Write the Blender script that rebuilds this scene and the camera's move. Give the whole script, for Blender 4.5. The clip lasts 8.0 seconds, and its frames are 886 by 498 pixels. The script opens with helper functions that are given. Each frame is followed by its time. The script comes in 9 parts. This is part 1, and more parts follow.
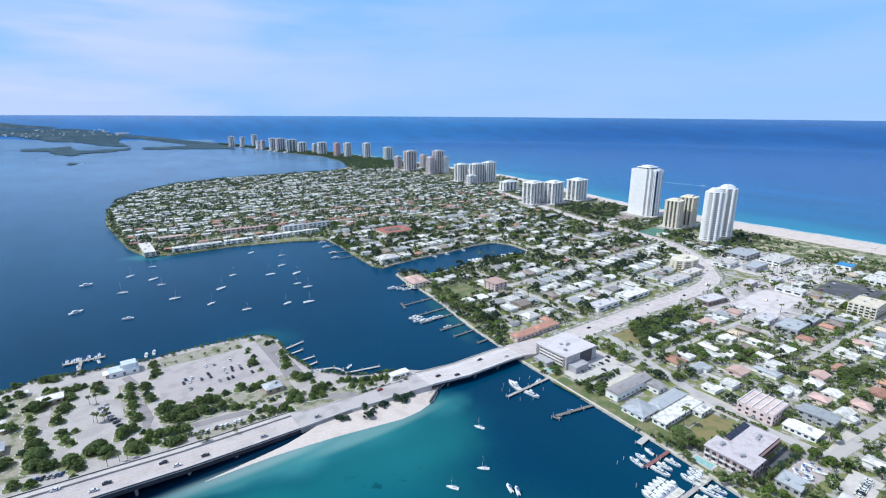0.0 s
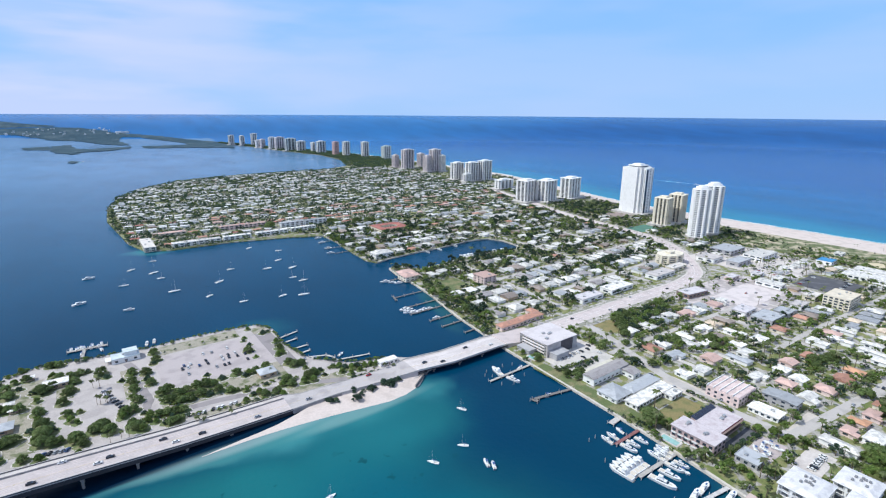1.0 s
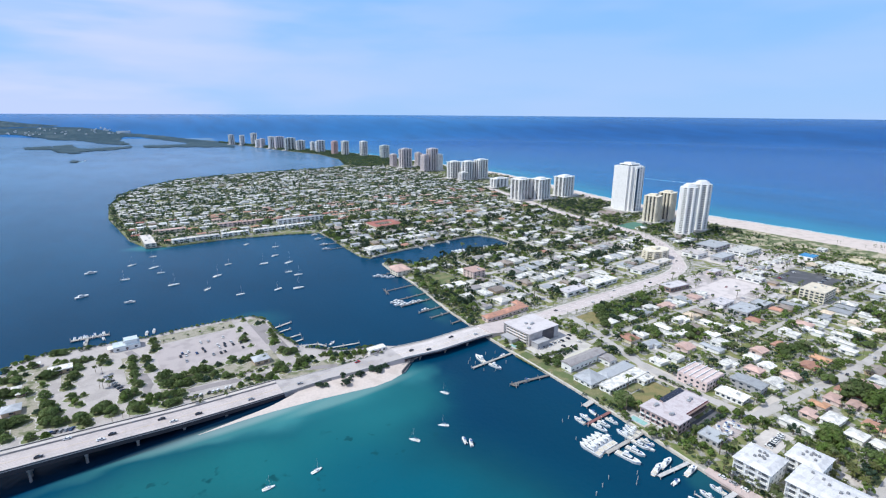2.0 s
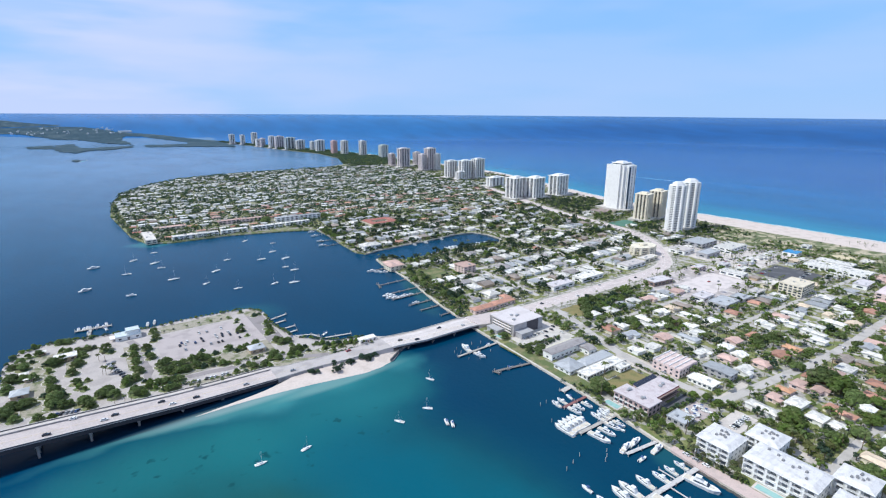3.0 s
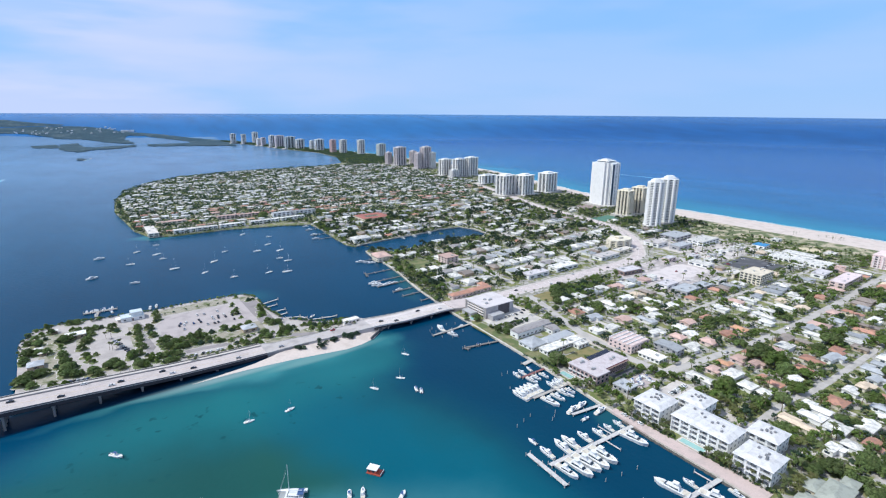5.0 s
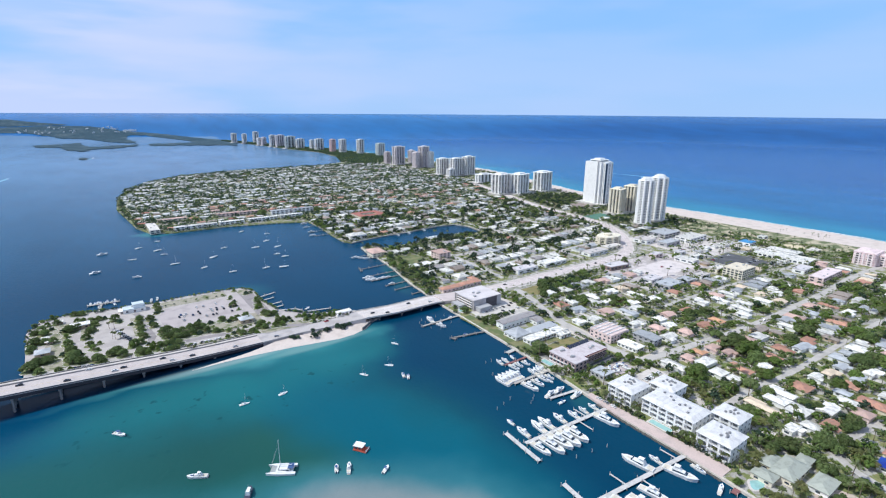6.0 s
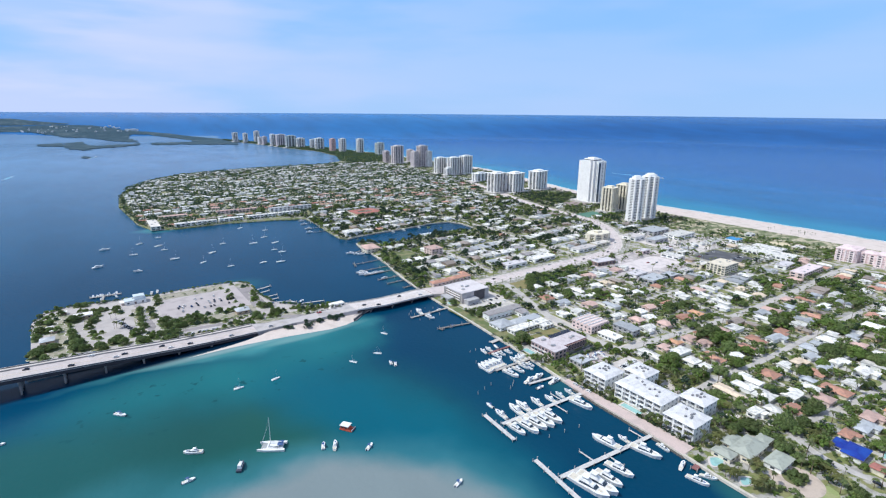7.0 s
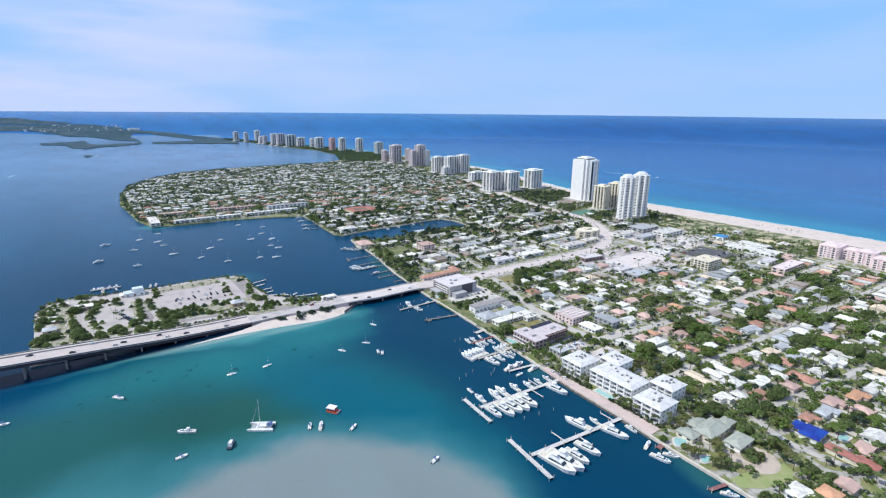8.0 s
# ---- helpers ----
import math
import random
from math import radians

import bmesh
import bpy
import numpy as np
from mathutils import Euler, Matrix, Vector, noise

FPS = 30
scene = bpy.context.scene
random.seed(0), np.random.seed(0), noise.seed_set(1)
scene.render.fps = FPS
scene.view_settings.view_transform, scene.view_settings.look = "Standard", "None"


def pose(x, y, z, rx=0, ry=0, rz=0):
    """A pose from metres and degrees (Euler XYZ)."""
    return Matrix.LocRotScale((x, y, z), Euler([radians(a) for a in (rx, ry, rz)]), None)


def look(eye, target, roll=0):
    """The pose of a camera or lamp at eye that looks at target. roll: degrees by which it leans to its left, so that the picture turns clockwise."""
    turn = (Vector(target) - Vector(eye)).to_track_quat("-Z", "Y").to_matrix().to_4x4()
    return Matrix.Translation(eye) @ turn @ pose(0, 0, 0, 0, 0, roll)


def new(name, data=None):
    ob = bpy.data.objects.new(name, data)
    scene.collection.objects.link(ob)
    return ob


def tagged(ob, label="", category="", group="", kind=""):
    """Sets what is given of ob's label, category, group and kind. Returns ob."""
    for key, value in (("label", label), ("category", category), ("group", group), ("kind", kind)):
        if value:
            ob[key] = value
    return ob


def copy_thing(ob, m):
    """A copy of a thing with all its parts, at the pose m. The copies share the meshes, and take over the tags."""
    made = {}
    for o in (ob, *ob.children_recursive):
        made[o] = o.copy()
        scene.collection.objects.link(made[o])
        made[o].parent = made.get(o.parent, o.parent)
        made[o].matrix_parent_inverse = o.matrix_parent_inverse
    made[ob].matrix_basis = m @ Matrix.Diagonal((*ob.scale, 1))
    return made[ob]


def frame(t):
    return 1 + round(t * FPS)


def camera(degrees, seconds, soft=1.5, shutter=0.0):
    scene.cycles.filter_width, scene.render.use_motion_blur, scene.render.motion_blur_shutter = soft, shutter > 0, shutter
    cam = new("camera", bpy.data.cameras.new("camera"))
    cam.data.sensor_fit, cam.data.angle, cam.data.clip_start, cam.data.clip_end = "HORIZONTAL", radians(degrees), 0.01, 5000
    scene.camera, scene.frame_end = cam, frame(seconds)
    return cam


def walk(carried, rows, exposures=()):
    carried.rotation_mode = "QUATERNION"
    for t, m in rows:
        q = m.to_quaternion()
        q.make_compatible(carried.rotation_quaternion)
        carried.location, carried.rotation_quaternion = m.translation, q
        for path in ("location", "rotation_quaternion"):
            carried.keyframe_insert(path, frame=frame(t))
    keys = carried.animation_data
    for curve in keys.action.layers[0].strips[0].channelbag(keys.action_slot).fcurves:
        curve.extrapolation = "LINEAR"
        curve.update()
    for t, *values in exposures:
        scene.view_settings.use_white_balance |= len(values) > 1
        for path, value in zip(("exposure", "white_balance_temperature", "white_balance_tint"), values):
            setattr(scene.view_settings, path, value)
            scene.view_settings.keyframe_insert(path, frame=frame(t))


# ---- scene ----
cam = camera(82.12, 8.0, soft=1.2)
# seconds, eye in metres, yaw, pitch and roll in degrees
PATH = [
    (0.0, 0.00, 0.00, 200.00, -36.200, -15.034, -0.370),
    (0.5, -1.91, -11.92, 200.19, -36.208, -15.095, -0.401),
    (1.0, -3.01, -22.75, 200.04, -36.185, -15.135, -0.403),
    (1.5, -4.00, -34.95, 200.08, -36.143, -15.153, -0.393),
    (3.0, -7.28, -69.93, 200.66, -35.978, -15.209, -0.377),
    (3.5, -8.62, -82.29, 201.10, -35.910, -15.222, -0.373),
    (4.0, -10.25, -94.75, 201.50, -35.854, -15.232, -0.370),
    (4.5, -11.42, -106.52, 201.47, -35.812, -15.252, -0.355),
    (6.0, -15.15, -141.75, 201.98, -35.618, -15.291, -0.358),
    (6.5, -15.97, -154.07, 202.08, -35.537, -15.305, -0.381),
    (7.0, -16.38, -165.65, 202.01, -35.424, -15.318, -0.438),
    (7.5, -16.47, -177.76, 201.89, -35.308, -15.331, -0.481),
    (8.0, -15.91, -189.15, 201.79, -35.231, -15.346, -0.500),
]
walk(cam, [(t, pose(x, y, z, 90 + pitch, roll, yaw)) for t, x, y, z, yaw, pitch, roll in PATH], exposures=[(0.0, 0.10, 5950, 3), (1.2, 0.12, 6180, 5), (8.0, 0.12, 6200, 5)])

# ---- world, sun ----
SUN_ELEV, SUN_AZ = 52.0, -60.0   # azimuth from +y towards +x


def build_world():
    w = bpy.data.worlds.new("sky")
    scene.world = w
    w.use_nodes = True
    n, l = w.node_tree.nodes, w.node_tree.links
    n.clear()
    out = n.new("ShaderNodeOutputWorld")
    bg = n.new("ShaderNodeBackground")
    sky = n.new("ShaderNodeTexSky")
    sky.sky_type = "NISHITA"
    sky.sun_disc = False
    sky.sun_elevation = radians(SUN_ELEV)
    sky.sun_rotation = radians(SUN_AZ)
    sky.altitude = 200
    sky.air_density, sky.dust_density, sky.ozone_density = 1.0, 0.0, 1.5
    # a veil of bright haze low down, and thin high cloud
    tc = n.new("ShaderNodeTexCoord")
    sep = n.new("ShaderNodeSeparateXYZ")
    l.new(tc.outputs["Generated"], sep.inputs[0])

    def ranged(src, a, c, lo, hi):
        r = n.new("ShaderNodeMapRange")
        r.interpolation_type = "SMOOTHSTEP"
        for i, v in enumerate((a, c, lo, hi)):
            r.inputs[i + 1].default_value = v
        l.new(src, r.inputs[0])
        return r.outputs[0]

    def mixed(fac, a, c):
        x = n.new("ShaderNodeMix")
        x.data_type = "RGBA"
        l.new(fac, x.inputs[0])
        for i, v in ((6, a), (7, c)):
            if isinstance(v, tuple):
                x.inputs[i].default_value = (*v, 1)
            else:
                l.new(v, x.inputs[i])
        return x.outputs[2]

    def cloud(scale, stretch, lo, hi, shift):
        mp = n.new("ShaderNodeMapping")
        mp.inputs["Location"].default_value = shift
        mp.inputs["Scale"].default_value = (1.0, 1.0, stretch)
        no = n.new("ShaderNodeTexNoise")
        no.inputs["Scale"].default_value = scale
        no.inputs["Detail"].default_value = 5
        no.inputs["Roughness"].default_value = 0.45
        l.new(tc.outputs["Generated"], mp.inputs[0])
        l.new(mp.outputs[0], no.inputs["Vector"])
        return ranged(no.outputs[0], lo, hi, 0.0, 1.0)
    veil = mixed(ranged(sep.outputs[2], 0.0, 0.22, 0, 1), (3.95, 6.0, 9.8), (2.75, 5.5, 10.4))
    # whitens the unseen upper sky, added so that its fill is less blue
    veil = mixed(ranged(sep.outputs[2], 0.26, 0.6, 0, 1), veil, (5.2, 6.2, 7.6))
    c = mixed(ranged(sep.outputs[2], 0.05, 0.75, 0.95, 0.45), sky.outputs[0], veil)
    cl = n.new("ShaderNodeMath")
    cl.operation = "MULTIPLY"
    l.new(cloud(2.6, 4.5, 0.36, 0.62, (2.3, 0.7, 0.35)), cl.inputs[0])
    l.new(ranged(sep.outputs[0], -0.1, 0.8, 1.0, 0.25), cl.inputs[1])
    c = mixed(cl.outputs[0], c, (5.9, 6.75, 10.0))
    puff = n.new("ShaderNodeMath")
    puff.operation = "MULTIPLY"
    l.new(cloud(3.4, 6.5, 0.47, 0.66, (0.4, 1.9, 0.1)), puff.inputs[0])
    l.new(ranged(sep.outputs[0], -0.25, 0.55, 0.75, 0.0), puff.inputs[1])
    c = mixed(puff.outputs[0], c, (7.0, 7.35, 9.9))
    gap = n.new("ShaderNodeMath")
    gap.operation = "MULTIPLY"
    l.new(cloud(2.9, 7.0, 0.54, 0.68, (3.1, 0.2, 0.8)), gap.inputs[0])
    l.new(ranged(sep.outputs[2], 0.04, 0.16, 0.0, 0.55), gap.inputs[1])
    c = mixed(gap.outputs[0], c, (3.2, 5.6, 10.1))
    l.new(c, bg.inputs[0])
    bg.inputs[1].default_value = 0.092
    l.new(bg.outputs[0], out.inputs[0])


build_world()
sd = bpy.data.lights.new("sun", "SUN")
sd.energy, sd.angle, sd.color = 3.6, radians(0.55), (1.0, 0.96, 0.9)
sun = new("sun", sd)
_e, _a = radians(SUN_ELEV), radians(SUN_AZ)
sun.matrix_world = look((math.sin(_a) * math.cos(_e) * 900, math.cos(_a) * math.cos(_e) * 900, math.sin(_e) * 900), (0, 0, 0))


# ---- materials ----
MATS = {}


def mat(name, color, rough=0.8, var=0.12, size=4.0, fine=0.35, bump=0.0, metal=0.0, second=None, amount=0.5, spec=0.4, rnd=0.0):
    """A surface with two scales of variation; size and fine in metres. second: a colour that comes through in patches; rnd: change of tone from piece to piece."""
    if name in MATS:
        return MATS[name]
    m = bpy.data.materials.new(name)
    MATS[name] = m
    m.use_nodes = True
    n, l = m.node_tree.nodes, m.node_tree.links
    b = n["Principled BSDF"]
    b.inputs["Roughness"].default_value = rough
    b.inputs["Metallic"].default_value = metal
    b.inputs["Specular IOR Level"].default_value = spec
    geo = n.new("ShaderNodeNewGeometry")

    def noise_node(scale, detail):
        t = n.new("ShaderNodeTexNoise")
        t.inputs["Scale"].default_value = 1.0 / scale
        t.inputs["Detail"].default_value = detail
        l.new(geo.outputs["Position"], t.inputs["Vector"])
        return t
    big, small = noise_node(size, 3.0), noise_node(fine, 2.0)
    col = n.new("ShaderNodeMix")
    col.data_type = "RGBA"
    col.inputs[6].default_value = (*color, 1)
    col.inputs[7].default_value = (*(second or [c * 0.84 for c in color]), 1)
    r = n.new("ShaderNodeMapRange")
    r.interpolation_type = "SMOOTHSTEP"
    r.inputs[1].default_value, r.inputs[2].default_value = 0.62 - 0.3 * amount, 0.80 - 0.3 * amount
    l.new(big.outputs[0], r.inputs[0])
    l.new(r.outputs[0], col.inputs[0])
    v = n.new("ShaderNodeMapRange")
    v.inputs[1].default_value, v.inputs[2].default_value = 0.25, 0.75
    v.inputs[3].default_value, v.inputs[4].default_value = 1 - var, 1 + var
    l.new(small.outputs[0], v.inputs[0])
    tone = v.outputs[0]
    if rnd:
        oi = n.new("ShaderNodeObjectInfo")
        ri = n.new("ShaderNodeMapRange")
        ri.inputs[3].default_value, ri.inputs[4].default_value = 1 - rnd, 1 + rnd * 0.6
        l.new(oi.outputs["Random"], ri.inputs[0])
        mu = n.new("ShaderNodeMath")
        mu.operation = "MULTIPLY"
        l.new(tone, mu.inputs[0])
        l.new(ri.outputs[0], mu.inputs[1])
        gi = n.new("ShaderNodeMapRange")
        gi.inputs[3].default_value, gi.inputs[4].default_value = 1 - rnd, 1 + rnd * 0.6
        l.new(geo.outputs["Random Per Island"], gi.inputs[0])
        mu2 = n.new("ShaderNodeMath")
        mu2.operation = "MULTIPLY"
        l.new(mu.outputs[0], mu2.inputs[0])
        l.new(gi.outputs[0], mu2.inputs[1])
        tone = mu2.outputs[0]
    vm = n.new("ShaderNodeVectorMath")
    vm.operation = "SCALE"
    l.new(col.outputs[2], vm.inputs[0])
    l.new(tone, vm.inputs["Scale"])
    l.new(vm.outputs[0], b.inputs["Base Color"])
    if bump:
        bm = n.new("ShaderNodeBump")
        bm.inputs["Strength"].default_value = bump
        bm.inputs["Distance"].default_value = fine * 0.5
        l.new(small.outputs[0], bm.inputs["Height"])
        l.new(bm.outputs[0], b.inputs["Normal"])
    return m


M_CONC = mat("concrete", (0.52, 0.49, 0.46), 0.85, 0.1, 6, 0.6)
M_DECK = mat("pale_road", (0.57, 0.49, 0.47), 0.9, 0.10, 9, 0.8, second=(0.49, 0.42, 0.405))
M_PALEDECK = mat("bleached_deck", (0.66, 0.60, 0.58), 0.9, 0.08, 9, 0.8, second=(0.60, 0.54, 0.52))
M_DARKLOT = mat("dark_asphalt", (0.09, 0.09, 0.10), 0.9, 0.12, 12, 0.8, second=(0.13, 0.13, 0.14))
M_PAVE = mat("pale_paving", (0.585, 0.53, 0.495), 0.9, 0.1, 14, 1.0, second=(0.49, 0.44, 0.41))
M_PINKPAVE = mat("pink_pavers", (0.56, 0.445, 0.41), 0.9, 0.12, 7, 0.6, second=(0.48, 0.39, 0.36))
M_SAND = mat("beach_sand", (0.62, 0.53, 0.48), 0.95, 0.08, 14, 1.4, second=(0.55, 0.465, 0.415))
M_GRASS = mat("lawn_grass", (0.12, 0.15, 0.06), 0.95, 0.25, 9, 0.7, second=(0.21, 0.195, 0.10), amount=0.6)
M_DUNE = mat("dune_scrub", (0.13, 0.155, 0.07), 0.95, 0.4, 16, 1.1, second=(0.46, 0.395, 0.285), amount=0.62)
M_SEAWALL = mat("seawall_cap", (0.58, 0.53, 0.46), 0.85, 0.1, 5, 0.5)
M_WHITE = mat("white_paint", (0.80, 0.79, 0.77), 0.6, 0.05, 5, 0.4, second=(0.70, 0.69, 0.67))
M_GLASS = mat("dark_window_glass", (0.035, 0.05, 0.07), 0.12, 0.2, 3, 0.5, spec=0.6)
M_WOOD = mat("grey_dock_timber", (0.42, 0.39, 0.36), 0.85, 0.15, 3, 0.3)
M_REDWOOD = mat("red_dock_timber", (0.25, 0.115, 0.11), 0.85, 0.15, 3, 0.3)
M_OLDWOOD = mat("dark_dock_timber", (0.19, 0.175, 0.165), 0.9, 0.2, 3, 0.3)
M_BOULDER = mat("dark_boulder", (0.10, 0.095, 0.09), 0.8, 0.25, 1.0, 0.2)
M_PILE = mat("pile_timber", (0.50, 0.47, 0.44), 0.9, 0.2, 1.5, 0.2)
M_BARK = mat("bark", (0.17, 0.13, 0.09), 0.95, 0.2, 1.2, 0.15)
M_LEAF = mat("broadleaf_foliage", (0.172, 0.236, 0.084), 0.8, 0.22, 7, 0.8, second=(0.206, 0.254, 0.100), rnd=0.34, spec=0.25)
# darker foliage cooled towards blue: some distance haze is in this colour
M_LEAF_DARK = mat("pine_foliage", (0.088, 0.142, 0.090), 0.85, 0.22, 7, 0.8, second=(0.104, 0.152, 0.102), rnd=0.3, spec=0.2)
M_LEAF_LIGHT = mat("young_foliage", (0.176, 0.262, 0.066), 0.8, 0.22, 6, 0.7, second=(0.216, 0.264, 0.088), rnd=0.3, spec=0.25)
M_PALM = mat("palm_fronds", (0.158, 0.196, 0.078), 0.75, 0.25, 5, 0.6, second=(0.160, 0.168, 0.090), rnd=0.35, spec=0.3)


def leafy(m, share=0.5):
    """Lets part of the light through thin leaves."""
    n, l = m.node_tree.nodes, m.node_tree.links
    b, out = n["Principled BSDF"], n["Material Output"]
    tr = n.new("ShaderNodeBsdfTranslucent")
    l.new(b.inputs["Base Color"].links[0].from_socket, tr.inputs["Color"])
    mx = n.new("ShaderNodeMixShader")
    mx.inputs[0].default_value = share
    l.new(b.outputs[0], mx.inputs[1])
    l.new(tr.outputs[0], mx.inputs[2])
    l.new(mx.outputs[0], out.inputs["Surface"])


for _m in (M_LEAF, M_LEAF_DARK, M_LEAF_LIGHT, M_PALM):
    leafy(_m)
M_TYRE = mat("tyre_rubber", (0.03, 0.03, 0.03), 0.9, 0.1)
M_METAL = mat("galvanised_metal", (0.5, 0.5, 0.5), 0.45, 0.08, 2, 0.2, metal=0.6)


def ground_material():
    """Sandy yards, lawns and paths mixed at the size of a plot."""
    m = bpy.data.materials.new("town_ground")
    m.use_nodes = True
    n, l = m.node_tree.nodes, m.node_tree.links
    b = n["Principled BSDF"]
    b.inputs["Roughness"].default_value = 0.95
    b.inputs["Specular IOR Level"].default_value = 0.2
    geo = n.new("ShaderNodeNewGeometry")

    def ns(scale, detail=3.0):
        t = n.new("ShaderNodeTexNoise")
        t.inputs["Scale"].default_value = 1 / scale
        t.inputs["Detail"].default_value = detail
        l.new(geo.outputs["Position"], t.inputs["Vector"])
        return t.outputs[0]

    def ramp(src, a, c):
        r = n.new("ShaderNodeMapRange")
        r.interpolation_type = "SMOOTHSTEP"
        r.inputs[1].default_value, r.inputs[2].default_value = a, c
        l.new(src, r.inputs[0])
        return r.outputs[0]

    def mixc(fac, a, c):
        x = n.new("ShaderNodeMix")
        x.data_type = "RGBA"
        l.new(fac, x.inputs[0])
        for i, v in ((6, a), (7, c)):
            if isinstance(v, tuple):
                x.inputs[i].default_value = (*v, 1)
            else:
                l.new(v, x.inputs[i])
        return x.outputs[2]
    lawn = mixc(ramp(ns(5), 0.35, 0.65), (0.170, 0.208, 0.072), (0.270, 0.262, 0.122))
    yard = mixc(ramp(ns(3), 0.4, 0.6), (0.47, 0.445, 0.41), (0.35, 0.33, 0.30))
    c = mixc(ramp(ns(8, 4), 0.48, 0.55), lawn, yard)
    v = n.new("ShaderNodeVectorMath")
    v.operation = "SCALE"
    l.new(c, v.inputs[0])
    l.new(ramp(ns(0.9), -0.9, 0.9), v.inputs["Scale"])
    l.new(v.outputs[0], b.inputs["Base Color"])
    return m


M_GROUND = ground_material()


def water_material():
    """Sea and lagoon: the colour follows the depth and the bed, in the plan's metres; bridge shade and far haze are
    painted in.
    """
    m = bpy.data.materials.new("water")
    m.use_nodes = True
    n, l = m.node_tree.nodes, m.node_tree.links
    b = n["Principled BSDF"]
    geo = n.new("ShaderNodeNewGeometry")
    warp = n.new("ShaderNodeTexNoise")
    warp.inputs["Scale"].default_value = 1 / 60
    warp.inputs["Detail"].default_value = 3
    l.new(geo.outputs["Position"], warp.inputs["Vector"])
    sub = n.new("ShaderNodeVectorMath")
    sub.operation = "MULTIPLY_ADD"
    l.new(warp.outputs[1], sub.inputs[0])
    sub.inputs[1].default_value = (46, 46, 0)
    l.new(geo.outputs["Position"], sub.inputs[2])
    off = n.new("ShaderNodeVectorMath")
    off.operation = "SUBTRACT"
    l.new(sub.outputs[0], off.inputs[0])
    off.inputs[1].default_value = (23, 23, 0)
    pos = off.outputs[0]

    def smooth(src, a, c):
        r = n.new("ShaderNodeMapRange")
        r.interpolation_type = "SMOOTHSTEP"
        r.inputs[1].default_value, r.inputs[2].default_value = a, c
        l.new(src, r.inputs[0])
        return r.outputs[0]

    def ellipse(cx, cy, rx, ry, turn, inner, outer, src=None):
        """1 inside, 0 outside."""
        mp = n.new("ShaderNodeMapping")
        mp.vector_type = "TEXTURE"
        mp.inputs["Location"].default_value = (cx, cy, 0)
        mp.inputs["Rotation"].default_value = (0, 0, radians(turn))
        mp.inputs["Scale"].default_value = (rx, ry, 1e6)
        l.new(src or pos, mp.inputs[0])
        ln = n.new("ShaderNodeVectorMath")
        ln.operation = "LENGTH"
        l.new(mp.outputs[0], ln.inputs[0])
        r = n.new("ShaderNodeMapRange")
        r.interpolation_type = "SMOOTHSTEP"
        r.inputs[1].default_value, r.inputs[2].default_value = inner, outer
        r.inputs[3].default_value, r.inputs[4].default_value = 1, 0
        l.new(ln.outputs["Value"], r.inputs[0])
        return r.outputs[0]

    def over(base, fac, colour, strength=1.0):
        x = n.new("ShaderNodeMix")
        x.data_type = "RGBA"
        if strength != 1.0:
            mu = n.new("ShaderNodeMath")
            mu.operation = "MULTIPLY"
            mu.inputs[1].default_value = strength
            l.new(fac, mu.inputs[0])
            fac = mu.outputs[0]
        l.new(fac, x.inputs[0])
        if isinstance(base, tuple):
            x.inputs[6].default_value = (*base, 1)
        else:
            l.new(base, x.inputs[6])
        x.inputs[7].default_value = (*colour, 1)
        return x.outputs[2]
    sep = n.new("ShaderNodeSeparateXYZ")
    l.new(pos, sep.inputs[0])
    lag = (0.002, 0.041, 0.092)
    # lagoon; its far reach is painted paler, as distance haze would leave it
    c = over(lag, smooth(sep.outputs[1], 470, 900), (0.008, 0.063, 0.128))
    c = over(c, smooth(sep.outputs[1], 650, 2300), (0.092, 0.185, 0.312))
    # the open sea beyond the beach, turquoise by the sand
    coast = n.new("ShaderNodeMath")
    coast.operation = "MULTIPLY_ADD"
    bend = n.new("ShaderNodeMapRange")
    bend.inputs[1].default_value, bend.inputs[2].default_value = 2000, 3400
    bend.inputs[3].default_value, bend.inputs[4].default_value = 0, 330
    l.new(sep.outputs[1], bend.inputs[0])
    bend0 = n.new("ShaderNodeMapRange")
    bend0.inputs[1].default_value, bend0.inputs[2].default_value = 700, 1225
    bend0.inputs[3].default_value, bend0.inputs[4].default_value = 0, -125
    l.new(sep.outputs[1], bend0.inputs[0])
    bend2 = n.new("ShaderNodeMapRange")
    bend2.inputs[1].default_value, bend2.inputs[2].default_value = 3600, 4050
    bend2.inputs[3].default_value, bend2.inputs[4].default_value = 0, 2600
    l.new(sep.outputs[1], bend2.inputs[0])
    coast.inputs[1].default_value = 1.0
    l.new(sep.outputs[0], coast.inputs[0])
    addb = n.new("ShaderNodeMath")
    l.new(bend.outputs[0], addb.inputs[0])
    l.new(bend2.outputs[0], addb.inputs[1])
    addc = n.new("ShaderNodeMath")
    l.new(addb.outputs[0], addc.inputs[0])
    l.new(bend0.outputs[0], addc.inputs[1])
    l.new(addc.outputs[0], coast.inputs[2])
    u = coast.outputs[0]
    ocean = over((0.020, 0.190, 0.290), smooth(u, 1020, 1230), (0.005, 0.104, 0.262))
    ocean = over(ocean, smooth(u, 1150, 2000), (0.003, 0.070, 0.245))
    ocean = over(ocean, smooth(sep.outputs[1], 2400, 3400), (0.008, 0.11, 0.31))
    isoc = smooth(u, 960, 1000)
    x = n.new("ShaderNodeMix")
    x.data_type = "RGBA"
    l.new(isoc, x.inputs[0])
    l.new(c, x.inputs[6])
    l.new(ocean, x.inputs[7])
    c = x.outputs[2]
    # shallows south of the causeway
    c = over(c, ellipse(30, 80, 185, 205, 0, 0.55, 1.05), (0.010, 0.082, 0.100))
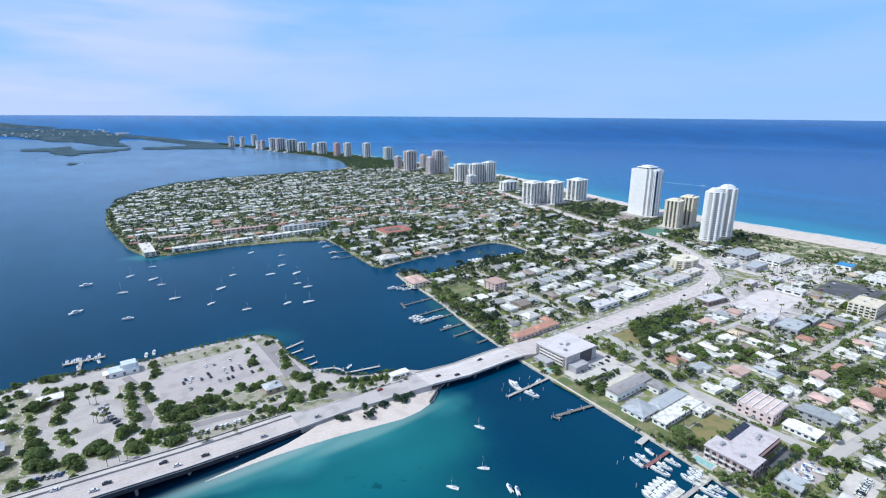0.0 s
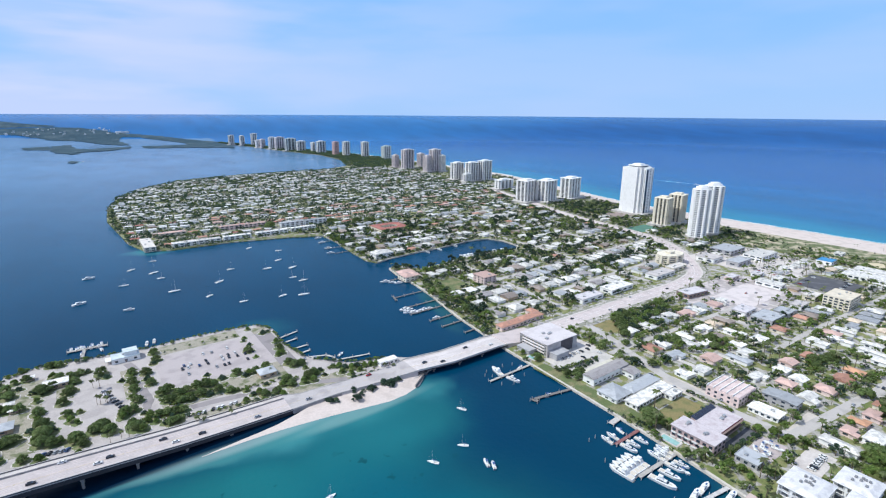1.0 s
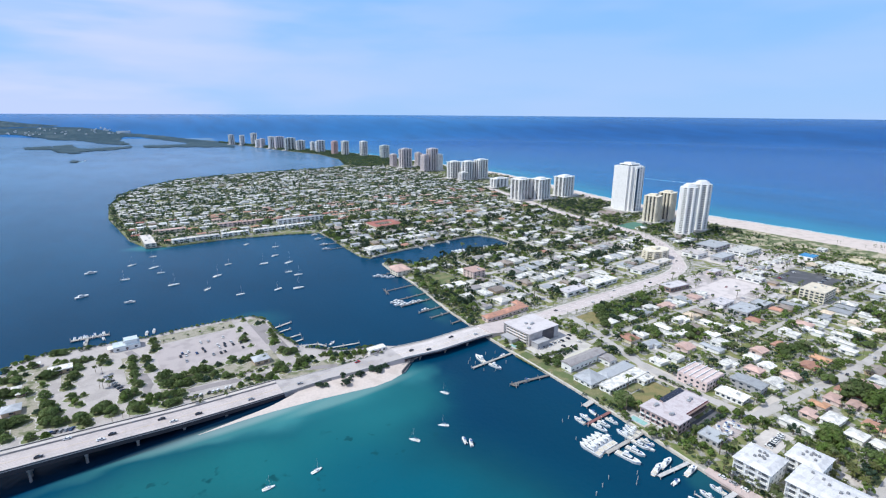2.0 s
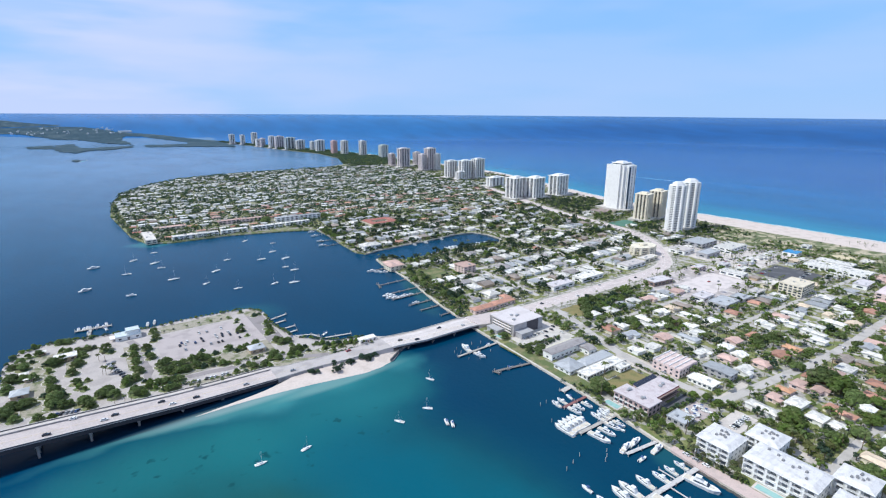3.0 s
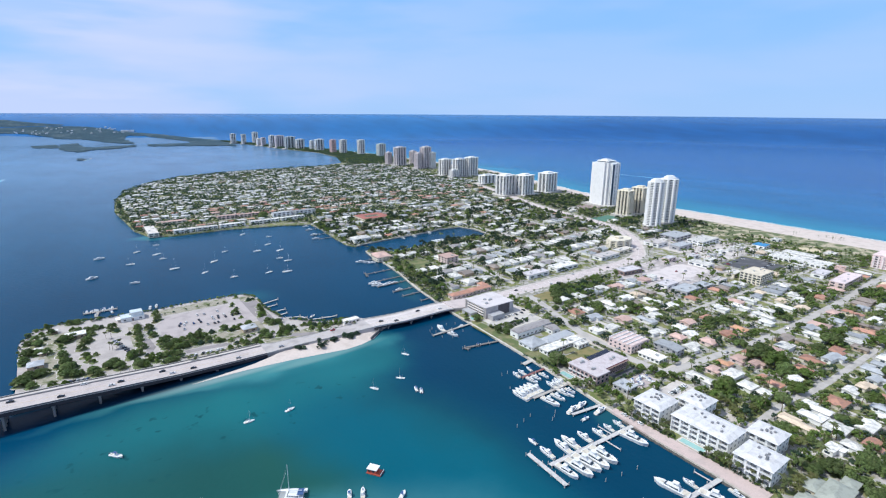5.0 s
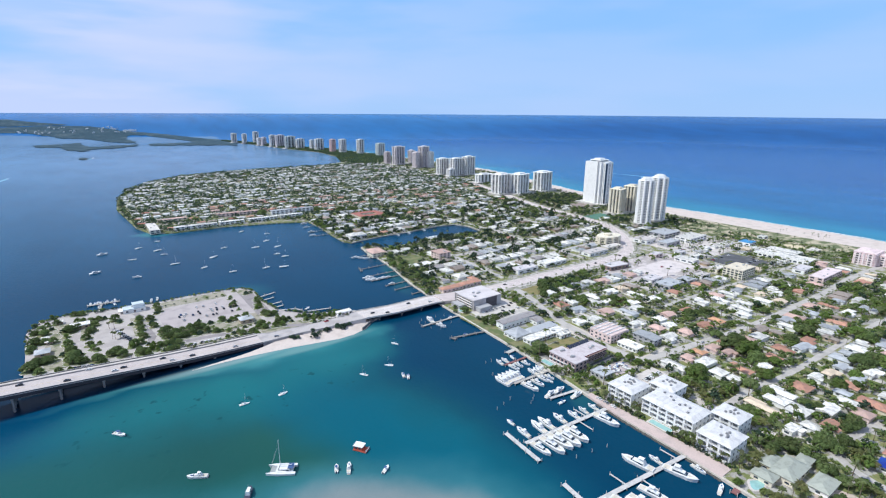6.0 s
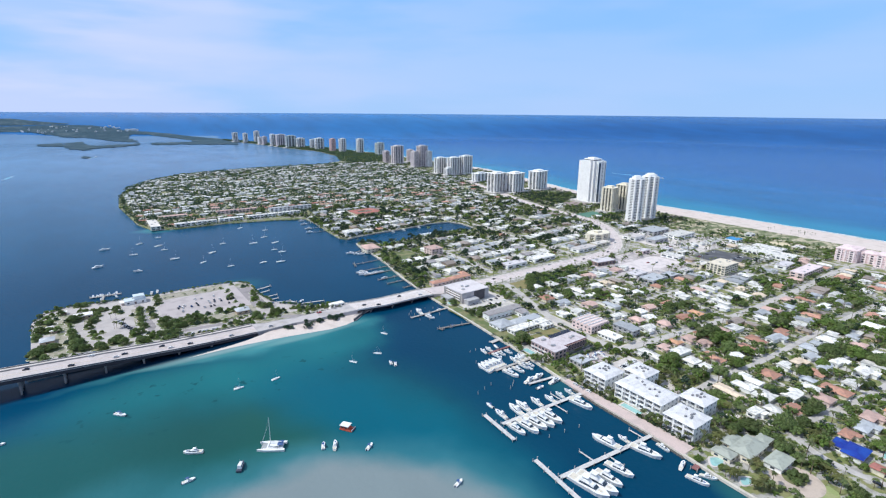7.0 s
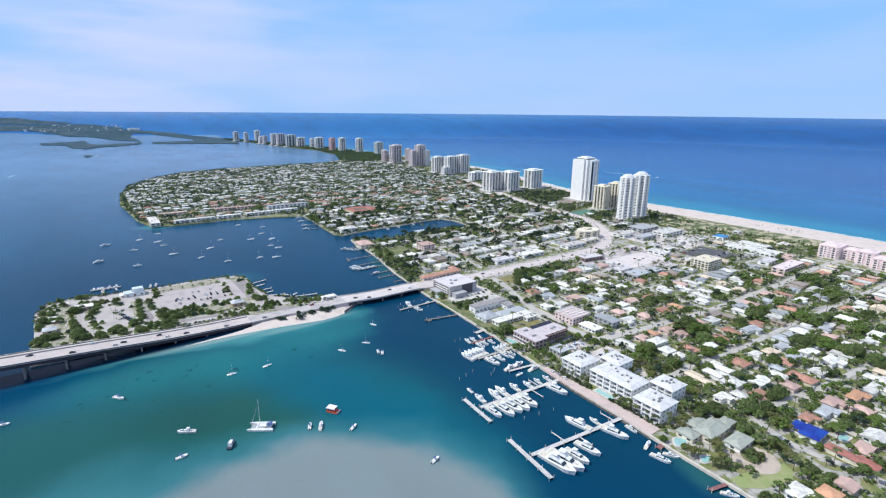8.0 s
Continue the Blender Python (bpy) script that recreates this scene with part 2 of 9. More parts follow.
    c = over(c, ellipse(50, 222, 160, 58, -4, 0.1, 1.05), (0.014, 0.130, 0.145))
    c = over(c, ellipse(115, 262, 95, 20, -4, 0.1, 1.05), (0.055, 0.235, 0.245))
    c = over(c, ellipse(54, 130, 108, 50, -20, 0.3, 1.1), (0.016, 0.080, 0.062), 0.95)
    c = over(c, ellipse(-60, 165, 165, 62, -10, 0.35, 1.1), (0.015, 0.080, 0.076), 0.85)
    c = over(c, ellipse(0, 20, 150, 112, -15, 0.6, 1.1), (0.02, 0.15, 0.17), 0.7)
    c = over(c, ellipse(40, 266, 130, 9, -1, 0.1, 1.0), (0.06, 0.21, 0.215), 0.7)
    c = over(c, ellipse(150, 240, 74, 40, -6, 0.25, 1.1), (0.016, 0.135, 0.155), 0.85)
    c = over(c, ellipse(196, 258, 26, 22, 0, 0.2, 1.1), (0.035, 0.185, 0.205), 0.8)
    c = over(c, ellipse(122, 105, 52, 150, 18, 0.15, 1.1), (0.004, 0.098, 0.150), 0.85)
    c = over(c, ellipse(-55, 40, 120, 105, -12, 0.35, 1.1), (0.055, 0.165, 0.185), 0.8)
    c = over(c, ellipse(42, -16, 128, 132, 0, 0.74, 1.10), (0.050, 0.175, 0.205), 0.9)
    c = over(c, ellipse(37, -21, 118, 121, 0, 0.80, 1.03), (0.205, 0.240, 0.245), 0.92)
    c = over(c, ellipse(258, 62, 13, 26, -10, 0.15, 1.1), (0.022, 0.115, 0.125), 0.7)
    c = over(c, ellipse(252, -68, 13, 30, -8, 0.15, 1.1), (0.030, 0.125, 0.125), 0.75)
    c = over(c, ellipse(236, 60, 62, 190, 0, 0.35, 1.05), (0.003, 0.050, 0.092), 0.4)
    # seagrass on the shallow bed
    sg = n.new("ShaderNodeTexNoise")
    sg.inputs["Scale"].default_value = 1 / 11
    sg.inputs["Detail"].default_value = 2
    l.new(geo.outputs["Position"], sg.inputs["Vector"])
    sm = n.new("ShaderNodeMath")
    sm.operation = "MULTIPLY"
    l.new(smooth(sg.outputs[0], 0.62, 0.72), sm.inputs[0])
    l.new(ellipse(45, 205, 140, 40, -4, 0.5, 1.0), sm.inputs[1])
    c = over(c, sm.outputs[0], (0.004, 0.05, 0.06), 0.75)
    # shade under the long bridge, painted as a near-black band in the water colour
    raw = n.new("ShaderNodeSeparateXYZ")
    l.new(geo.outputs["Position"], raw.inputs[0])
    bridge_shade = n.new("ShaderNodeMath")
    bridge_shade.operation = "MULTIPLY"
    l.new(smooth(raw.outputs[1], 270.5, 273.5), bridge_shade.inputs[0])
    l.new(smooth(raw.outputs[0], 112, 96), bridge_shade.inputs[1])
    bridge_shade2 = n.new("ShaderNodeMath")
    bridge_shade2.operation = "MULTIPLY"
    l.new(bridge_shade.outputs[0], bridge_shade2.inputs[0])
    l.new(smooth(raw.outputs[1], 320, 304), bridge_shade2.inputs[1])
    c = over(c, bridge_shade2.outputs[0], (0.003, 0.018, 0.042))
    # pale sand under a hand of water beside the park beach
    c = over(c, ellipse(60, 268.5, 80, 7.5, -1.8, 0.2, 1.05, geo.outputs["Position"]), (0.22, 0.33, 0.325), 0.8)
    c = over(c, ellipse(140, 259, 62, 9, 1, 0.4, 1.05, geo.outputs["Position"]), (0.17, 0.30, 0.295), 0.7)
    # pale rims along the shores
    c = over(c, ellipse(96, 436, 66, 30, 0, 0.5, 1.1), (0.015, 0.10, 0.13), 0.5)
    c = over(c, ellipse(95, 805, 60, 30, 0, 0.5, 1.0), (0.05, 0.22, 0.24), 0.6)
    c = over(c, ellipse(292, 385, 17, 85, -15, 0.2, 1.1), (0.018, 0.085, 0.105), 0.8)
    # broad wind-ruffled patches
    ruf = n.new("ShaderNodeTexNoise")
    ruf.inputs["Scale"].default_value = 1 / 130
    ruf.inputs["Detail"].default_value = 4
    strm = n.new("ShaderNodeMapping")
    strm.inputs["Rotation"].default_value = (0, 0, 0.5)
    strm.inputs["Scale"].default_value = (1.0, 0.45, 1.0)
    l.new(geo.outputs["Position"], strm.inputs[0])
    l.new(strm.outputs[0], ruf.inputs["Vector"])
    rr = n.new("ShaderNodeMapRange")
    rr.inputs[1].default_value, rr.inputs[2].default_value = 0.3, 0.7
    rr.inputs[3].default_value, rr.inputs[4].default_value = 0.86, 1.14
    l.new(ruf.outputs[0], rr.inputs[0])
    tone = n.new("ShaderNodeVectorMath")
    tone.operation = "SCALE"
    l.new(c, tone.inputs[0])
    l.new(rr.outputs[0], tone.inputs["Scale"])
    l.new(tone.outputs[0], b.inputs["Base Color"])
    b.inputs["Roughness"].default_value = 0.22
    b.inputs["Specular IOR Level"].default_value = 0.055
    w1 = n.new("ShaderNodeTexNoise")
    w1.inputs["Scale"].default_value = 1 / 3.5
    w1.inputs["Detail"].default_value = 4
    l.new(geo.outputs["Position"], w1.inputs["Vector"])
    bm = n.new("ShaderNodeBump")
    bm.inputs["Strength"].default_value = 0.5
    bm.inputs["Distance"].default_value = 0.5
    l.new(w1.outputs[0], bm.inputs["Height"])
    l.new(bm.outputs[0], b.inputs["Normal"])
    return m


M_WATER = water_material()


# ---- mesh helpers ----
class Mesh:
    """Points and faces gathered for one mesh."""

    def __init__(self):
        self.v, self.f = [], []

    def face(self, *pts):
        i = len(self.v)
        self.v.extend(pts)
        self.f.append(tuple(range(i, i + len(pts))))
        return self

    def box(self, x0, y0, z0, x1, y1, z1):
        i = len(self.v)
        self.v += [(x0, y0, z0), (x1, y0, z0), (x1, y1, z0), (x0, y1, z0), (x0, y0, z1), (x1, y0, z1), (x1, y1, z1), (x0, y1, z1)]
        self.f += [tuple(i + k for k in q) for q in ((3, 2, 1, 0), (4, 5, 6, 7), (0, 1, 5, 4), (1, 2, 6, 5), (2, 3, 7, 6), (3, 0, 4, 7))]
        return self

    def prism(self, pts, z0, z1, shrink=1.0, centre=(0, 0)):
        """A closed prism over a counter-clockwise outline."""
        i, k = len(self.v), len(pts)
        self.v += [(x, y, z0) for x, y in pts]
        self.v += [(centre[0] + (x - centre[0]) * shrink, centre[1] + (y - centre[1]) * shrink, z1) for x, y in pts]
        self.f.append(tuple(i + k + q for q in range(k)))
        self.f.append(tuple(i + q for q in reversed(range(k))))
        self.f += [(i + q, i + (q + 1) % k, i + k + (q + 1) % k, i + k + q) for q in range(k)]
        return self

    def loft(self, rings, cap=True, closed=True):
        """Rings of equal length joined in turn."""
        i, k = len(self.v), len(rings[0])
        for r in rings:
            self.v += list(r)
        for a in range(len(rings) - 1):
            for q in range(k if closed else k - 1):
                p, s = i + a * k, i + (a + 1) * k
                self.f.append((p + q, p + (q + 1) % k, s + (q + 1) % k, s + q))
        if cap and closed:
            self.f.append(tuple(i + q for q in reversed(range(k))))
            self.f.append(tuple(i + (len(rings) - 1) * k + q for q in range(k)))
        return self

    def tube(self, a, b, r0, r1=None, sides=6):
        a, b = Vector(a), Vector(b)
        q = (b - a).to_track_quat("Z", "Y")
        r1 = r0 if r1 is None else r1
        ring = [Vector((math.cos(2 * math.pi * k / sides), math.sin(2 * math.pi * k / sides), 0)) for k in range(sides)]
        return self.loft([[tuple(a + q @ (p * r0)) for p in ring], [tuple(b + q @ (p * r1)) for p in ring]])

    def data(self, name, material, smooth=False):
        me = bpy.data.meshes.new(name)
        me.from_pydata(self.v, [], self.f)
        me.materials.append(material)
        if smooth:
            me.shade_smooth()
        me.update()
        return me


def part(name, mesh, material, parent, label="", smooth=False, at=None):
    """One mesh object under a thing or a part; mesh may be ready data shared by alike parts."""
    ob = new(name, mesh.data(name, material, smooth) if isinstance(mesh, Mesh) else mesh)
    ob.parent = parent
    if at:
        ob.location = at
    return tagged(ob, label) if label else ob


def thing(name, label, category, group="", x=0.0, y=0.0, z=0.0, turn=0.0, kind=""):
    """An Empty at a thing's base."""
    ob = new(name)
    ob.empty_display_size = 0.5
    ob.matrix_world = pose(x, y, z, 0, 0, turn)
    return tagged(ob, label, category, group, kind)


def structure(name, mesh, material, label, category, smooth=False):
    return tagged(new(name, mesh.data(name, material, smooth)), label, category, "", "structure")


# ---- water and land ----
def far_height(r):
    """The sheet bends up far out, so that its rim stands at the sea's horizon."""
    if r <= 3400:
        return 0.0
    s = (r - 3400) / 1300
    d = 3400 + 1300 * s + 20300 * s ** 3
    return 201.0 * (1 - r / d)


def build_water():
    radii = [0, 60, 150, 300, 500, 800, 1200, 1700, 2300, 2900, 3400] + [3400 + 1300 * k / 26 for k in range(1, 27)]
    seg = 128
    v, f = [(0, -80, 0)], []
    for r in radii[1:]:
        for k in range(seg):
            a = 2 * math.pi * k / seg
            v.append((r * math.cos(a), -80 + r * math.sin(a), far_height(r)))
    for k in range(seg):
        f.append((0, 1 + k, 1 + (k + 1) % seg))
    for j in range(len(radii) - 2):
        p, s = 1 + j * seg, 1 + (j + 1) * seg
        for k in range(seg):
            f.append((p + k, s + k, s + (k + 1) % seg, p + (k + 1) % seg))
    ms = Mesh()
    ms.v, ms.f = v, f
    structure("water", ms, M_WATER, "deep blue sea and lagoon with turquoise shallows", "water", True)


build_water()

# island shore, counter-clockwise from the south-west: seawall, canal, residential point, far strand, then down the ocean side
SHORE_S = [(236, -600), (247, -200), (253, -100), (254.5, -60), (256.5, -36), (259, -8), (260.5, 32), (264, 66), (267, 92), (271, 130), (274, 172), (277, 222), (280, 272)]
SHORE_N = [(284, 300), (290, 352), (303, 415), (309, 460), (311, 504), (316, 530), (330, 536), (350, 504), (392, 509), (444, 516), (489, 514), (522, 506), (537, 520), (540, 555),
           (530, 580), (491, 586), (430, 577), (379, 575), (339, 570), (317, 564), (309, 580), (312, 633), (319, 705), (318, 748)]
SHORE_W = [(271, 769), (183, 790), (97, 791), (68, 811), (54, 866), (40, 1075), (50, 1220), (75, 1342), (131, 1475), (249, 1600), (386, 1639), (536, 1657), (691, 1650), (838, 1735),
           (925, 1975), (950, 2236), (885, 2575), (850, 2952), (795, 3224), (765, 3390)]
OCEAN = [(800, 3390), (860, 3150), (960, 2700), (1060, 2400), (1120, 2000), (1130, 1600), (1125, 1225), (1085, 1033), (1015, 804), (975, 677), (955, 540), (950, 420), (947, 300), (947, 180), (947, 40), (947, -600)]
SURF = [(835, 3390), (895, 3150), (1000, 2700), (1100, 2400), (1160, 2000), (1175, 1600), (1165, 1225), (1125, 1033), (1060, 804), (1030, 677), (1022, 540), (1026, 420), (1034, 300), (1036, 180), (1036, 40), (1036, -600)]
ISLAND = SHORE_S + SHORE_N + SHORE_W
GROUND_Z = 1.5


def build_island():
    ring = list(reversed(ISLAND + OCEAN))
    ms = Mesh().prism(ring, -2.5, GROUND_Z)
    structure("ground", ms, M_GROUND, "sandy yards and lawns of a built-up barrier island", "ground")
    cap = Mesh()
    pts = SHORE_S + SHORE_N[:20]
    for (x0, y0), (x1, y1) in zip(pts, pts[1:]):
        d = Vector((x1 - x0, y1 - y0)).normalized()
        nx, ny = -d.y, d.x
        cap.loft([[(x0 + nx * 0.5, y0 + ny * 0.5, 0.2), (x0 + nx * 0.5, y0 + ny * 0.5, 1.85), (x0 - nx * 1.3, y0 - ny * 1.3, 1.85), (x0 - nx * 1.3, y0 - ny * 1.3, 0.2)],
                  [(x1 + nx * 0.5, y1 + ny * 0.5, 0.2), (x1 + nx * 0.5, y1 + ny * 0.5, 1.85), (x1 - nx * 1.3, y1 - ny * 1.3, 1.85), (x1 - nx * 1.3, y1 - ny * 1.3, 0.2)]])
    structure("seawall", cap, M_SEAWALL, "pale concrete seawall cap along the waterfront", "seawall")
    # ocean beach: a slope of sand from the dune foot into the sea
    b = Mesh()
    rows = []
    for (x0, y0), (x1, y1) in zip(OCEAN, SURF):
        rows.append([(x0 - 4, y0, 1.9), (x0 + (x1 - x0) * 0.35, y0 + (y1 - y0) * 0.35, 1.75), (x0 + (x1 - x0) * 0.8, y0 + (y1 - y0) * 0.8, 0.7), (x1, y1, 0.0), (x1 + 25, y1, -1.5)])
    b.loft(rows, closed=False)
    structure("beach", b, M_SAND, "wide pale sand beach along the ocean", "beach", True)
    foam = Mesh()
    foam.loft([[(x + 1, y, 0.09), (x + 5.5, y, 0.05)] for x, y in SURF], closed=False)
    structure("surf_line", foam, mat("sea_foam", (0.75, 0.78, 0.78), 0.8, 0.3, 25, 2.0, second=(0.2, 0.5, 0.6), amount=0.75), "thin white line of breaking surf", "surf")


build_island()

PARK = [(-95, 266), (-72, 348), (-75, 428), (-66, 456), (-45, 462), (-10, 456), (28, 450), (60, 453), (100, 450), (122, 446), (130, 428), (128, 388), (136, 352), (160, 326), (190, 316), (215, 296), (212, 280), (190, 273),
        (168, 279), (150, 281), (125, 283), (97, 285), (80, 289), (60, 294), (40, 297), (-20, 297), (-72, 298)]


def build_park_ground():
    ring = list(reversed(PARK[1:]))
    ms = Mesh().prism(ring, -2.0, 1.4)
    structure("park_ground", ms, mat("park_ground", (0.455, 0.41, 0.39), 0.95, 0.1, 16, 1.2, second=(0.385, 0.345, 0.33)), "pale sandy ground of the island park", "ground")


build_park_ground()


# ---- where things stand: a raster of the plan, so that houses and trees keep clear ----
CELL, X_MIN, Y_MIN, X_MAX, Y_MAX = 2.0, -110, -420, 1150, 1760
NX, NY = int((X_MAX - X_MIN) / CELL), int((Y_MAX - Y_MIN) / CELL)
_gx, _gy = np.meshgrid(X_MIN + (np.arange(NX) + 0.5) * CELL, Y_MIN + (np.arange(NY) + 0.5) * CELL, indexing="ij")


def inside(poly, gx=_gx, gy=_gy):
    res = np.zeros(np.shape(gx), bool)
    for (x0, y0), (x1, y1) in zip(poly, poly[1:] + poly[:1]):
        if y0 != y1:
            cross = ((y0 > gy) != (y1 > gy)) & (gx < (x1 - x0) * (gy - y0) / (y1 - y0) + x0)
            res ^= cross
    return res


LAND = inside(ISLAND + OCEAN)
TAKEN = ~LAND
ROADSIDE = np.zeros((NX, NY), bool)


def take_rect(x0, y0, x1, y1, grow=0.0):
    i0, i1 = int((x0 - grow - X_MIN) / CELL), int(math.ceil((x1 + grow - X_MIN) / CELL))
    j0, j1 = int((y0 - grow - Y_MIN) / CELL), int(math.ceil((y1 + grow - Y_MIN) / CELL))
    TAKEN[max(i0, 0):max(i1, 0), max(j0, 0):max(j1, 0)] = True


def free_rect(x0, y0, x1, y1):
    i0, i1 = int((x0 - X_MIN) / CELL), int(math.ceil((x1 - X_MIN) / CELL))
    j0, j1 = int((y0 - Y_MIN) / CELL), int(math.ceil((y1 - Y_MIN) / CELL))
    if i0 < 0 or j0 < 0 or i1 > NX or j1 > NY:
        return False
    return not TAKEN[i0:i1, j0:j1].any()


def take_line(pts, width):
    for (x0, y0), (x1, y1) in zip(pts, pts[1:]):
        k = max(1, int(math.hypot(x1 - x0, y1 - y0) / 3))
        for q in range(k + 1):
            x, y = x0 + (x1 - x0) * q / k, y0 + (y1 - y0) * q / k
            take_rect(x - width / 2, y - width / 2, x + width / 2, y + width / 2)


def curve_points(pts, step=6.0):
    """A smooth line through the points (Catmull-Rom)."""
    out = []
    p = [pts[0]] + list(pts) + [pts[-1]]
    for a, b, c, d in zip(p, p[1:], p[2:], p[3:]):
        k = max(1, int(math.dist(b[:2], c[:2]) / step))
        for q in range(k):
            t = q / k
            out.append(tuple(0.5 * (2 * B + (C - A) * t + (2 * A - 5 * B + 4 * C - D) * t * t + (3 * B - A - 3 * C + D) * t ** 3) for A, B, C, D in zip(a, b, c, d)))
    out.append(tuple(pts[-1]))
    return out


def offset_line(pts, d):
    res = []
    for i, p in enumerate(pts):
        a, b = pts[max(i - 1, 0)], pts[min(i + 1, len(pts) - 1)]
        n = math.hypot(b[0] - a[0], b[1] - a[1]) or 1
        res.append((p[0] - (b[1] - a[1]) / n * d, p[1] + (b[0] - a[0]) / n * d))
    return res


def road(name, pts, width, z, material, label, category="road", sidewalk=0.0, lines=False, block=True):
    pts = curve_points(pts)
    ms = Mesh()
    l, r = offset_line(pts, width / 2), offset_line(pts, -width / 2)
    ms.loft([[(a[0], a[1], z - 0.5), (a[0], a[1], z), (b[0], b[1], z), (b[0], b[1], z - 0.5)] for a, b in zip(l, r)], closed=False)
    structure(name, ms, material, label, category)
    if sidewalk:
        for sgn in (1, -1):
            a, b = offset_line(pts, sgn * width / 2), offset_line(pts, sgn * (width / 2 + sidewalk))
            if sgn < 0:
                a, b = b, a
            ms = Mesh()
            ms.loft([[(q[0], q[1], z - 0.4), (q[0], q[1], z + 0.14), (p[0], p[1], z + 0.14), (p[0], p[1], z - 0.4)] for p, q in zip(a, b)], closed=False)
            structure("sidewalk", ms, M_PAVE, "pale concrete sidewalk with a raised kerb", "sidewalk")
    if lines:
        ms = Mesh()
        for off in lines:
            c = offset_line(pts, off)
            for k in range(0, len(c) - 1, 2 if off else 1):
                (x0, y0), (x1, y1) = c[k], c[k + 1]
                n = math.hypot(x1 - x0, y1 - y0) or 1
                nx, ny = -(y1 - y0) / n * 0.13, (x1 - x0) / n * 0.13
                ms.face((x0 + nx, y0 + ny, z + 0.012), (x0 - nx, y0 - ny, z + 0.012), (x1 - nx, y1 - ny, z + 0.012), (x1 + nx, y1 + ny, z + 0.012))
        structure("lane_marking", ms, M_WHITE, "white lane lines painted on the road", "road marking")
    if block:
        take_line(pts, width + 2 * sidewalk + 1)
        half = (width + 2 * sidewalk) / 2 + 3.0
        for x, y in curve_points(pts, 3.0):
            i, j, g = int((x - X_MIN) / CELL), int((y - Y_MIN) / CELL), int(half / CELL)
            ROADSIDE[max(0, i - g):i + g + 1, max(0, j - g):j + g + 1] = True


def patch(name, x0, y0, x1, y1, z, material, label, category="pavement", block=True):
    structure(name, Mesh().box(x0, y0, z - 0.6, x1, y1, z), material, label, category)
    if block:
        take_rect(x0, y0, x1, y1)


# ---- the causeway bridge ----
Y0, Y1 = 271.0, 293.5     # its two edges


def deck_z(x):
    if x > 95:
        return 3.0 if x < 150 else 3.0 + 2.0 * min(1, max(0, (x - 150) / 45)) - 2.9 * max(0, (x - 272) / 40) ** 1.0 * (1 if x > 272 else 0)
    if x > 25:
        return 3.0 + 3.0 * ((95 - x) / 70) ** 1.3
    if x > -160:
        return 6.0 + 0.088 * (25 - x) - 0.00008 * (25 - x) ** 2
    return 6.0 + 0.088 * 185 - 0.00008 * 185 ** 2 + 3.0 * math.sin(min(1, (-160 - x) / 340) * math.pi)


def bend_y(x):
    """The causeway swings north between its two bridges."""
    return float(np.interp(x, (-200, 85, 130, 165, 197, 225), (0, 12.5, 13.2, 9, 4.5, 0)))


def strip_mesh(xs, ya, yb, dz0, dz1):
    ms = Mesh()
    ms.loft([[(x, ya + bend_y(x), deck_z(x) + dz0), (x, ya + bend_y(x), deck_z(x) + dz1), (x, yb + bend_y(x), deck_z(x) + dz1), (x, yb + bend_y(x), deck_z(x) + dz0)] for x in xs])
    return ms


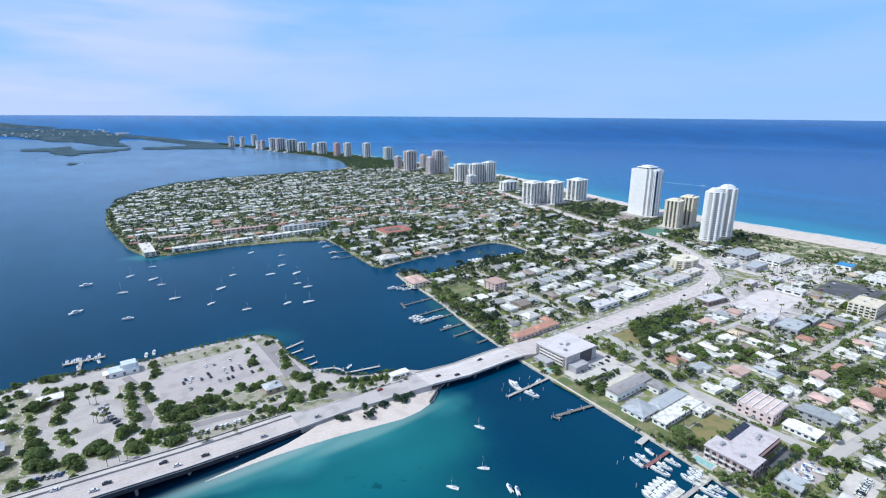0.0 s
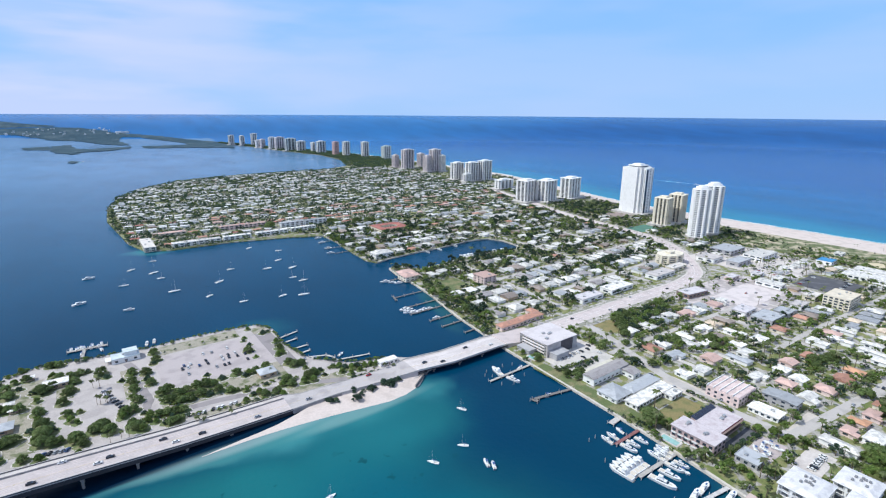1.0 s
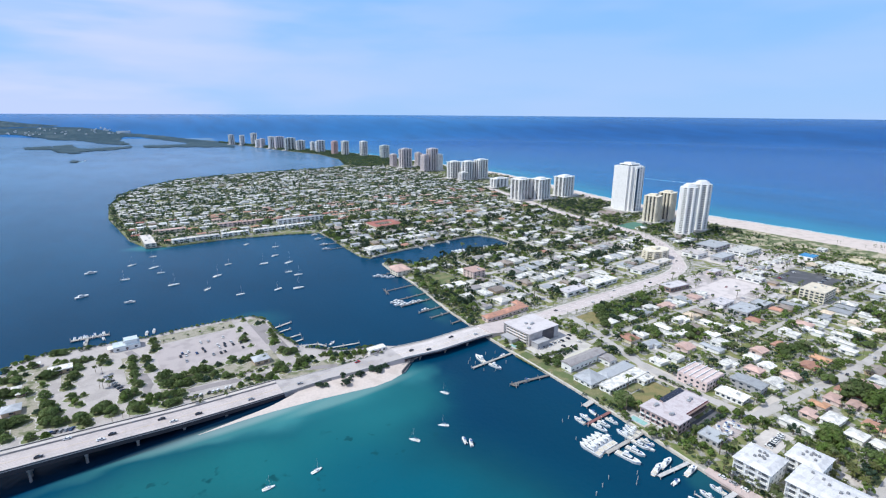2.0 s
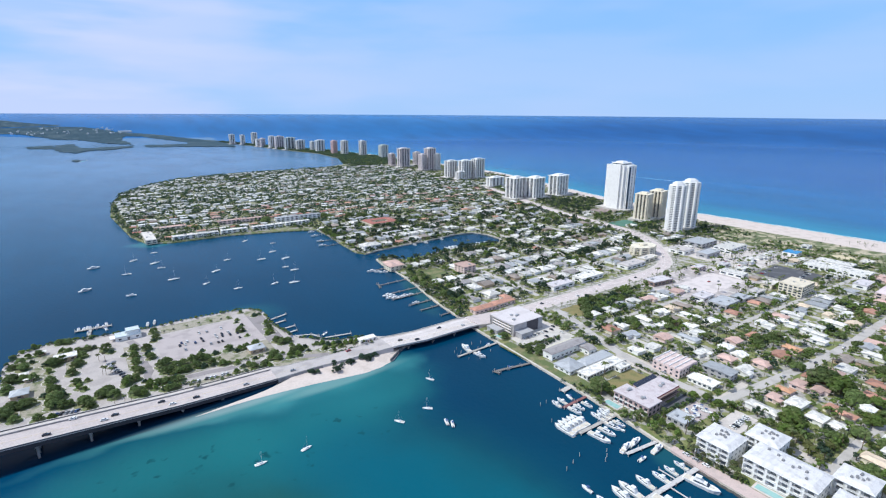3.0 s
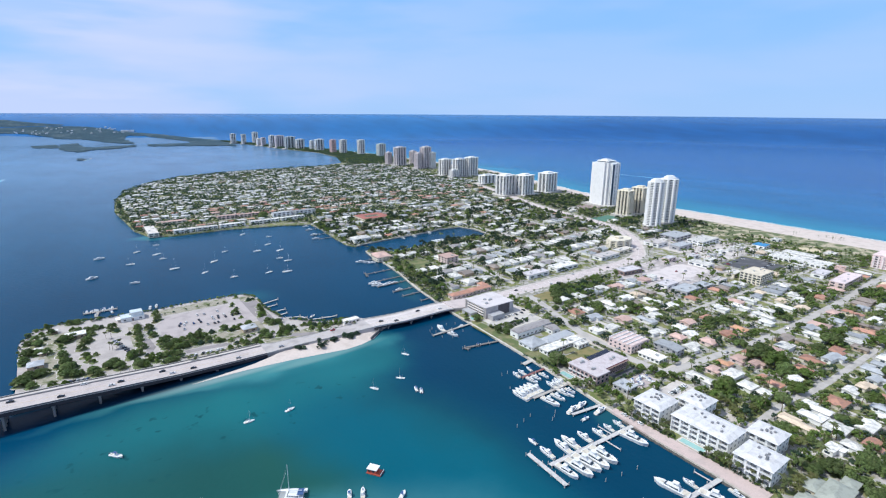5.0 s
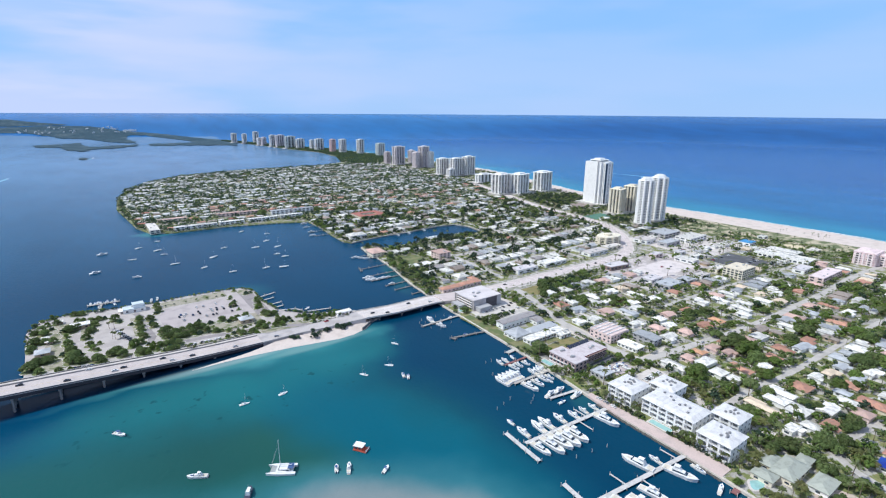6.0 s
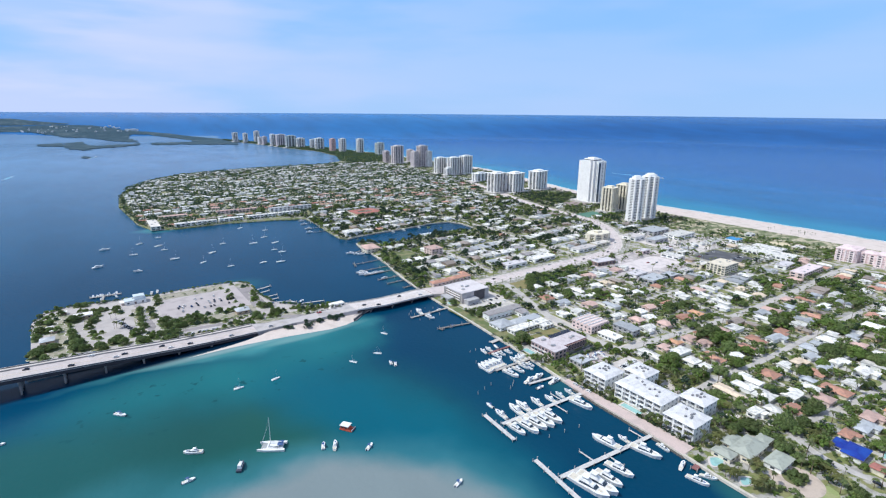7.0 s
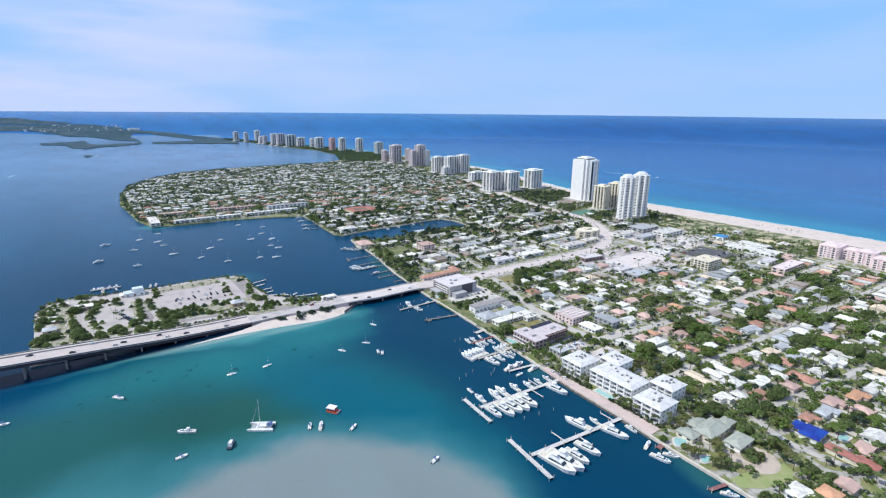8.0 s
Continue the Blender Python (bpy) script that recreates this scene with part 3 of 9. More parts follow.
def build_bridge(name, label, xa, xb, piers, girder, deck):
    root = thing(name, label, "bridge")
    xs = [xa + (xb - xa) * k / 40 for k in range(41)]
    part("deck", strip_mesh(xs, Y0 + 0.02, Y1 - 0.02, -0.5, 0.0), deck, root, "sun-bleached concrete road deck")
    for y in (Y0, Y1 - 0.35):
        # the long bridge's parapet is darkened: its side's shade is in the colour
        part("parapet", strip_mesh(xs, y, y + 0.35, 0.004, 0.8), M_CONC if deck is M_PALEDECK else mat("shaded_parapet", (0.13, 0.12, 0.125), 0.9, 0.15, 6, 0.5), root, "concrete parapet along the deck edge")
        part("coping", strip_mesh(xs, y - 0.03, y + 0.38, 0.80, 0.95), M_CONC, root)
    if deck is M_DECK:
        part("inner_barrier", strip_mesh(xs, Y1 - 5.3, Y1 - 4.95, 0.004, 0.95), mat("grey_barrier", (0.34, 0.32, 0.315), 0.9, 0.15, 6, 0.5), root, "grey concrete barrier beside the wide walkway")
    for ya, yb in ((Y0 + 0.38, Y0 + 1.6), (Y1 - (4.9 if deck is M_DECK else 2.4), Y1 - 0.38)):
        part("walkway", strip_mesh(xs, ya, yb, 0.004, 0.17), M_PAVE, root)
    for y in (Y0 + 2.6, 279.4, 280.1, Y1 - 6.2):
        part("lane_line", strip_mesh(xs, y, y + 0.15, 0.004, 0.016), mat("worn_white_line", (0.64, 0.60, 0.58), 0.8, 0.15, 5, 0.5) if y < 278 or y > 285 else mat("yellow_line", (0.52, 0.42, 0.24), 0.8, 0.15, 5, 0.5), root)
    for y in (Y0 + 5.7, Y1 - 9.8):
        part("lane_line", strip_mesh(xs, y, y + 0.13, 0.004, 0.014), mat("worn_white_line", (0.64, 0.60, 0.58)), root)
    for y in (Y0 + 3.4, Y0 + 4.9, Y0 + 6.3, Y0 + 7.8, Y1 - 7.4, Y1 - 8.9, Y1 - 10.6, Y1 - 12.0):
        part("tyre_track", strip_mesh(xs, y, y + 0.55, 0.004, 0.010), mat("worn_track", (0.46, 0.405, 0.39), 0.9, 0.2, 20, 1.0, second=(0.53, 0.47, 0.45)), root)
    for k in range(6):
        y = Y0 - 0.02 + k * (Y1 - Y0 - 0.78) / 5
        # near-black girders: the shade below the deck is put into their colour
        part("girder", strip_mesh(xs, y, y + 0.8, -0.9 - girder, -0.505), mat("shaded_girder", (0.05, 0.046, 0.054), 0.9, 0.2, 6, 0.6), root)
    for x in piers:
        z = deck_z(x) - 0.9 - girder
        s = bend_y(x)
        # piers and columns carry the gloom under the deck in their colour
        pr = part("pier", Mesh().box(x - 0.9, Y0 + 0.6 + s, z - 1.3, x + 0.9, Y1 - 1.4 + s, z - 0.01), mat("shaded_pier", (0.25, 0.24, 0.24), 0.9, 0.15, 4, 0.5), root)
        for k in range(4):
            y = Y0 + 2.2 + s + k * (Y1 - Y0 - 5.5) / 3
            part("column", Mesh().tube((x, y, -3), (x, y, z - 1.3), 0.75, sides=10), mat("shaded_pier", (0.25, 0.24, 0.24)), pr)
    return root


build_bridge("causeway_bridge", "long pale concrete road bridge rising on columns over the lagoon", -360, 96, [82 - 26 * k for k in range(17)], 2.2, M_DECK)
build_bridge("channel_bridge", "short pale concrete road bridge across the boat channel", 193, 284, [208, 232, 256], 0.6, M_PALEDECK)


def build_causeway_road():
    # embankment road between the two bridges, narrower than they are
    xs = [96 + 97 * k / 24 for k in range(25)]
    asphalt = mat("grey_causeway_asphalt", (0.46, 0.42, 0.41), 0.92, 0.1, 10, 0.8, second=(0.38, 0.345, 0.34))

    def north(x):
        return Y1 + bend_y(x) - float(np.interp(x, (96, 108, 140, 180, 193), (0, 5, 6.5, 4, 0)))
    ms = Mesh()
    ms.loft([[(x, Y0 + bend_y(x) - 1.0, 0.9), (x, Y0 + bend_y(x), deck_z(x) - 0.004), (x, north(x), deck_z(x) - 0.004), (x, north(x) + 4, 0.9)] for x in xs])
    structure("road_causeway", ms, asphalt, "worn grey road on the causeway embankment", "road")
    structure("road_barrier", strip_mesh(xs, Y0 + 0.1, Y0 + 0.45, -0.2, 0.75), M_CONC, "low concrete barrier beside the causeway road", "barrier")
    ms = Mesh()
    ms.loft([[(x, north(x) - 0.4, deck_z(x) - 0.2), (x, north(x) - 0.4, deck_z(x) + 0.3), (x, north(x) - 0.1, deck_z(x) + 0.3), (x, north(x) - 0.1, deck_z(x) - 0.2)] for x in xs if x < 118 or x > 150])
    structure("kerb", ms, M_CONC, "pale raised kerb beside the causeway road", "kerb")
    structure("lane_marking", strip_mesh(xs, 279.6, 279.75, -0.1, 0.012), mat("yellow_line", (0.52, 0.42, 0.24)), "worn yellow centre line on the road", "road marking")
    ms = Mesh()
    ms.loft([[(x, Y0 + bend_y(x) - 1.4, 0.6), (x, Y0 + bend_y(x) - 0.25, deck_z(x) + 0.05), (x, Y0 + bend_y(x) - 0.02, deck_z(x) + 0.05), (x, Y0 + bend_y(x) - 0.02, 0.6)] for x in xs if x < 134])
    structure("retaining_wall", ms, mat("grey_sloped_wall", (0.25, 0.235, 0.24), 0.9, 0.2, 5, 0.5), "grey sloped wall below the causeway road", "wall")
    # dark retaining wall round the end of the channel bridge
    ms = Mesh()
    pts = [(183, 263.5), (188, 267), (196, 273), (197.5, 275.6), (201, 275), (201, 297), (190, 302)]
    for (x0, y0), (x1, y1) in zip(pts, pts[1:]):
        d = Vector((x1 - x0, y1 - y0)).normalized() * 0.4
        ms.loft([[(x0 + d.y, y0 - d.x, -2), (x0 + d.y, y0 - d.x, 2.6), (x0 - d.y, y0 + d.x, 2.6), (x0 - d.y, y0 + d.x, -2)], [(x1 + d.y, y1 - d.x, -2), (x1 + d.y, y1 - d.x, 2.6), (x1 - d.y, y1 + d.x, 2.6), (x1 - d.y, y1 + d.x, -2)]])
    structure("retaining_wall", ms, mat("dark_concrete", (0.16, 0.15, 0.15), 0.9, 0.2), "dark concrete retaining wall at the bridge end", "wall")
    # the ramp down on the island side
    xs = [284 + 42 * k / 8 for k in range(9)]
    ms = Mesh()
    ms.loft([[(x, 262 + 9 * (326 - x) / 42, 1.0), (x, 263 + 8 * (326 - x) / 42, max(1.62, 5.0 - 3.4 * (x - 284) / 40)), (x, Y1, max(1.62, 5.0 - 3.4 * (x - 284) / 40)), (x, Y1 + 1, 1.0)] for x in xs])
    structure("road_ramp", ms, M_DECK, "pale road ramp from the bridge onto the island", "road")
    take_rect(280, 258, 330, 297)


build_causeway_road()

# park beach: a slope of sand along the south shore of the park
PARK_BEACH = [(36, 272.0, 271.6, 0.01), (48, 273.2, 271.6, 0.12), (60, 274.4, 271.6, 0.3), (72, 275.4, 271.2, 0.5), (84, 276.6, 270.2, 0.9), (98, 280, 268.6, 1.5), (115, 286, 266.4, 1.75), (136, 286, 262.6, 1.75), (157, 284, 258.8, 1.75), (172, 281, 259.8, 1.75), (187, 277, 264.5, 1.75), (197, 276, 273, 1.6)]


def build_park_beach():
    ms = Mesh()
    ms.loft([[(x, ya, zi), (x, ya + (yb - ya) * 0.45, zi * 0.68), (x, yb, 0.0), (x + 1, yb - 10, -1.6)] for x, ya, yb, zi in PARK_BEACH], closed=False)
    structure("park_beach", ms, M_SAND, "narrow pale sand beach below the causeway", "beach", True)


build_park_beach()

# ---- island roads ----
road("road_main", [(326, 278), (410, 278), (500, 277), (570, 277), (622, 286), (662, 312), (704, 350), (742, 398), (766, 460), (778, 540), (790, 620), (810, 700), (850, 820), (900, 1000)], 15, 1.66, M_DECK, "wide pale main road curving through town", sidewalk=2.2, lines=(0, 3.7, -3.7))
ST = mat("street_asphalt", (0.47, 0.435, 0.41), 0.92, 0.08, 10, 0.7, second=(0.40, 0.37, 0.345))
STREETS_S = [[(380, 262), (372, 229), (362, 203), (350, 164), (345, 130), (342, 108), (344, 74)], [(343, 73), (420, 63), (472, 56.5), (545, 52.5), (606, 51.5), (657, 50), (762, 52), (900, 44)], [(470, 132), (551, 129), (653, 122), (790, 114)],
             [(347, 212), (454, 206), (560, 200)], [(303, -1), (378, -1), (421, -7), (560, -12), (700, -20), (860, -26)], [(332, -64), (356, -64.5), (385, -69), (478, -82), (640, -92), (860, -100)],
             [(337, -62), (328, -74), (323, -88), (323, -103), (326, -118), (328, -146), (330, -320)], [(328, -146), (480, -158), (860, -172)]]
STREETS_S += [[(500, 55), (505, 132), (508, 204)], [(664, 50), (668, 122), (672, 200), (660, 290)], [(812, 46), (815, -170)], [(812, 46), (820, 300), (790, 400)]]
for s in STREETS_S:
    road("road_street", s, 8.5 if s is STREETS_S[0] else 7.6 if s is STREETS_S[1] else 5.2, 1.60 + 0.006 * STREETS_S.index(s), ST, "narrow sun-bleached residential street")
STREETS_N = [[(340, 345), (450, 345), (600, 350), (700, 352)], [(395, 300), (398, 345), (402, 395), (405, 480)], [(402, 415), (520, 420), (640, 425), (745, 428)], [(550, 300), (552, 420), (556, 500), (552, 590), (556, 690)], [(556, 498), (660, 498), (766, 500)],
             [(345, 610), (450, 612), (556, 612), (680, 615), (788, 618)], [(350, 690), (556, 688), (700, 690), (804, 690)], [(340, 770), (556, 765), (835, 770)], [(660, 300), (662, 425), (668, 615)]]
for s in STREETS_N:
    road("road_street", s, 6.6, 1.60 + 0.006 * STREETS_N.index(s), ST, "narrow sun-bleached residential street")
STREETS_W = []
for k in range(11):
    y = 860 + 72 * k
    west = min(p[0] for p in SHORE_W[:12] if abs(p[1] - y) < 130) + 22 + max(0, y - 1250) * 0.45
    STREETS_W.append([(west, y), (500, y - 6), (880, y - 10)])
for s in STREETS_W:
    road("road_street", s, 5.0, 1.60, ST, "narrow residential street on the point")

# paved and open areas
road("pavement_verge", [(336, 277.5), (410, 277.5), (500, 276.5), (570, 276.5), (622, 285.5), (662, 311.5), (704, 349.5), (742, 397.5), (766, 459.5)], 31, 1.535, mat("verge_paving", (0.52, 0.475, 0.455), 0.9, 0.12, 6, 0.8, second=(0.27, 0.265, 0.21), amount=0.85), "worn paved verge with parking beside the main road", "pavement", block=False)
patch("pavement_plaza", 556, 190, 640, 232, 1.585, mat("bleached_concrete", (0.63, 0.56, 0.54), 0.9, 0.06, 10, 1.0), "bleached concrete open lot in the town centre")
patch("pavement_town", 520, 176, 668, 262, 1.545, mat("town_paving", (0.57, 0.505, 0.49), 0.9, 0.12, 8, 1.0, second=(0.40, 0.355, 0.34), amount=0.8), "pale paved yards between the town blocks", block=False)
patch("pavement_dark_lot", 684, 142, 748, 198, 1.59, M_DARKLOT, "dark asphalt car park with worn bays")
patch("pavement_hotel", 690, 202, 812, 338, 1.56, M_PAVE, "pale paved hotel forecourt", block=False)
patch("pavement_beige_lot", 337, 124, 354, 160, 1.585, mat("beige_asphalt", (0.56, 0.50, 0.45), 0.92, 0.08, 9, 0.8, second=(0.50, 0.45, 0.40)), "wide beige asphalt apron beside the street")
patch("pavement_fork", 341, 68.5, 384, 77.5, 1.585, mat("beige_asphalt", (0.56, 0.50, 0.45), 0.92, 0.08, 9, 0.8, second=(0.50, 0.45, 0.40)), "wide beige asphalt where the street forks")
patch("pavement_office", 336, 226, 348, 268, 1.58, M_PAVE, "pale paved yard beside the office block")
patch("pavement_office_yard", 292, 206, 345, 237, 1.57, mat("office_yard", (0.56, 0.52, 0.48), 0.9, 0.08, 9, 0.9), "pale paved car park beside the office block")
patch("pavement_boat_yard", 304, 69, 329, 84, 1.6, mat("mauve_paving", (0.47, 0.40, 0.39), 0.9, 0.12, 6, 0.7), "mauve paved yard cluttered with stored boats")
patch("pavement_condo_lot", 314, 47, 341, 62, 1.6, M_PAVE, "pale paved car park behind the condominiums")
patch("pavement_condo_lane", 320, -36, 328, 20, 1.6, M_PAVE, "pale paved lane behind the condominiums")
patch("pavement_court_yard", 292, 198, 339, 206, 1.6, mat("beige_paving", (0.60, 0.56, 0.47), 0.9, 0.08, 8, 0.8), "beige paved court beside the motel")
patch("tennis_court", 765, 462, 838, 498, 1.6, mat("green_court", (0.09, 0.20, 0.15), 0.9, 0.06, 9, 1.0), "green hard tennis courts", "tennis court")
patch("pavement_tower_yard", 850, 560, 905, 600, 1.6, mat("brown_roof_deck", (0.30, 0.24, 0.22), 0.9, 0.1, 8, 1.0), "brown paved yard below the tower")
patch("lawn_walled", 304, 139.6, 319, 146.4, 1.61, M_GRASS, "small green lawn between a bungalow and a wall", "lawn")
patch("lawn_dry", 292, 123, 332, 138.6, 1.6, mat("dry_lawn", (0.24, 0.20, 0.09), 0.95, 0.15, 8, 0.8, second=(0.17, 0.17, 0.07)), "dry brown-green lawn behind a wall", "lawn")
patch("lawn_waterfront", 275, 132, 288, 232, 1.6, M_GRASS, "green lawn strip along the seawall", "lawn")
structure("lawn_estate", Mesh().prism([(258, -85), (256, -92), (266, -100), (287, -106), (296, -103), (298, -97), (290, -92), (272, -88)], 1.3, 1.6), mat("bright_lawn", (0.27, 0.31, 0.125), 0.95, 0.1, 8, 0.8, second=(0.32, 0.32, 0.16)), "bright green lawn of a waterfront estate", "lawn")
take_rect(259, -104, 294, -90)
patch("lawn_north", 312, 414, 362, 452, 1.6, M_GRASS, "open green lawn behind the north shore", "lawn")
patch("lawn_roadside", 384, 236, 408, 258, 1.57, mat("dry_lawn", (0.22, 0.2, 0.1)), "dry grass beside the main road", "lawn")
take_rect(256, -38, 269, 66)


def build_promenade():
    ms = Mesh()
    rows = [(256.9, -36), (258.2, -22), (259.2, -8), (259.9, 12), (260.6, 32), (262.2, 50), (264.0, 65)]
    ms.loft([[(x - 0.58, y, 0.4), (x - 0.58, y, 1.89), (268.8, y, 1.89), (268.8, y, 0.4)] for x, y in rows])
    walkway = structure("promenade", ms, M_PINKPAVE, "pink paved waterfront promenade", "promenade")
    # dark boulders at the foot of the walkway
    r = random.Random(52)
    boulders = []
    for k in range(4):
        ms = Mesh()
        sides = [r.uniform(0.75, 1.15) for _ in range(7)]
        ms.loft([[(s * q * math.cos(0.9 * i), s * q * math.sin(0.9 * i), z) for i, q in enumerate(sides)] for s, z in ((0.75, -1.2), (1.0, 0.1), (0.55, 0.75))])
        boulders.append(ms.data("boulder", M_BOULDER))
    for k in range(92):
        y = -36 + 0.98 * k
        x = float(np.interp(y, [q for _, q in rows], [p for p, _ in rows]))
        stone = part("boulder", boulders[k % 4], None, walkway, "dark wet boulder" if k == 0 else "", at=(x - 1.15 - r.uniform(0, 0.5), y, r.uniform(0.0, 0.35)))
        stone.rotation_euler = (0, 0, r.uniform(0, 6.28))


build_promenade()
patch("dune", 888, -400, 946, 100, 2.2, M_DUNE, "dune scrub behind the beach", "dune")
patch("dune", 838, 100, 946, 335, 2.18, M_DUNE, "broad band of dune scrub and sand behind the beach", "dune", block=False)
patch("dune", 880, 335, 946, 470, 2.16, M_DUNE, "dune scrub behind the beach", "dune", block=False)


def disc(name, x, y, r, z, material, label, category):
    ring = [(x + r * math.cos(2 * math.pi * k / 28), y + r * math.sin(2 * math.pi * k / 28)) for k in range(28)]
    structure(name, Mesh().prism(ring, z - 0.5, z), material, label, category)
    take_rect(x - r * 0.8, y - r * 0.8, x + r * 0.8, y + r * 0.8)


disc("sand_clearing", 866, 158, 15, 2.24, mat("yellow_sand", (0.60, 0.51, 0.34), 0.95, 0.1, 6, 0.8), "yellow sandy clearing among the dune scrub", "clearing")


def build_point_lawn():
    ms = Mesh()
    shore = [(318, 748), (271, 769), (183, 790), (97, 791), (68, 811), (56, 850)]
    inner = [(326, 756), (274, 778), (184, 799), (100, 799.5), (77, 816), (66, 852)]
    ms.loft([[(a, b, 1.2), (a, b, 1.585), (c, d, 1.585), (c, d, 1.2)] for (a, b), (c, d) in zip([(x + 1.5, y + 1.5) for x, y in shore], inner)])
    structure("lawn_point", ms, M_GRASS, "green grass strip along the shore of the point", "lawn")


build_point_lawn()
disc("drive_inner_lawn", 288.5, -83.5, 6, 1.68, M_GRASS, "small round lawn inside the paved drive", "lawn")
disc("drive_round", 288, -85, 13.5, 1.64, mat("tan_pavers", (0.50, 0.41, 0.345), 0.9, 0.1, 5, 0.5), "round tan paved drive before the estate", "driveway")

# ---- park ----
PZ = 1.46
patch("pavement_park_lot", 30, 366, 112, 424, PZ, mat("park_asphalt", (0.44, 0.385, 0.378), 0.92, 0.08, 12, 0.8, second=(0.37, 0.325, 0.32)), "pale asphalt car park of the island park", block=False)
patch("pavement_park_dark", 112, 350, 126, 426, PZ + 0.012, mat("park_dark_asphalt", (0.28, 0.25, 0.25), 0.92, 0.08, 12, 0.8), "darker asphalt strip by the boat ramps", block=False)
PARKROAD = mat("park_road", (0.29, 0.26, 0.26), 0.92, 0.08, 8, 0.7)
road("road_park", [(12, 428), (18, 402), (17, 375), (19, 356), (15, 342), (30, 332), (60, 328), (90, 322), (112, 318), (130, 310), (146, 303)], 6.0, PZ + 0.03, PARKROAD, "curving asphalt road through the park", block=False)
PG = mat("park_grass", (0.15, 0.165, 0.085), 0.95, 0.25, 7, 0.8, second=(0.33, 0.30, 0.24), amount=0.9)
for x0, y0, x1, y1 in ((25, 334, 112, 362), (40, 300, 150, 318), (-64, 300, 20, 312), (-60, 332, -42, 436), (-34, 392, -24, 420), (6, 368, 13, 416), (30, 428, 100, 446), (112, 426, 124, 440)):
    patch("park_lawn", x0, y0, x1, y1, PZ - 0.02, PG, "thin grass under the park trees", "lawn", block=False)


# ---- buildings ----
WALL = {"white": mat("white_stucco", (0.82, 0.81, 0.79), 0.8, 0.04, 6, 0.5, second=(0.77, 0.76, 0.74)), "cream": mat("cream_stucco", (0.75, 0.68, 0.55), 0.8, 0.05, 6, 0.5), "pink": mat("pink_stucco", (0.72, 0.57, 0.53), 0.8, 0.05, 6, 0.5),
        "grey": mat("grey_stucco", (0.42, 0.41, 0.42), 0.8, 0.06, 6, 0.5), "tan": mat("tan_stucco", (0.48, 0.37, 0.26), 0.8, 0.06, 6, 0.5), "brown": mat("brown_stucco", (0.24, 0.17, 0.15), 0.8, 0.08, 6, 0.5)}
ROOF = {"W": mat("white_roof", (0.79, 0.755, 0.70), 0.8, 0.12, 3, 0.6, second=(0.57, 0.55, 0.52), amount=0.6, rnd=0.24), "G": mat("grey_roof", (0.42, 0.43, 0.45), 0.8, 0.1, 4, 0.5, rnd=0.2), "T": mat("terracotta_roof", (0.46, 0.24, 0.17), 0.8, 0.16, 3, 0.4, second=(0.36, 0.20, 0.155), rnd=0.22),
        "O": mat("orange_tile_roof", (0.60, 0.33, 0.20), 0.8, 0.12, 3, 0.4, rnd=0.12), "B": mat("brown_roof", (0.30, 0.25, 0.22), 0.85, 0.12, 3, 0.4, rnd=0.2), "P": mat("pink_tile_roof", (0.57, 0.385, 0.33), 0.8, 0.14, 3, 0.4, second=(0.50, 0.35, 0.31), rnd=0.18),
        "C": mat("sand_tile_roof", (0.66, 0.53, 0.40), 0.8, 0.1, 3, 0.4, rnd=0.12), "R": mat("red_school_roof", (0.38, 0.15, 0.12), 0.8, 0.12, 5, 0.5, second=(0.30, 0.13, 0.11)), "M": mat("warm_dark_roof", (0.34, 0.315, 0.31), 0.85, 0.1, 4, 0.5, second=(0.28, 0.25, 0.25)), "S": mat("sage_roof", (0.385, 0.40, 0.345), 0.75, 0.08, 3, 0.4, rnd=0.1)}
ROOF_WORDS = {"W": "white", "G": "grey", "T": "terracotta", "O": "orange tile", "B": "brown", "P": "pink tile", "C": "sand-coloured tile", "S": "sage green"}
M_RAIL = mat("balcony_rail", (0.70, 0.70, 0.70), 0.5, 0.05)
M_CONDOGLASS = mat("grey_balcony_glass", (0.22, 0.24, 0.26), 0.2, 0.15, 2, 0.5, spec=0.5)
M_SOLAR = mat("solar_panel", (0.03, 0.035, 0.06), 0.2, 0.1, spec=0.6)
_shared = {}


def shared_box(name, w, d, h, material):
    """One box mesh for all alike pieces."""
    key = (name, round(w, 2), round(d, 2), round(h, 2), material.name)
    if key not in _shared:
        _shared[key] = Mesh().box(-w / 2, -d / 2, 0, w / 2, d / 2, h).data(name, material)
    return _shared[key]


def window_row(root, side, x0, y0, x1, y1, z, bay, w, h, name="window", material=None):
    """Windows in one storey of one side, each a pane set in the wall."""
    material = material or M_GLASS
    if side in "sn":
        k = max(1, int((x1 - x0 - 1) / bay))
        y = y0 if side == "s" else y1
        for q in range(k):
            part(name, shared_box(name, w, 0.16, h, material), None, root, at=(x0 + (x1 - x0) * (q + 0.5) / k, y, z))
    else:
        k = max(1, int((y1 - y0 - 1) / bay))
        x = x0 if side == "w" else x1
        for q in range(k):
            part(name, shared_box(name, 0.16, w, h, material), None, root, at=(x, y0 + (y1 - y0) * (q + 0.5) / k, z))


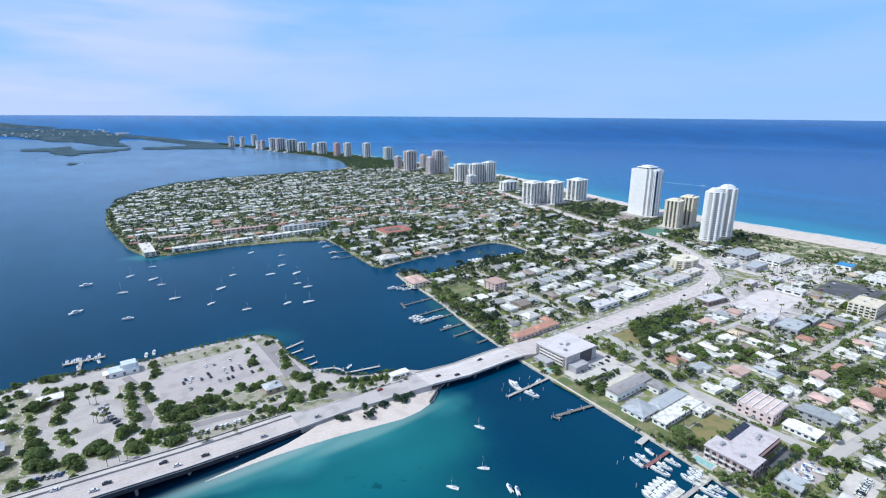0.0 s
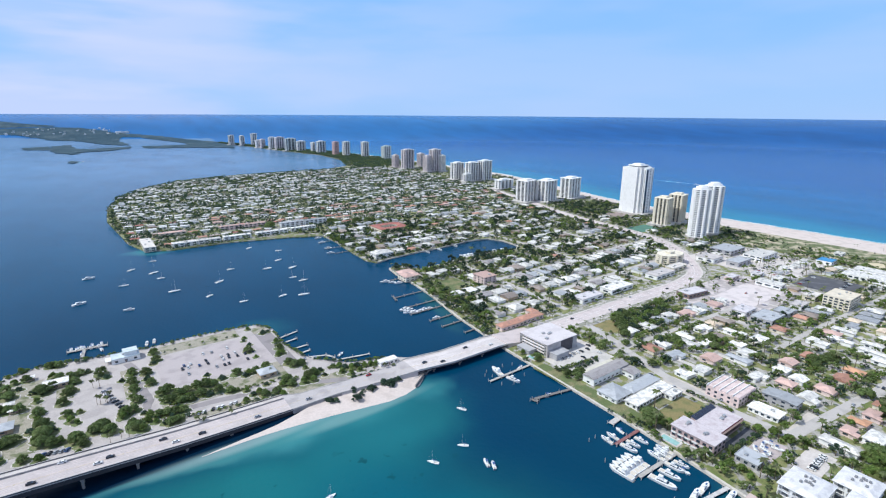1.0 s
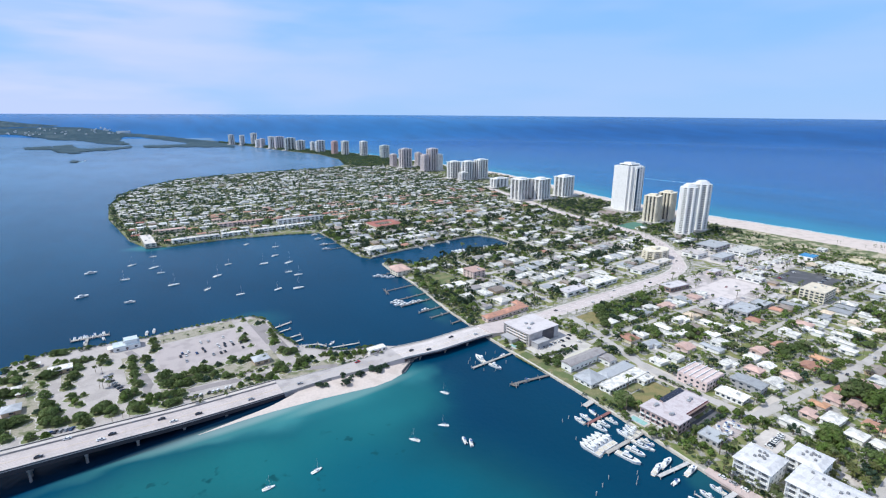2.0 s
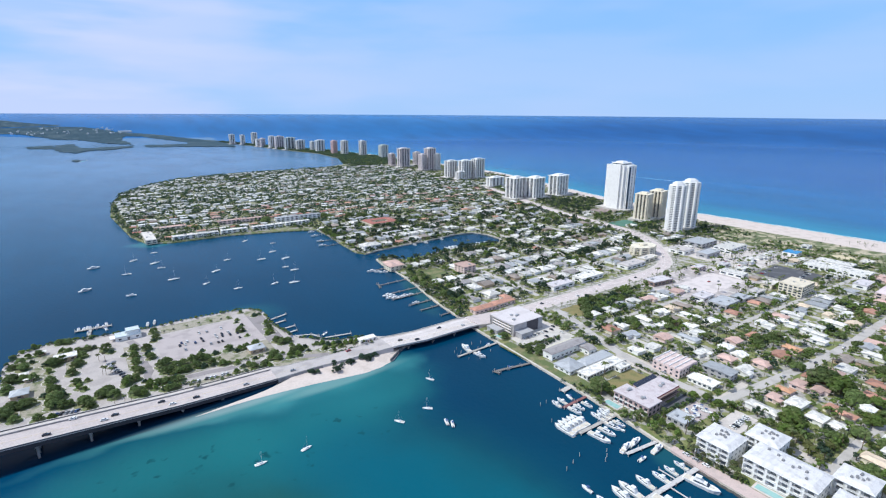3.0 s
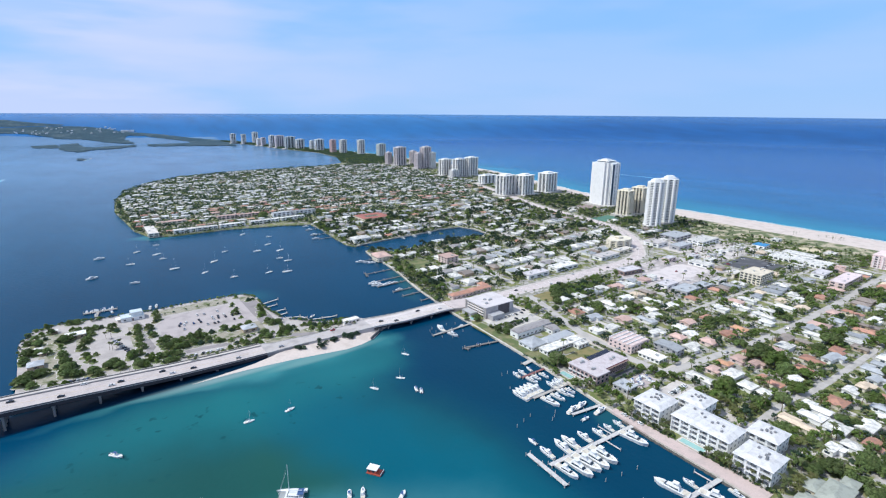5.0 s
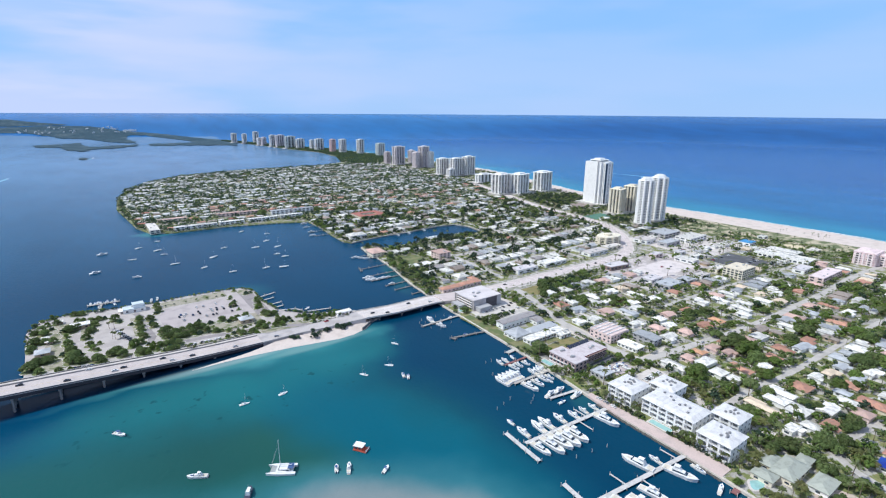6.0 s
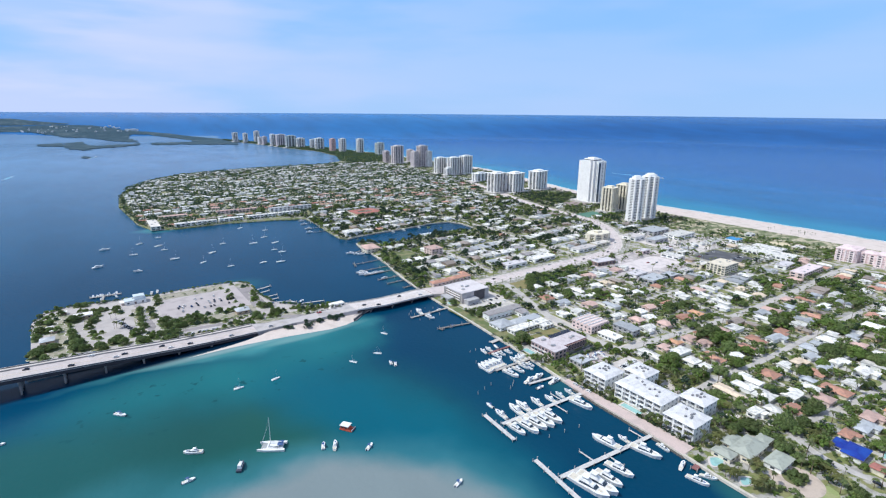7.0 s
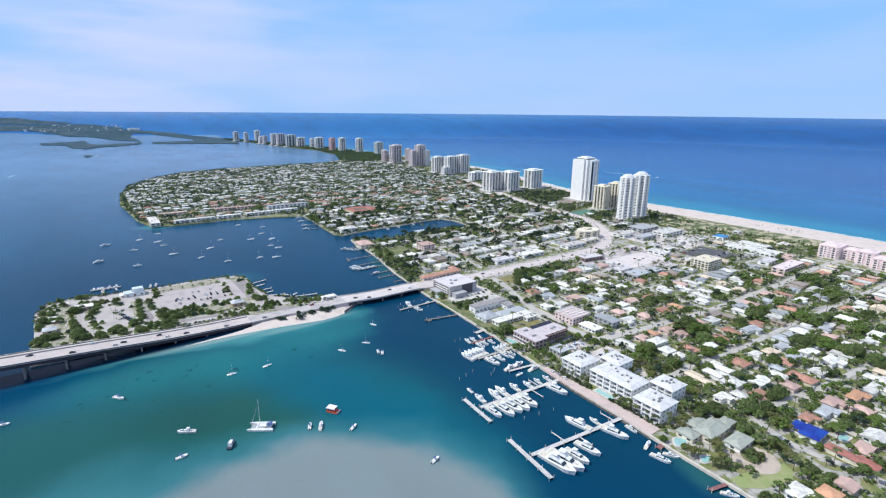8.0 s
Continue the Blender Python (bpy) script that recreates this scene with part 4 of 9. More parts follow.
def flat_roof(root, x0, y0, x1, y1, h, material, label="", edge=0.3, over=0.0):
    part("roof", Mesh().box(x0 - over, y0 - over, h, x1 + over, y1 + over, h + 0.35), material, root, label)
    if edge:
        ms = Mesh()
        for a in ((x0 - over, y0 - over, x1 + over, y0 - over + 0.3), (x0 - over, y1 + over - 0.3, x1 + over, y1 + over), (x0 - over, y0 - over + 0.3, x0 - over + 0.3, y1 + over - 0.3), (x1 + over - 0.3, y0 - over + 0.3, x1 + over, y1 + over - 0.3)):
            ms.box(a[0], a[1], h + 0.35, a[2], a[3], h + 0.35 + edge)
        part("parapet", ms, material, root)


def roof_units(root, x0, y0, x1, y1, z, n, rng):
    for _ in range(n):
        w, d = rng.uniform(1.4, 2.8), rng.uniform(1.2, 2.2)
        x, y = rng.uniform(x0 + 3, x1 - 3), rng.uniform(y0 + 3, y1 - 3)
        part("rooftop_unit", Mesh().box(x - w / 2, y - d / 2, z, x + w / 2, y + d / 2, z + rng.uniform(0.9, 1.5)), M_METAL, root, "grey rooftop cooling unit")


def block(name, label, category, x0, y0, x1, y1, h, floors, wall, roof, bay=3.6, win=(2.0, 1.5), sides="swne", units=3, seed=1, z=GROUND_Z, over=0.0, group="", turn=0.0):
    cx, cy = (x0 + x1) / 2, (y0 + y1) / 2
    root = thing(name, label, category, group, cx, cy, z, turn)
    a, b, c, d = x0 - cx, y0 - cy, x1 - cx, y1 - cy
    part("wall", Mesh().box(a, b, -0.3, c, d, h), WALL[wall], root)
    flat_roof(root, a, b, c, d, h, roof, over=over)
    fh = h / floors
    for k in range(floors):
        for s in sides:
            window_row(root, s, a, b, c, d, k * fh + fh * 0.3, bay, win[0], min(win[1], fh * 0.55))
    roof_units(root, a, b, c, d, h + 0.35, units, random.Random(seed))
    part("door", Mesh().box(-0.6, b - 0.1, 0, 0.6, b + 0.1, 2.1), WALL["brown"], root)
    take_rect(x0, y0, x1, y1, 2)
    return root


def hip_roof(ms, x0, y0, x1, y1, z, rise, over=0.7, thick=0.22):
    x0, y0, x1, y1 = x0 - over, y0 - over, x1 + over, y1 + over
    w, d = x1 - x0, y1 - y0
    if w >= d:
        a, b = (x0 + d / 2, (y0 + y1) / 2, z + rise), (x1 - d / 2, (y0 + y1) / 2, z + rise)
        base = [(x0, y0, z), (x1, y0, z), (x1, y1, z), (x0, y1, z)]
        ms.face(base[0], base[1], b, a).face(base[1], base[2], b).face(base[2], base[3], a, b).face(base[3], base[0], a)
    else:
        a, b = ((x0 + x1) / 2, y0 + w / 2, z + rise), ((x0 + x1) / 2, y1 - w / 2, z + rise)
        base = [(x0, y0, z), (x1, y0, z), (x1, y1, z), (x0, y1, z)]
        ms.face(base[0], base[1], a).face(base[1], base[2], b, a).face(base[2], base[3], b).face(base[3], base[0], a, b)
    ms.box(x0, y0, z - thick, x1, y1, z - 0.002)
    return ms


def gable_roof(ms, x0, y0, x1, y1, z, rise, over=0.6, thick=0.22):
    x0, y0, x1, y1 = x0 - over, y0 - over, x1 + over, y1 + over
    m = (y0 + y1) / 2
    ms.loft([[(x, y0, z - thick), (x, y1, z - thick), (x, y1, z), (x, m, z + rise), (x, y0, z)] for x in (x1, x0)])
    return ms


# office block by the bridge: storeys of dark ribbon windows behind pale bands
def build_office():
    x0, y0, x1, y1 = 297, 238, 334, 270
    root = thing("office_block", "pale four-storey office block with dark ribbon windows by the bridge", "office building", "", x0, y0, GROUND_Z)
    w, d, h = x1 - x0, y1 - y0, 11.0
    part("core", Mesh().box(0.9, 0.9, -0.3, w - 0.9, d - 0.9, h), M_GLASS, root, "dark tinted window walls")
    for k in range(4):
        z = 1.9 + k * 2.65
        part("floor_band", Mesh().box(0, 0, z, w, d, z + 1.1), mat("office_band", (0.72, 0.67, 0.65), 0.85, 0.08, 6, 0.6), root, "pale spandrel band")
    part("roof", Mesh().box(-0.5, -0.5, h, w + 0.5, d + 0.5, h + 0.5), mat("taupe_roof", (0.62, 0.57, 0.57), 0.85, 0.10, 8, 0.8, second=(0.56, 0.51, 0.51)), root, "pale taupe flat roof")
    for x, y, a, b in ((0, 0, 1.2, 3.0), (w - 5, -0.4, w + 0.3, 5), (0, d - 3, 1.2, d)):
        part("stair_tower", Mesh().box(x, y, -0.2, a, b, h + 0.05), WALL["grey"], root)
    for k in range(7):
        y = 3 + k * (d - 6) / 6
        part("mullion", Mesh().box(0.4, y - 0.15, 0, 0.9, y + 0.15, h - 0.2), WALL["tan"], root)
    part("end_wall", Mesh().box(-0.05, -0.25, -0.3, w * 0.45, 0.95, h + 0.1), mat("taupe_render", (0.54, 0.485, 0.465), 0.85, 0.08, 6, 0.6), root, "windowless taupe end wall")
    # flush panel; the shade of a recess is painted on as near-black
    part("end_wall", Mesh().box(w * 0.45, -0.06, -0.3, w - 5.1, 0.9, h - 0.2), mat("recess_shade", (0.10, 0.09, 0.10), 0.7, 0.15, 4, 0.4), root, "flat dark panel with a recess's shade in its colour")
    roof_units(root, 4, 4, w - 4, d - 4, h + 0.5, 4, random.Random(2))
    part("annexe", Mesh().box(2, -9, -0.2, 17, -0.6, 5.0).box(1.6, -9.4, 5.0, 17.4, -0.6, 5.5), WALL["grey"], root, "low flat-roofed entrance wing")
    part("annexe", Mesh().box(-9, 12, -0.2, -0.6, 26, 3.4).box(-9.4, 11.6, 3.4, -0.6, 26.4, 3.9), WALL["grey"], root, "low flat-roofed waterfront wing")
    take_rect(x0 - 10, y0 - 10, x1, y1, 2)


build_office()


# white condominium blocks: three storeys with balconies to the water
def build_condo(x0, y0, x1, y1, seed, label):
    cx, cy = (x0 + x1) / 2, (y0 + y1) / 2
    root = thing("condominium", label, "apartment building", "waterfront condominiums", cx, cy, GROUND_Z)
    a, b, c, d, h = x0 - cx, y0 - cy, x1 - cx, y1 - cy, 10.8
    part("wall", Mesh().box(a + 1.8, b, -0.3, c, d, h), WALL["white"], root)
    white_roof = mat("white_membrane_roof", (0.66, 0.64, 0.635), 0.7, 0.10, 3.5, 0.7, second=(0.55, 0.535, 0.54))
    part("eave", Mesh().box(a - 0.7, b - 0.7, h, c + 0.7, d + 0.7, h + 0.3), WALL["white"], root)
    rf = Mesh()
    rf.loft([[(a - 0.6, b - 0.6, h + 0.3), (c + 0.6, b - 0.6, h + 0.3), (c + 0.6, d + 0.6, h + 0.3), (a - 0.6, d + 0.6, h + 0.3)], [(a + 3.2, b + 3.2, h + 1.5), (c - 3.2, b + 3.2, h + 1.5), (c - 3.2, d - 3.2, h + 1.5), (a + 3.2, d - 3.2, h + 1.5)]])
    part("roof", rf, white_roof, root, "low-sloped white sheet roof")
    for q in range(int((d - b) / 1.6)):
        y = b + 0.8 + q * 1.6
        part("roof_seam", shared_box("roof_seam", c - a - 7.6, 0.10, 0.08, white_roof), None, root, at=((a + c) / 2, y, h + 1.5)) if b + 3.3 < y < d - 3.3 and q % 2 else None
    k = max(2, int((d - b) / 5.4))
    for q in range(k + 1):
        y = b + (d - b) * q / k
        part("pier", Mesh().box(a, max(b, y - 0.55), -0.3, a + 1.8, min(d, y + 0.55), h), WALL["white"], root)
    for f in range(3):
        z = f * 3.55
        window_row(root, "s", a + 2, b, c, d, z + 1.2, 4.2, 1.3, 1.4, "window", M_CONDOGLASS)
        window_row(root, "e", a, b, c, d, z + 1.2, 4.2, 1.8, 1.6)
        for q in range(k):
            y = b + (d - b) * (q + 0.5) / k
            bw = (d - b) / k - 1.15
            bal = part("balcony", shared_box("balcony", 1.9, bw, 0.22, WALL["white"]), None, root, at=(a + 0.9, y, z + 0.02))
            part("rail", shared_box("rail", 0.08, bw, 0.95, M_RAIL), None, bal, at=(-0.85, 0, 0.23))
            part("window", shared_box("window", 0.12, bw * 0.55, 2.0, M_CONDOGLASS), None, root, at=(a + 1.78, y, z + 0.45))
    rng = random.Random(seed)
    for _ in range(7):
        x, y = rng.uniform(a + 5, c - 5), rng.uniform(b + 5, d - 5)
        part("rooftop_unit", shared_box("rooftop_unit", 1.5, 1.1, 0.9, mat("dark_unit", (0.24, 0.24, 0.25), 0.6)), None, root, at=(x, y, h + 1.5))
    take_rect(x0, y0, x1, y1, 2)


for i, r in enumerate(((274.5, 36, 296, 55), (300.5, 21, 318.5, 38.5), (277.5, -6.5, 299, 29.5), (299.5, -24, 317, -6.6), (271, -33, 291, -12.5))):
    build_condo(*r, i, "white three-storey condominium with balconies facing the marina promenade" if r[0] < 280 else "white three-storey condominium set back behind its neighbours")


def pool(x, y, w, d, label, ring=None):
    root = thing("swimming_pool", label, "swimming pool", "", x, y, GROUND_Z)
    pts = ring or [(-w / 2, -d / 2), (w / 2, -d / 2), (w / 2, d / 2), (-w / 2, d / 2)]
    big = [(px * (1 + 2.4 / w), py * (1 + 2.4 / d)) for px, py in pts]
    part("surround", Mesh().prism(big, 0.0, 0.26), M_PAVE, root)
    part("water_surface", Mesh().prism(pts, 0.2, 0.29), mat("pool_water", (0.31, 0.52, 0.50), 0.15, 0.08, 3, 0.6, spec=0.5), root, "clear turquoise pool water")
    take_rect(x - w / 2, y - d / 2, x + w / 2, y + d / 2, 2)


pool(273.2, 12, 4.6, 15, "long turquoise swimming pool before the white condominiums")
pool(287, 245, 3.6, 8, "small turquoise pool on the office terrace")
pool(277, 116, 5, 11, "turquoise swimming pool beside the seawall")
kid = [(4.2 * math.cos(a) * (1 + 0.3 * math.cos(2 * a)), 3.4 * math.sin(a) * (1 + 0.25 * math.sin(a))) for a in [2 * math.pi * k / 20 for k in range(20)]]
pool(267, -51, 8, 7, "freeform turquoise pool on the estate terrace", kid)
pool(264, -69, 7, 6, "small freeform pool by the seawall", [(p * 0.8, q * 0.8) for p, q in kid])

# the terrace-roofed apartment house with a court
def build_court_house():
    root = thing("apartment_house", "lilac-roofed two-storey apartment house round an open court", "apartment building", "", 302, 105, GROUND_Z)
    lil = mat("lilac_gravel_roof", (0.56, 0.50, 0.51), 0.9, 0.1, 4, 0.7, second=(0.47, 0.40, 0.41))
    for a, b, c, d in ((-19.5, -13, -5, 14), (-4.95, -8.5, 24, 6.5)):
        part("wall", Mesh().box(a, b, -0.3, c, d, 7.4), mat("mauve_stucco", (0.46, 0.34, 0.33), 0.8, 0.06, 6, 0.5), root)
        part("roof", Mesh().box(a - (0.6 if a < -10 else -0.66), b - 0.6, 7.4, c + 0.6, d + 0.6, 8.0), lil, root, "flat lilac gravel roof")
        for z in (1.0, 4.4):
            window_row(root, "s", a, b, c, d, z, 3.4, 2.2, 1.8)
            if a < -10:
                window_row(root, "w", a, b, c, d, z, 3.4, 2.2, 1.8)
                for q in range(6):
                    y = b + (q + 0.5) * (d - b) / 6
                    bal = part("balcony", shared_box("balcony", 1.5, 3.2, 0.2, WALL["white"]), None, root, at=(a - 0.75, y, z - 0.7))
                    part("rail", shared_box("rail", 0.07, 3.2, 0.9, M_RAIL), None, bal, at=(-0.7, 0, 0.2))
    part("gallery", Mesh().box(-3, -10.4, 3.4, 24, -8.6, 3.7).box(-3, -10.5, 3.7, 24, -10.35, 4.6).box(-3, -10.6, 7.0, 24, -9.1, 7.3), WALL["brown"], root, "dark red-brown access gallery")
    part("fascia", Mesh().box(-4, -9.2, 6.6, 24.7, -9.1, 7.9), mat("maroon_paint", (0.26, 0.06, 0.07), 0.7), root, "maroon roof fascia over the court")
    lean = Mesh().prism([(-3.5, 6.52), (23, 6.52), (23, 10.4), (-3.5, 10.4)], -0.3, 7.9)
    part("lean_to", lean, mat("mauve_stucco", (0.46, 0.34, 0.33), 0.8, 0.06, 6, 0.5), root)
    for k in range(7):
        panel = Mesh()
        panel.loft([[(x, 6.8, 8.02), (x, 6.8, 8.16), (x, 10.6, 9.26), (x, 10.6, 9.12)] for x in (-3.2 + k * 3.7, 0.2 + k * 3.7)])
        part("solar_panel", panel, M_SOLAR, root)
    roof_units(root, -18, -12, -6, 12, 8.0, 4, random.Random(5))
    roof_units(root, 2, -6, 22, 4, 8.0, 2, random.Random(6))
    patch("pavement_court", 298, 86, 331, 94, 1.6, M_DARKLOT, "dark asphalt yard in the court")
    take_rect(281, 91, 327, 118, 2)


build_court_house()


def pitched_house(name, label, category, boxes, roof, wall="white", rise=1.5, kind="hip", x=0, y=0, turn=0.0, group=""):
    """A house of one or more wings, each (x0, y0, x1, y1, height)."""
    root = thing(name, label, category, group, x, y, GROUND_Z, turn)
    for a, b, c, d, hh in boxes:
        part("wall", Mesh().box(a, b, -0.3, c, d, hh), WALL[wall], root)
        ms = Mesh()
        (hip_roof if kind == "hip" else gable_roof)(ms, a, b, c, d, hh + 0.2, rise * min(c - a, d - b) / 9)
        part("roof", ms, ROOF[roof], root)
        for f in range(max(1, int(hh / 3))):
            window_row(root, "s", a, b, c, d, f * 3 + 1.0, 5, 2.2, 1.2)
            window_row(root, "w", a, b, c, d, f * 3 + 1.0, 5, 2.2, 1.2)
            window_row(root, "n", a, b, c, d, f * 3 + 1.0, 9, 1.5, 1.2)
    a, b, c, d, hh = boxes[0]
    part("door", Mesh().box((a + c) / 2 + 1.2, b - 0.09, 0, (a + c) / 2 + 2.2, b + 0.07, 2.1), WALL["brown"], root)
    return root


# waterfront row between the office and the court house
pitched_house("motel_wing", "brown-grey-roofed two-storey motel wing with a dark gallery", "motel", [(291, 185.5, 333, 195.5, 5.6), (324, 174, 333, 185.4, 4.2)], "M", "white", kind="gable")
take_rect(290, 173, 335, 197, 2)
pitched_house("waterfront_house", "pale grey hip-roofed house on the seawall lawn", "house", [(284, 160.5, 302, 177, 3.4), (302, 159.5, 336, 169, 3.4)], "G", "white")
take_rect(283, 156, 338, 179, 2)
block("long_house", "long white flat-roofed bungalow row beside a lawn", "bungalow", 289, 147.5, 333.5, 157, 3.4, 1, "white", ROOF["W"], units=2, over=0.8)
block("garden_wall_house", "white flat-roofed annexe beside a walled lawn", "annexe", 320, 140, 333, 146.6, 3.2, 1, "white", ROOF["W"], units=1, over=0.5)
pitched_house("red_roof_complex", "low terracotta-tiled complex at the bridge foot", "apartment building", [(302, 298, 330, 307, 4), (330, 299, 358, 308, 4), (352, 308, 360, 318, 4)], "T", "pink")
take_rect(300, 297, 362, 320, 1)
block("villa", "peach three-storey villa with a flat terracotta roof", "villa", 374, 408, 393, 428, 9, 3, "pink", ROOF["P"], units=2, over=0.8, bay=5)
pitched_house("point_house", "two-storey cream waterfront house at the canal mouth", "house", [(304, 470, 317, 488, 6), (318, 476, 328, 492, 4), (310, 490, 330, 503, 4)], "P", "cream")
take_rect(302, 468, 332, 507, 2)
pitched_house("white_villa", "large white villa on the canal point", "villa", [(322, 576, 350, 594, 7), (336, 594, 350, 606, 4)], "W", "white")
take_rect(320, 574, 352, 608, 2)
# pink town-house row with stepped roofs
def build_pink_row():
    root = thing("townhouse_row", "pink two-storey townhouse row with stepped parapet roofs", "townhouses", "", 362, 119, GROUND_Z)
    for k in range(5):
        y = -11 + k * 4.6
        part("wall", Mesh().box(-13, y, -0.3, 13, y + 4.5, 7.0 + 0.25 * (k % 2)), mat("beige_pink_stucco", (0.74, 0.59, 0.565), 0.8, 0.05, 6, 0.5), root)
        part("roof", Mesh().box(-12.6, y + 0.4, 7.3, 12.6, y + 4.1, 7.5), mat("beige_pink_roof", (0.66, 0.53, 0.505), 0.85, 0.12, 5, 0.6, second=(0.55, 0.43, 0.40)), root)
        part("parapet", Mesh().box(-13.1, y + 4.1, 7.0, 13.1, y + 4.55, 8.3), WALL["white"], root)
        for z in (1.0, 4.3):
            part("window", shared_box("window", 0.16, 1.8, 1.5, M_GLASS), None, root, at=(-13, y + 2.2, z))
    for z in (1.0, 4.3):
        window_row(root, "s", -13, -11, 13, 12, z, 3.6, 1.8, 1.5)
    take_rect(348, 107, 376, 132, 1)


build_pink_row()
block("boat_shed", "low shed with a pale blue-grey flat roof beside a cluttered yard", "shed", 291, 71, 303.5, 83.5, 3.2, 1, "grey", ROOF["G"], units=1, over=0.4, seed=77)
pitched_house("apartment_house", "two-storey grey-roofed apartment house with open galleries", "apartment building", [(374.5, 82, 386.5, 103.5, 6.0)], "G", "grey", rise=0.8, kind="gable")
take_rect(373, 81, 388, 105, 1)
block("bungalow_row", "white flat-roofed bungalow row beside the street", "bungalow", 352, 84, 363, 103, 3.3, 1, "white", ROOF["W"], units=1, over=0.7)
# estate at the south end
pitched_house("estate_house", "rambling sage-roofed waterfront estate house", "house", [(280, -63, 302, -51, 4.2), (271, -56, 279.9, -45, 3.4), (302.1, -62, 312, -55, 3.6), (284, -50.9, 298, -43, 3.4)], "S", "cream")
pitched_house("estate_garage", "sage-roofed guest house of the estate", "house", [(286, -77.5, 303, -68, 3.2)], "S", "white")
take_rect(262, -82, 314, -40, 0)
pitched_house("tarp_house", "house under bright blue roof tarpaulins", "house", [(334, -101, 349, -91, 3.2), (338, -90.9, 348, -84.5, 3.0)], "B", "white")


def build_tarps():
    blue = mat("blue_tarpaulin", (0.010, 0.030, 0.26), 0.5, 0.08, 9, 1.5, bump=0.2, second=(0.016, 0.065, 0.36))
    for boxes in ((334, -101, 349, -91, 4.96), (338, -90.9, 348, -84.5, 4.76)):
        ms = Mesh()
        a, b, c, d, z = boxes
        hip_roof(ms, a, b, c, d, z + 0.16, 1.5 * min(c - a, d - b) / 9 + 0.06, over=0.9, thick=0.05)
        tagged(new("roof_tarpaulin", ms.data("roof_tarpaulin", blue)), "bright blue tarpaulin stretched over a house roof", "tarpaulin", "roof tarpaulins")


build_tarps()
take_rect(333, -103, 350, -83, 1)

# town centre and beach front
block("yellow_apartments", "cream five-storey apartment block with balcony rows", "apartment building", 630, 126, 664, 150, 12, 4, "cream", mat("straw_roof", (0.68, 0.60, 0.48), 0.85, 0.08, 5, 0.6), bay=4.5, win=(3.0, 1.8), seed=3)
block("pink_apartments", "long low pink-roofed apartment block on the street", "apartment building", 698, 63, 758, 79, 6.6, 2, "pink", mat("pale_pink_roof", (0.72, 0.60, 0.60), 0.8, 0.08, 5, 0.6), bay=6, win=(4.0, 1.8), sides="sw", seed=4)
block("white_hotel", "white low beach hotel with ribbon windows", "hotel", 752, 260, 800, 286, 7, 2, "white", ROOF["W"], bay=8, win=(6, 1.6), seed=5)
block("arcade", "long white single-storey shopping arcade", "shops", 768, 104, 796, 174, 5, 1, "white", ROOF["W"], bay=6, win=(4, 2.2), seed=6, units=9)
block("arcade", "white flat-roofed shop row beside the dark car park", "shops", 802, 130, 822, 172, 5, 1, "white", ROOF["W"], bay=6, win=(4, 2.2), seed=7, units=6)
block("store", "lilac-roofed store with a brown shop front", "shop", 530, 240, 562, 256, 5, 1, "brown", mat("lilac_roof", (0.6, 0.56, 0.57)), bay=6, win=(4, 2.2), seed=8, turn=-8)
block("store", "small lilac-roofed kiosk on the paved lot", "shop", 632, 244, 650, 254, 4.5, 1, "pink", mat("lilac_roof", (0.6, 0.56, 0.57)), bay=6, win=(4, 2.2), seed=9, units=1)
block("store", "grey flat-roofed shop block in the town centre", "shop", 522, 156, 552, 176, 5, 1, "grey", ROOF["G"], bay=6, win=(4, 2.2), seed=10)
block("blue_pavilion", "low beach building with a bright blue roof", "pavilion", 812, 198, 832, 216, 5, 1, "white", mat("bright_blue_roof", (0.06, 0.26, 0.50), 0.6), bay=6, win=(4, 2), seed=11, units=1)


# further flat-roofed shops, motels and low hotels of the town centre
for i, (x0, y0, x1, y1, h) in enumerate(((676, 208, 692, 218, 4), (676, 232, 690, 242, 4), (560, 156, 578, 170, 4), (592, 156, 612, 167, 4.5), (634, 158, 656, 170, 5), (646, 196, 660, 224, 5), (526, 182, 550, 196, 4.5), (700, 268, 736, 284, 6), (690, 296, 716, 320, 6), (846, 122, 866, 134, 4), (878, 206, 892, 216, 4), (722, 92, 750, 106, 5), (746, 300, 790, 330, 7), (560, 300, 600, 316, 5), (608, 306, 640, 318, 5), (470, 300, 510, 316, 5), (420, 300, 455, 314, 5))):
    col = ("white", "white", "grey", "white", "cream")[i % 5]
    block("store" if h < 7 else "motel", f"{col} flat-roofed {'shop block' if h < 7 else 'two-storey motel'} in the town centre", "shop" if h < 7 else "motel", x0, y0, x1, y1, h, 1 if h < 7 else 2, col, (ROOF["W"], mat("lilac_roof", (0.6, 0.56, 0.57)), ROOF["G"], mat("warm_grey_roof", (0.52, 0.475, 0.455), 0.85, 0.08, 5, 0.7), mat("pale_sand_roof", (0.66, 0.61, 0.56), 0.85, 0.08, 5, 0.6))[i % 5], bay=9, win=(6, 1.8), sides="sw", units=2, seed=60 + i, over=0.4)


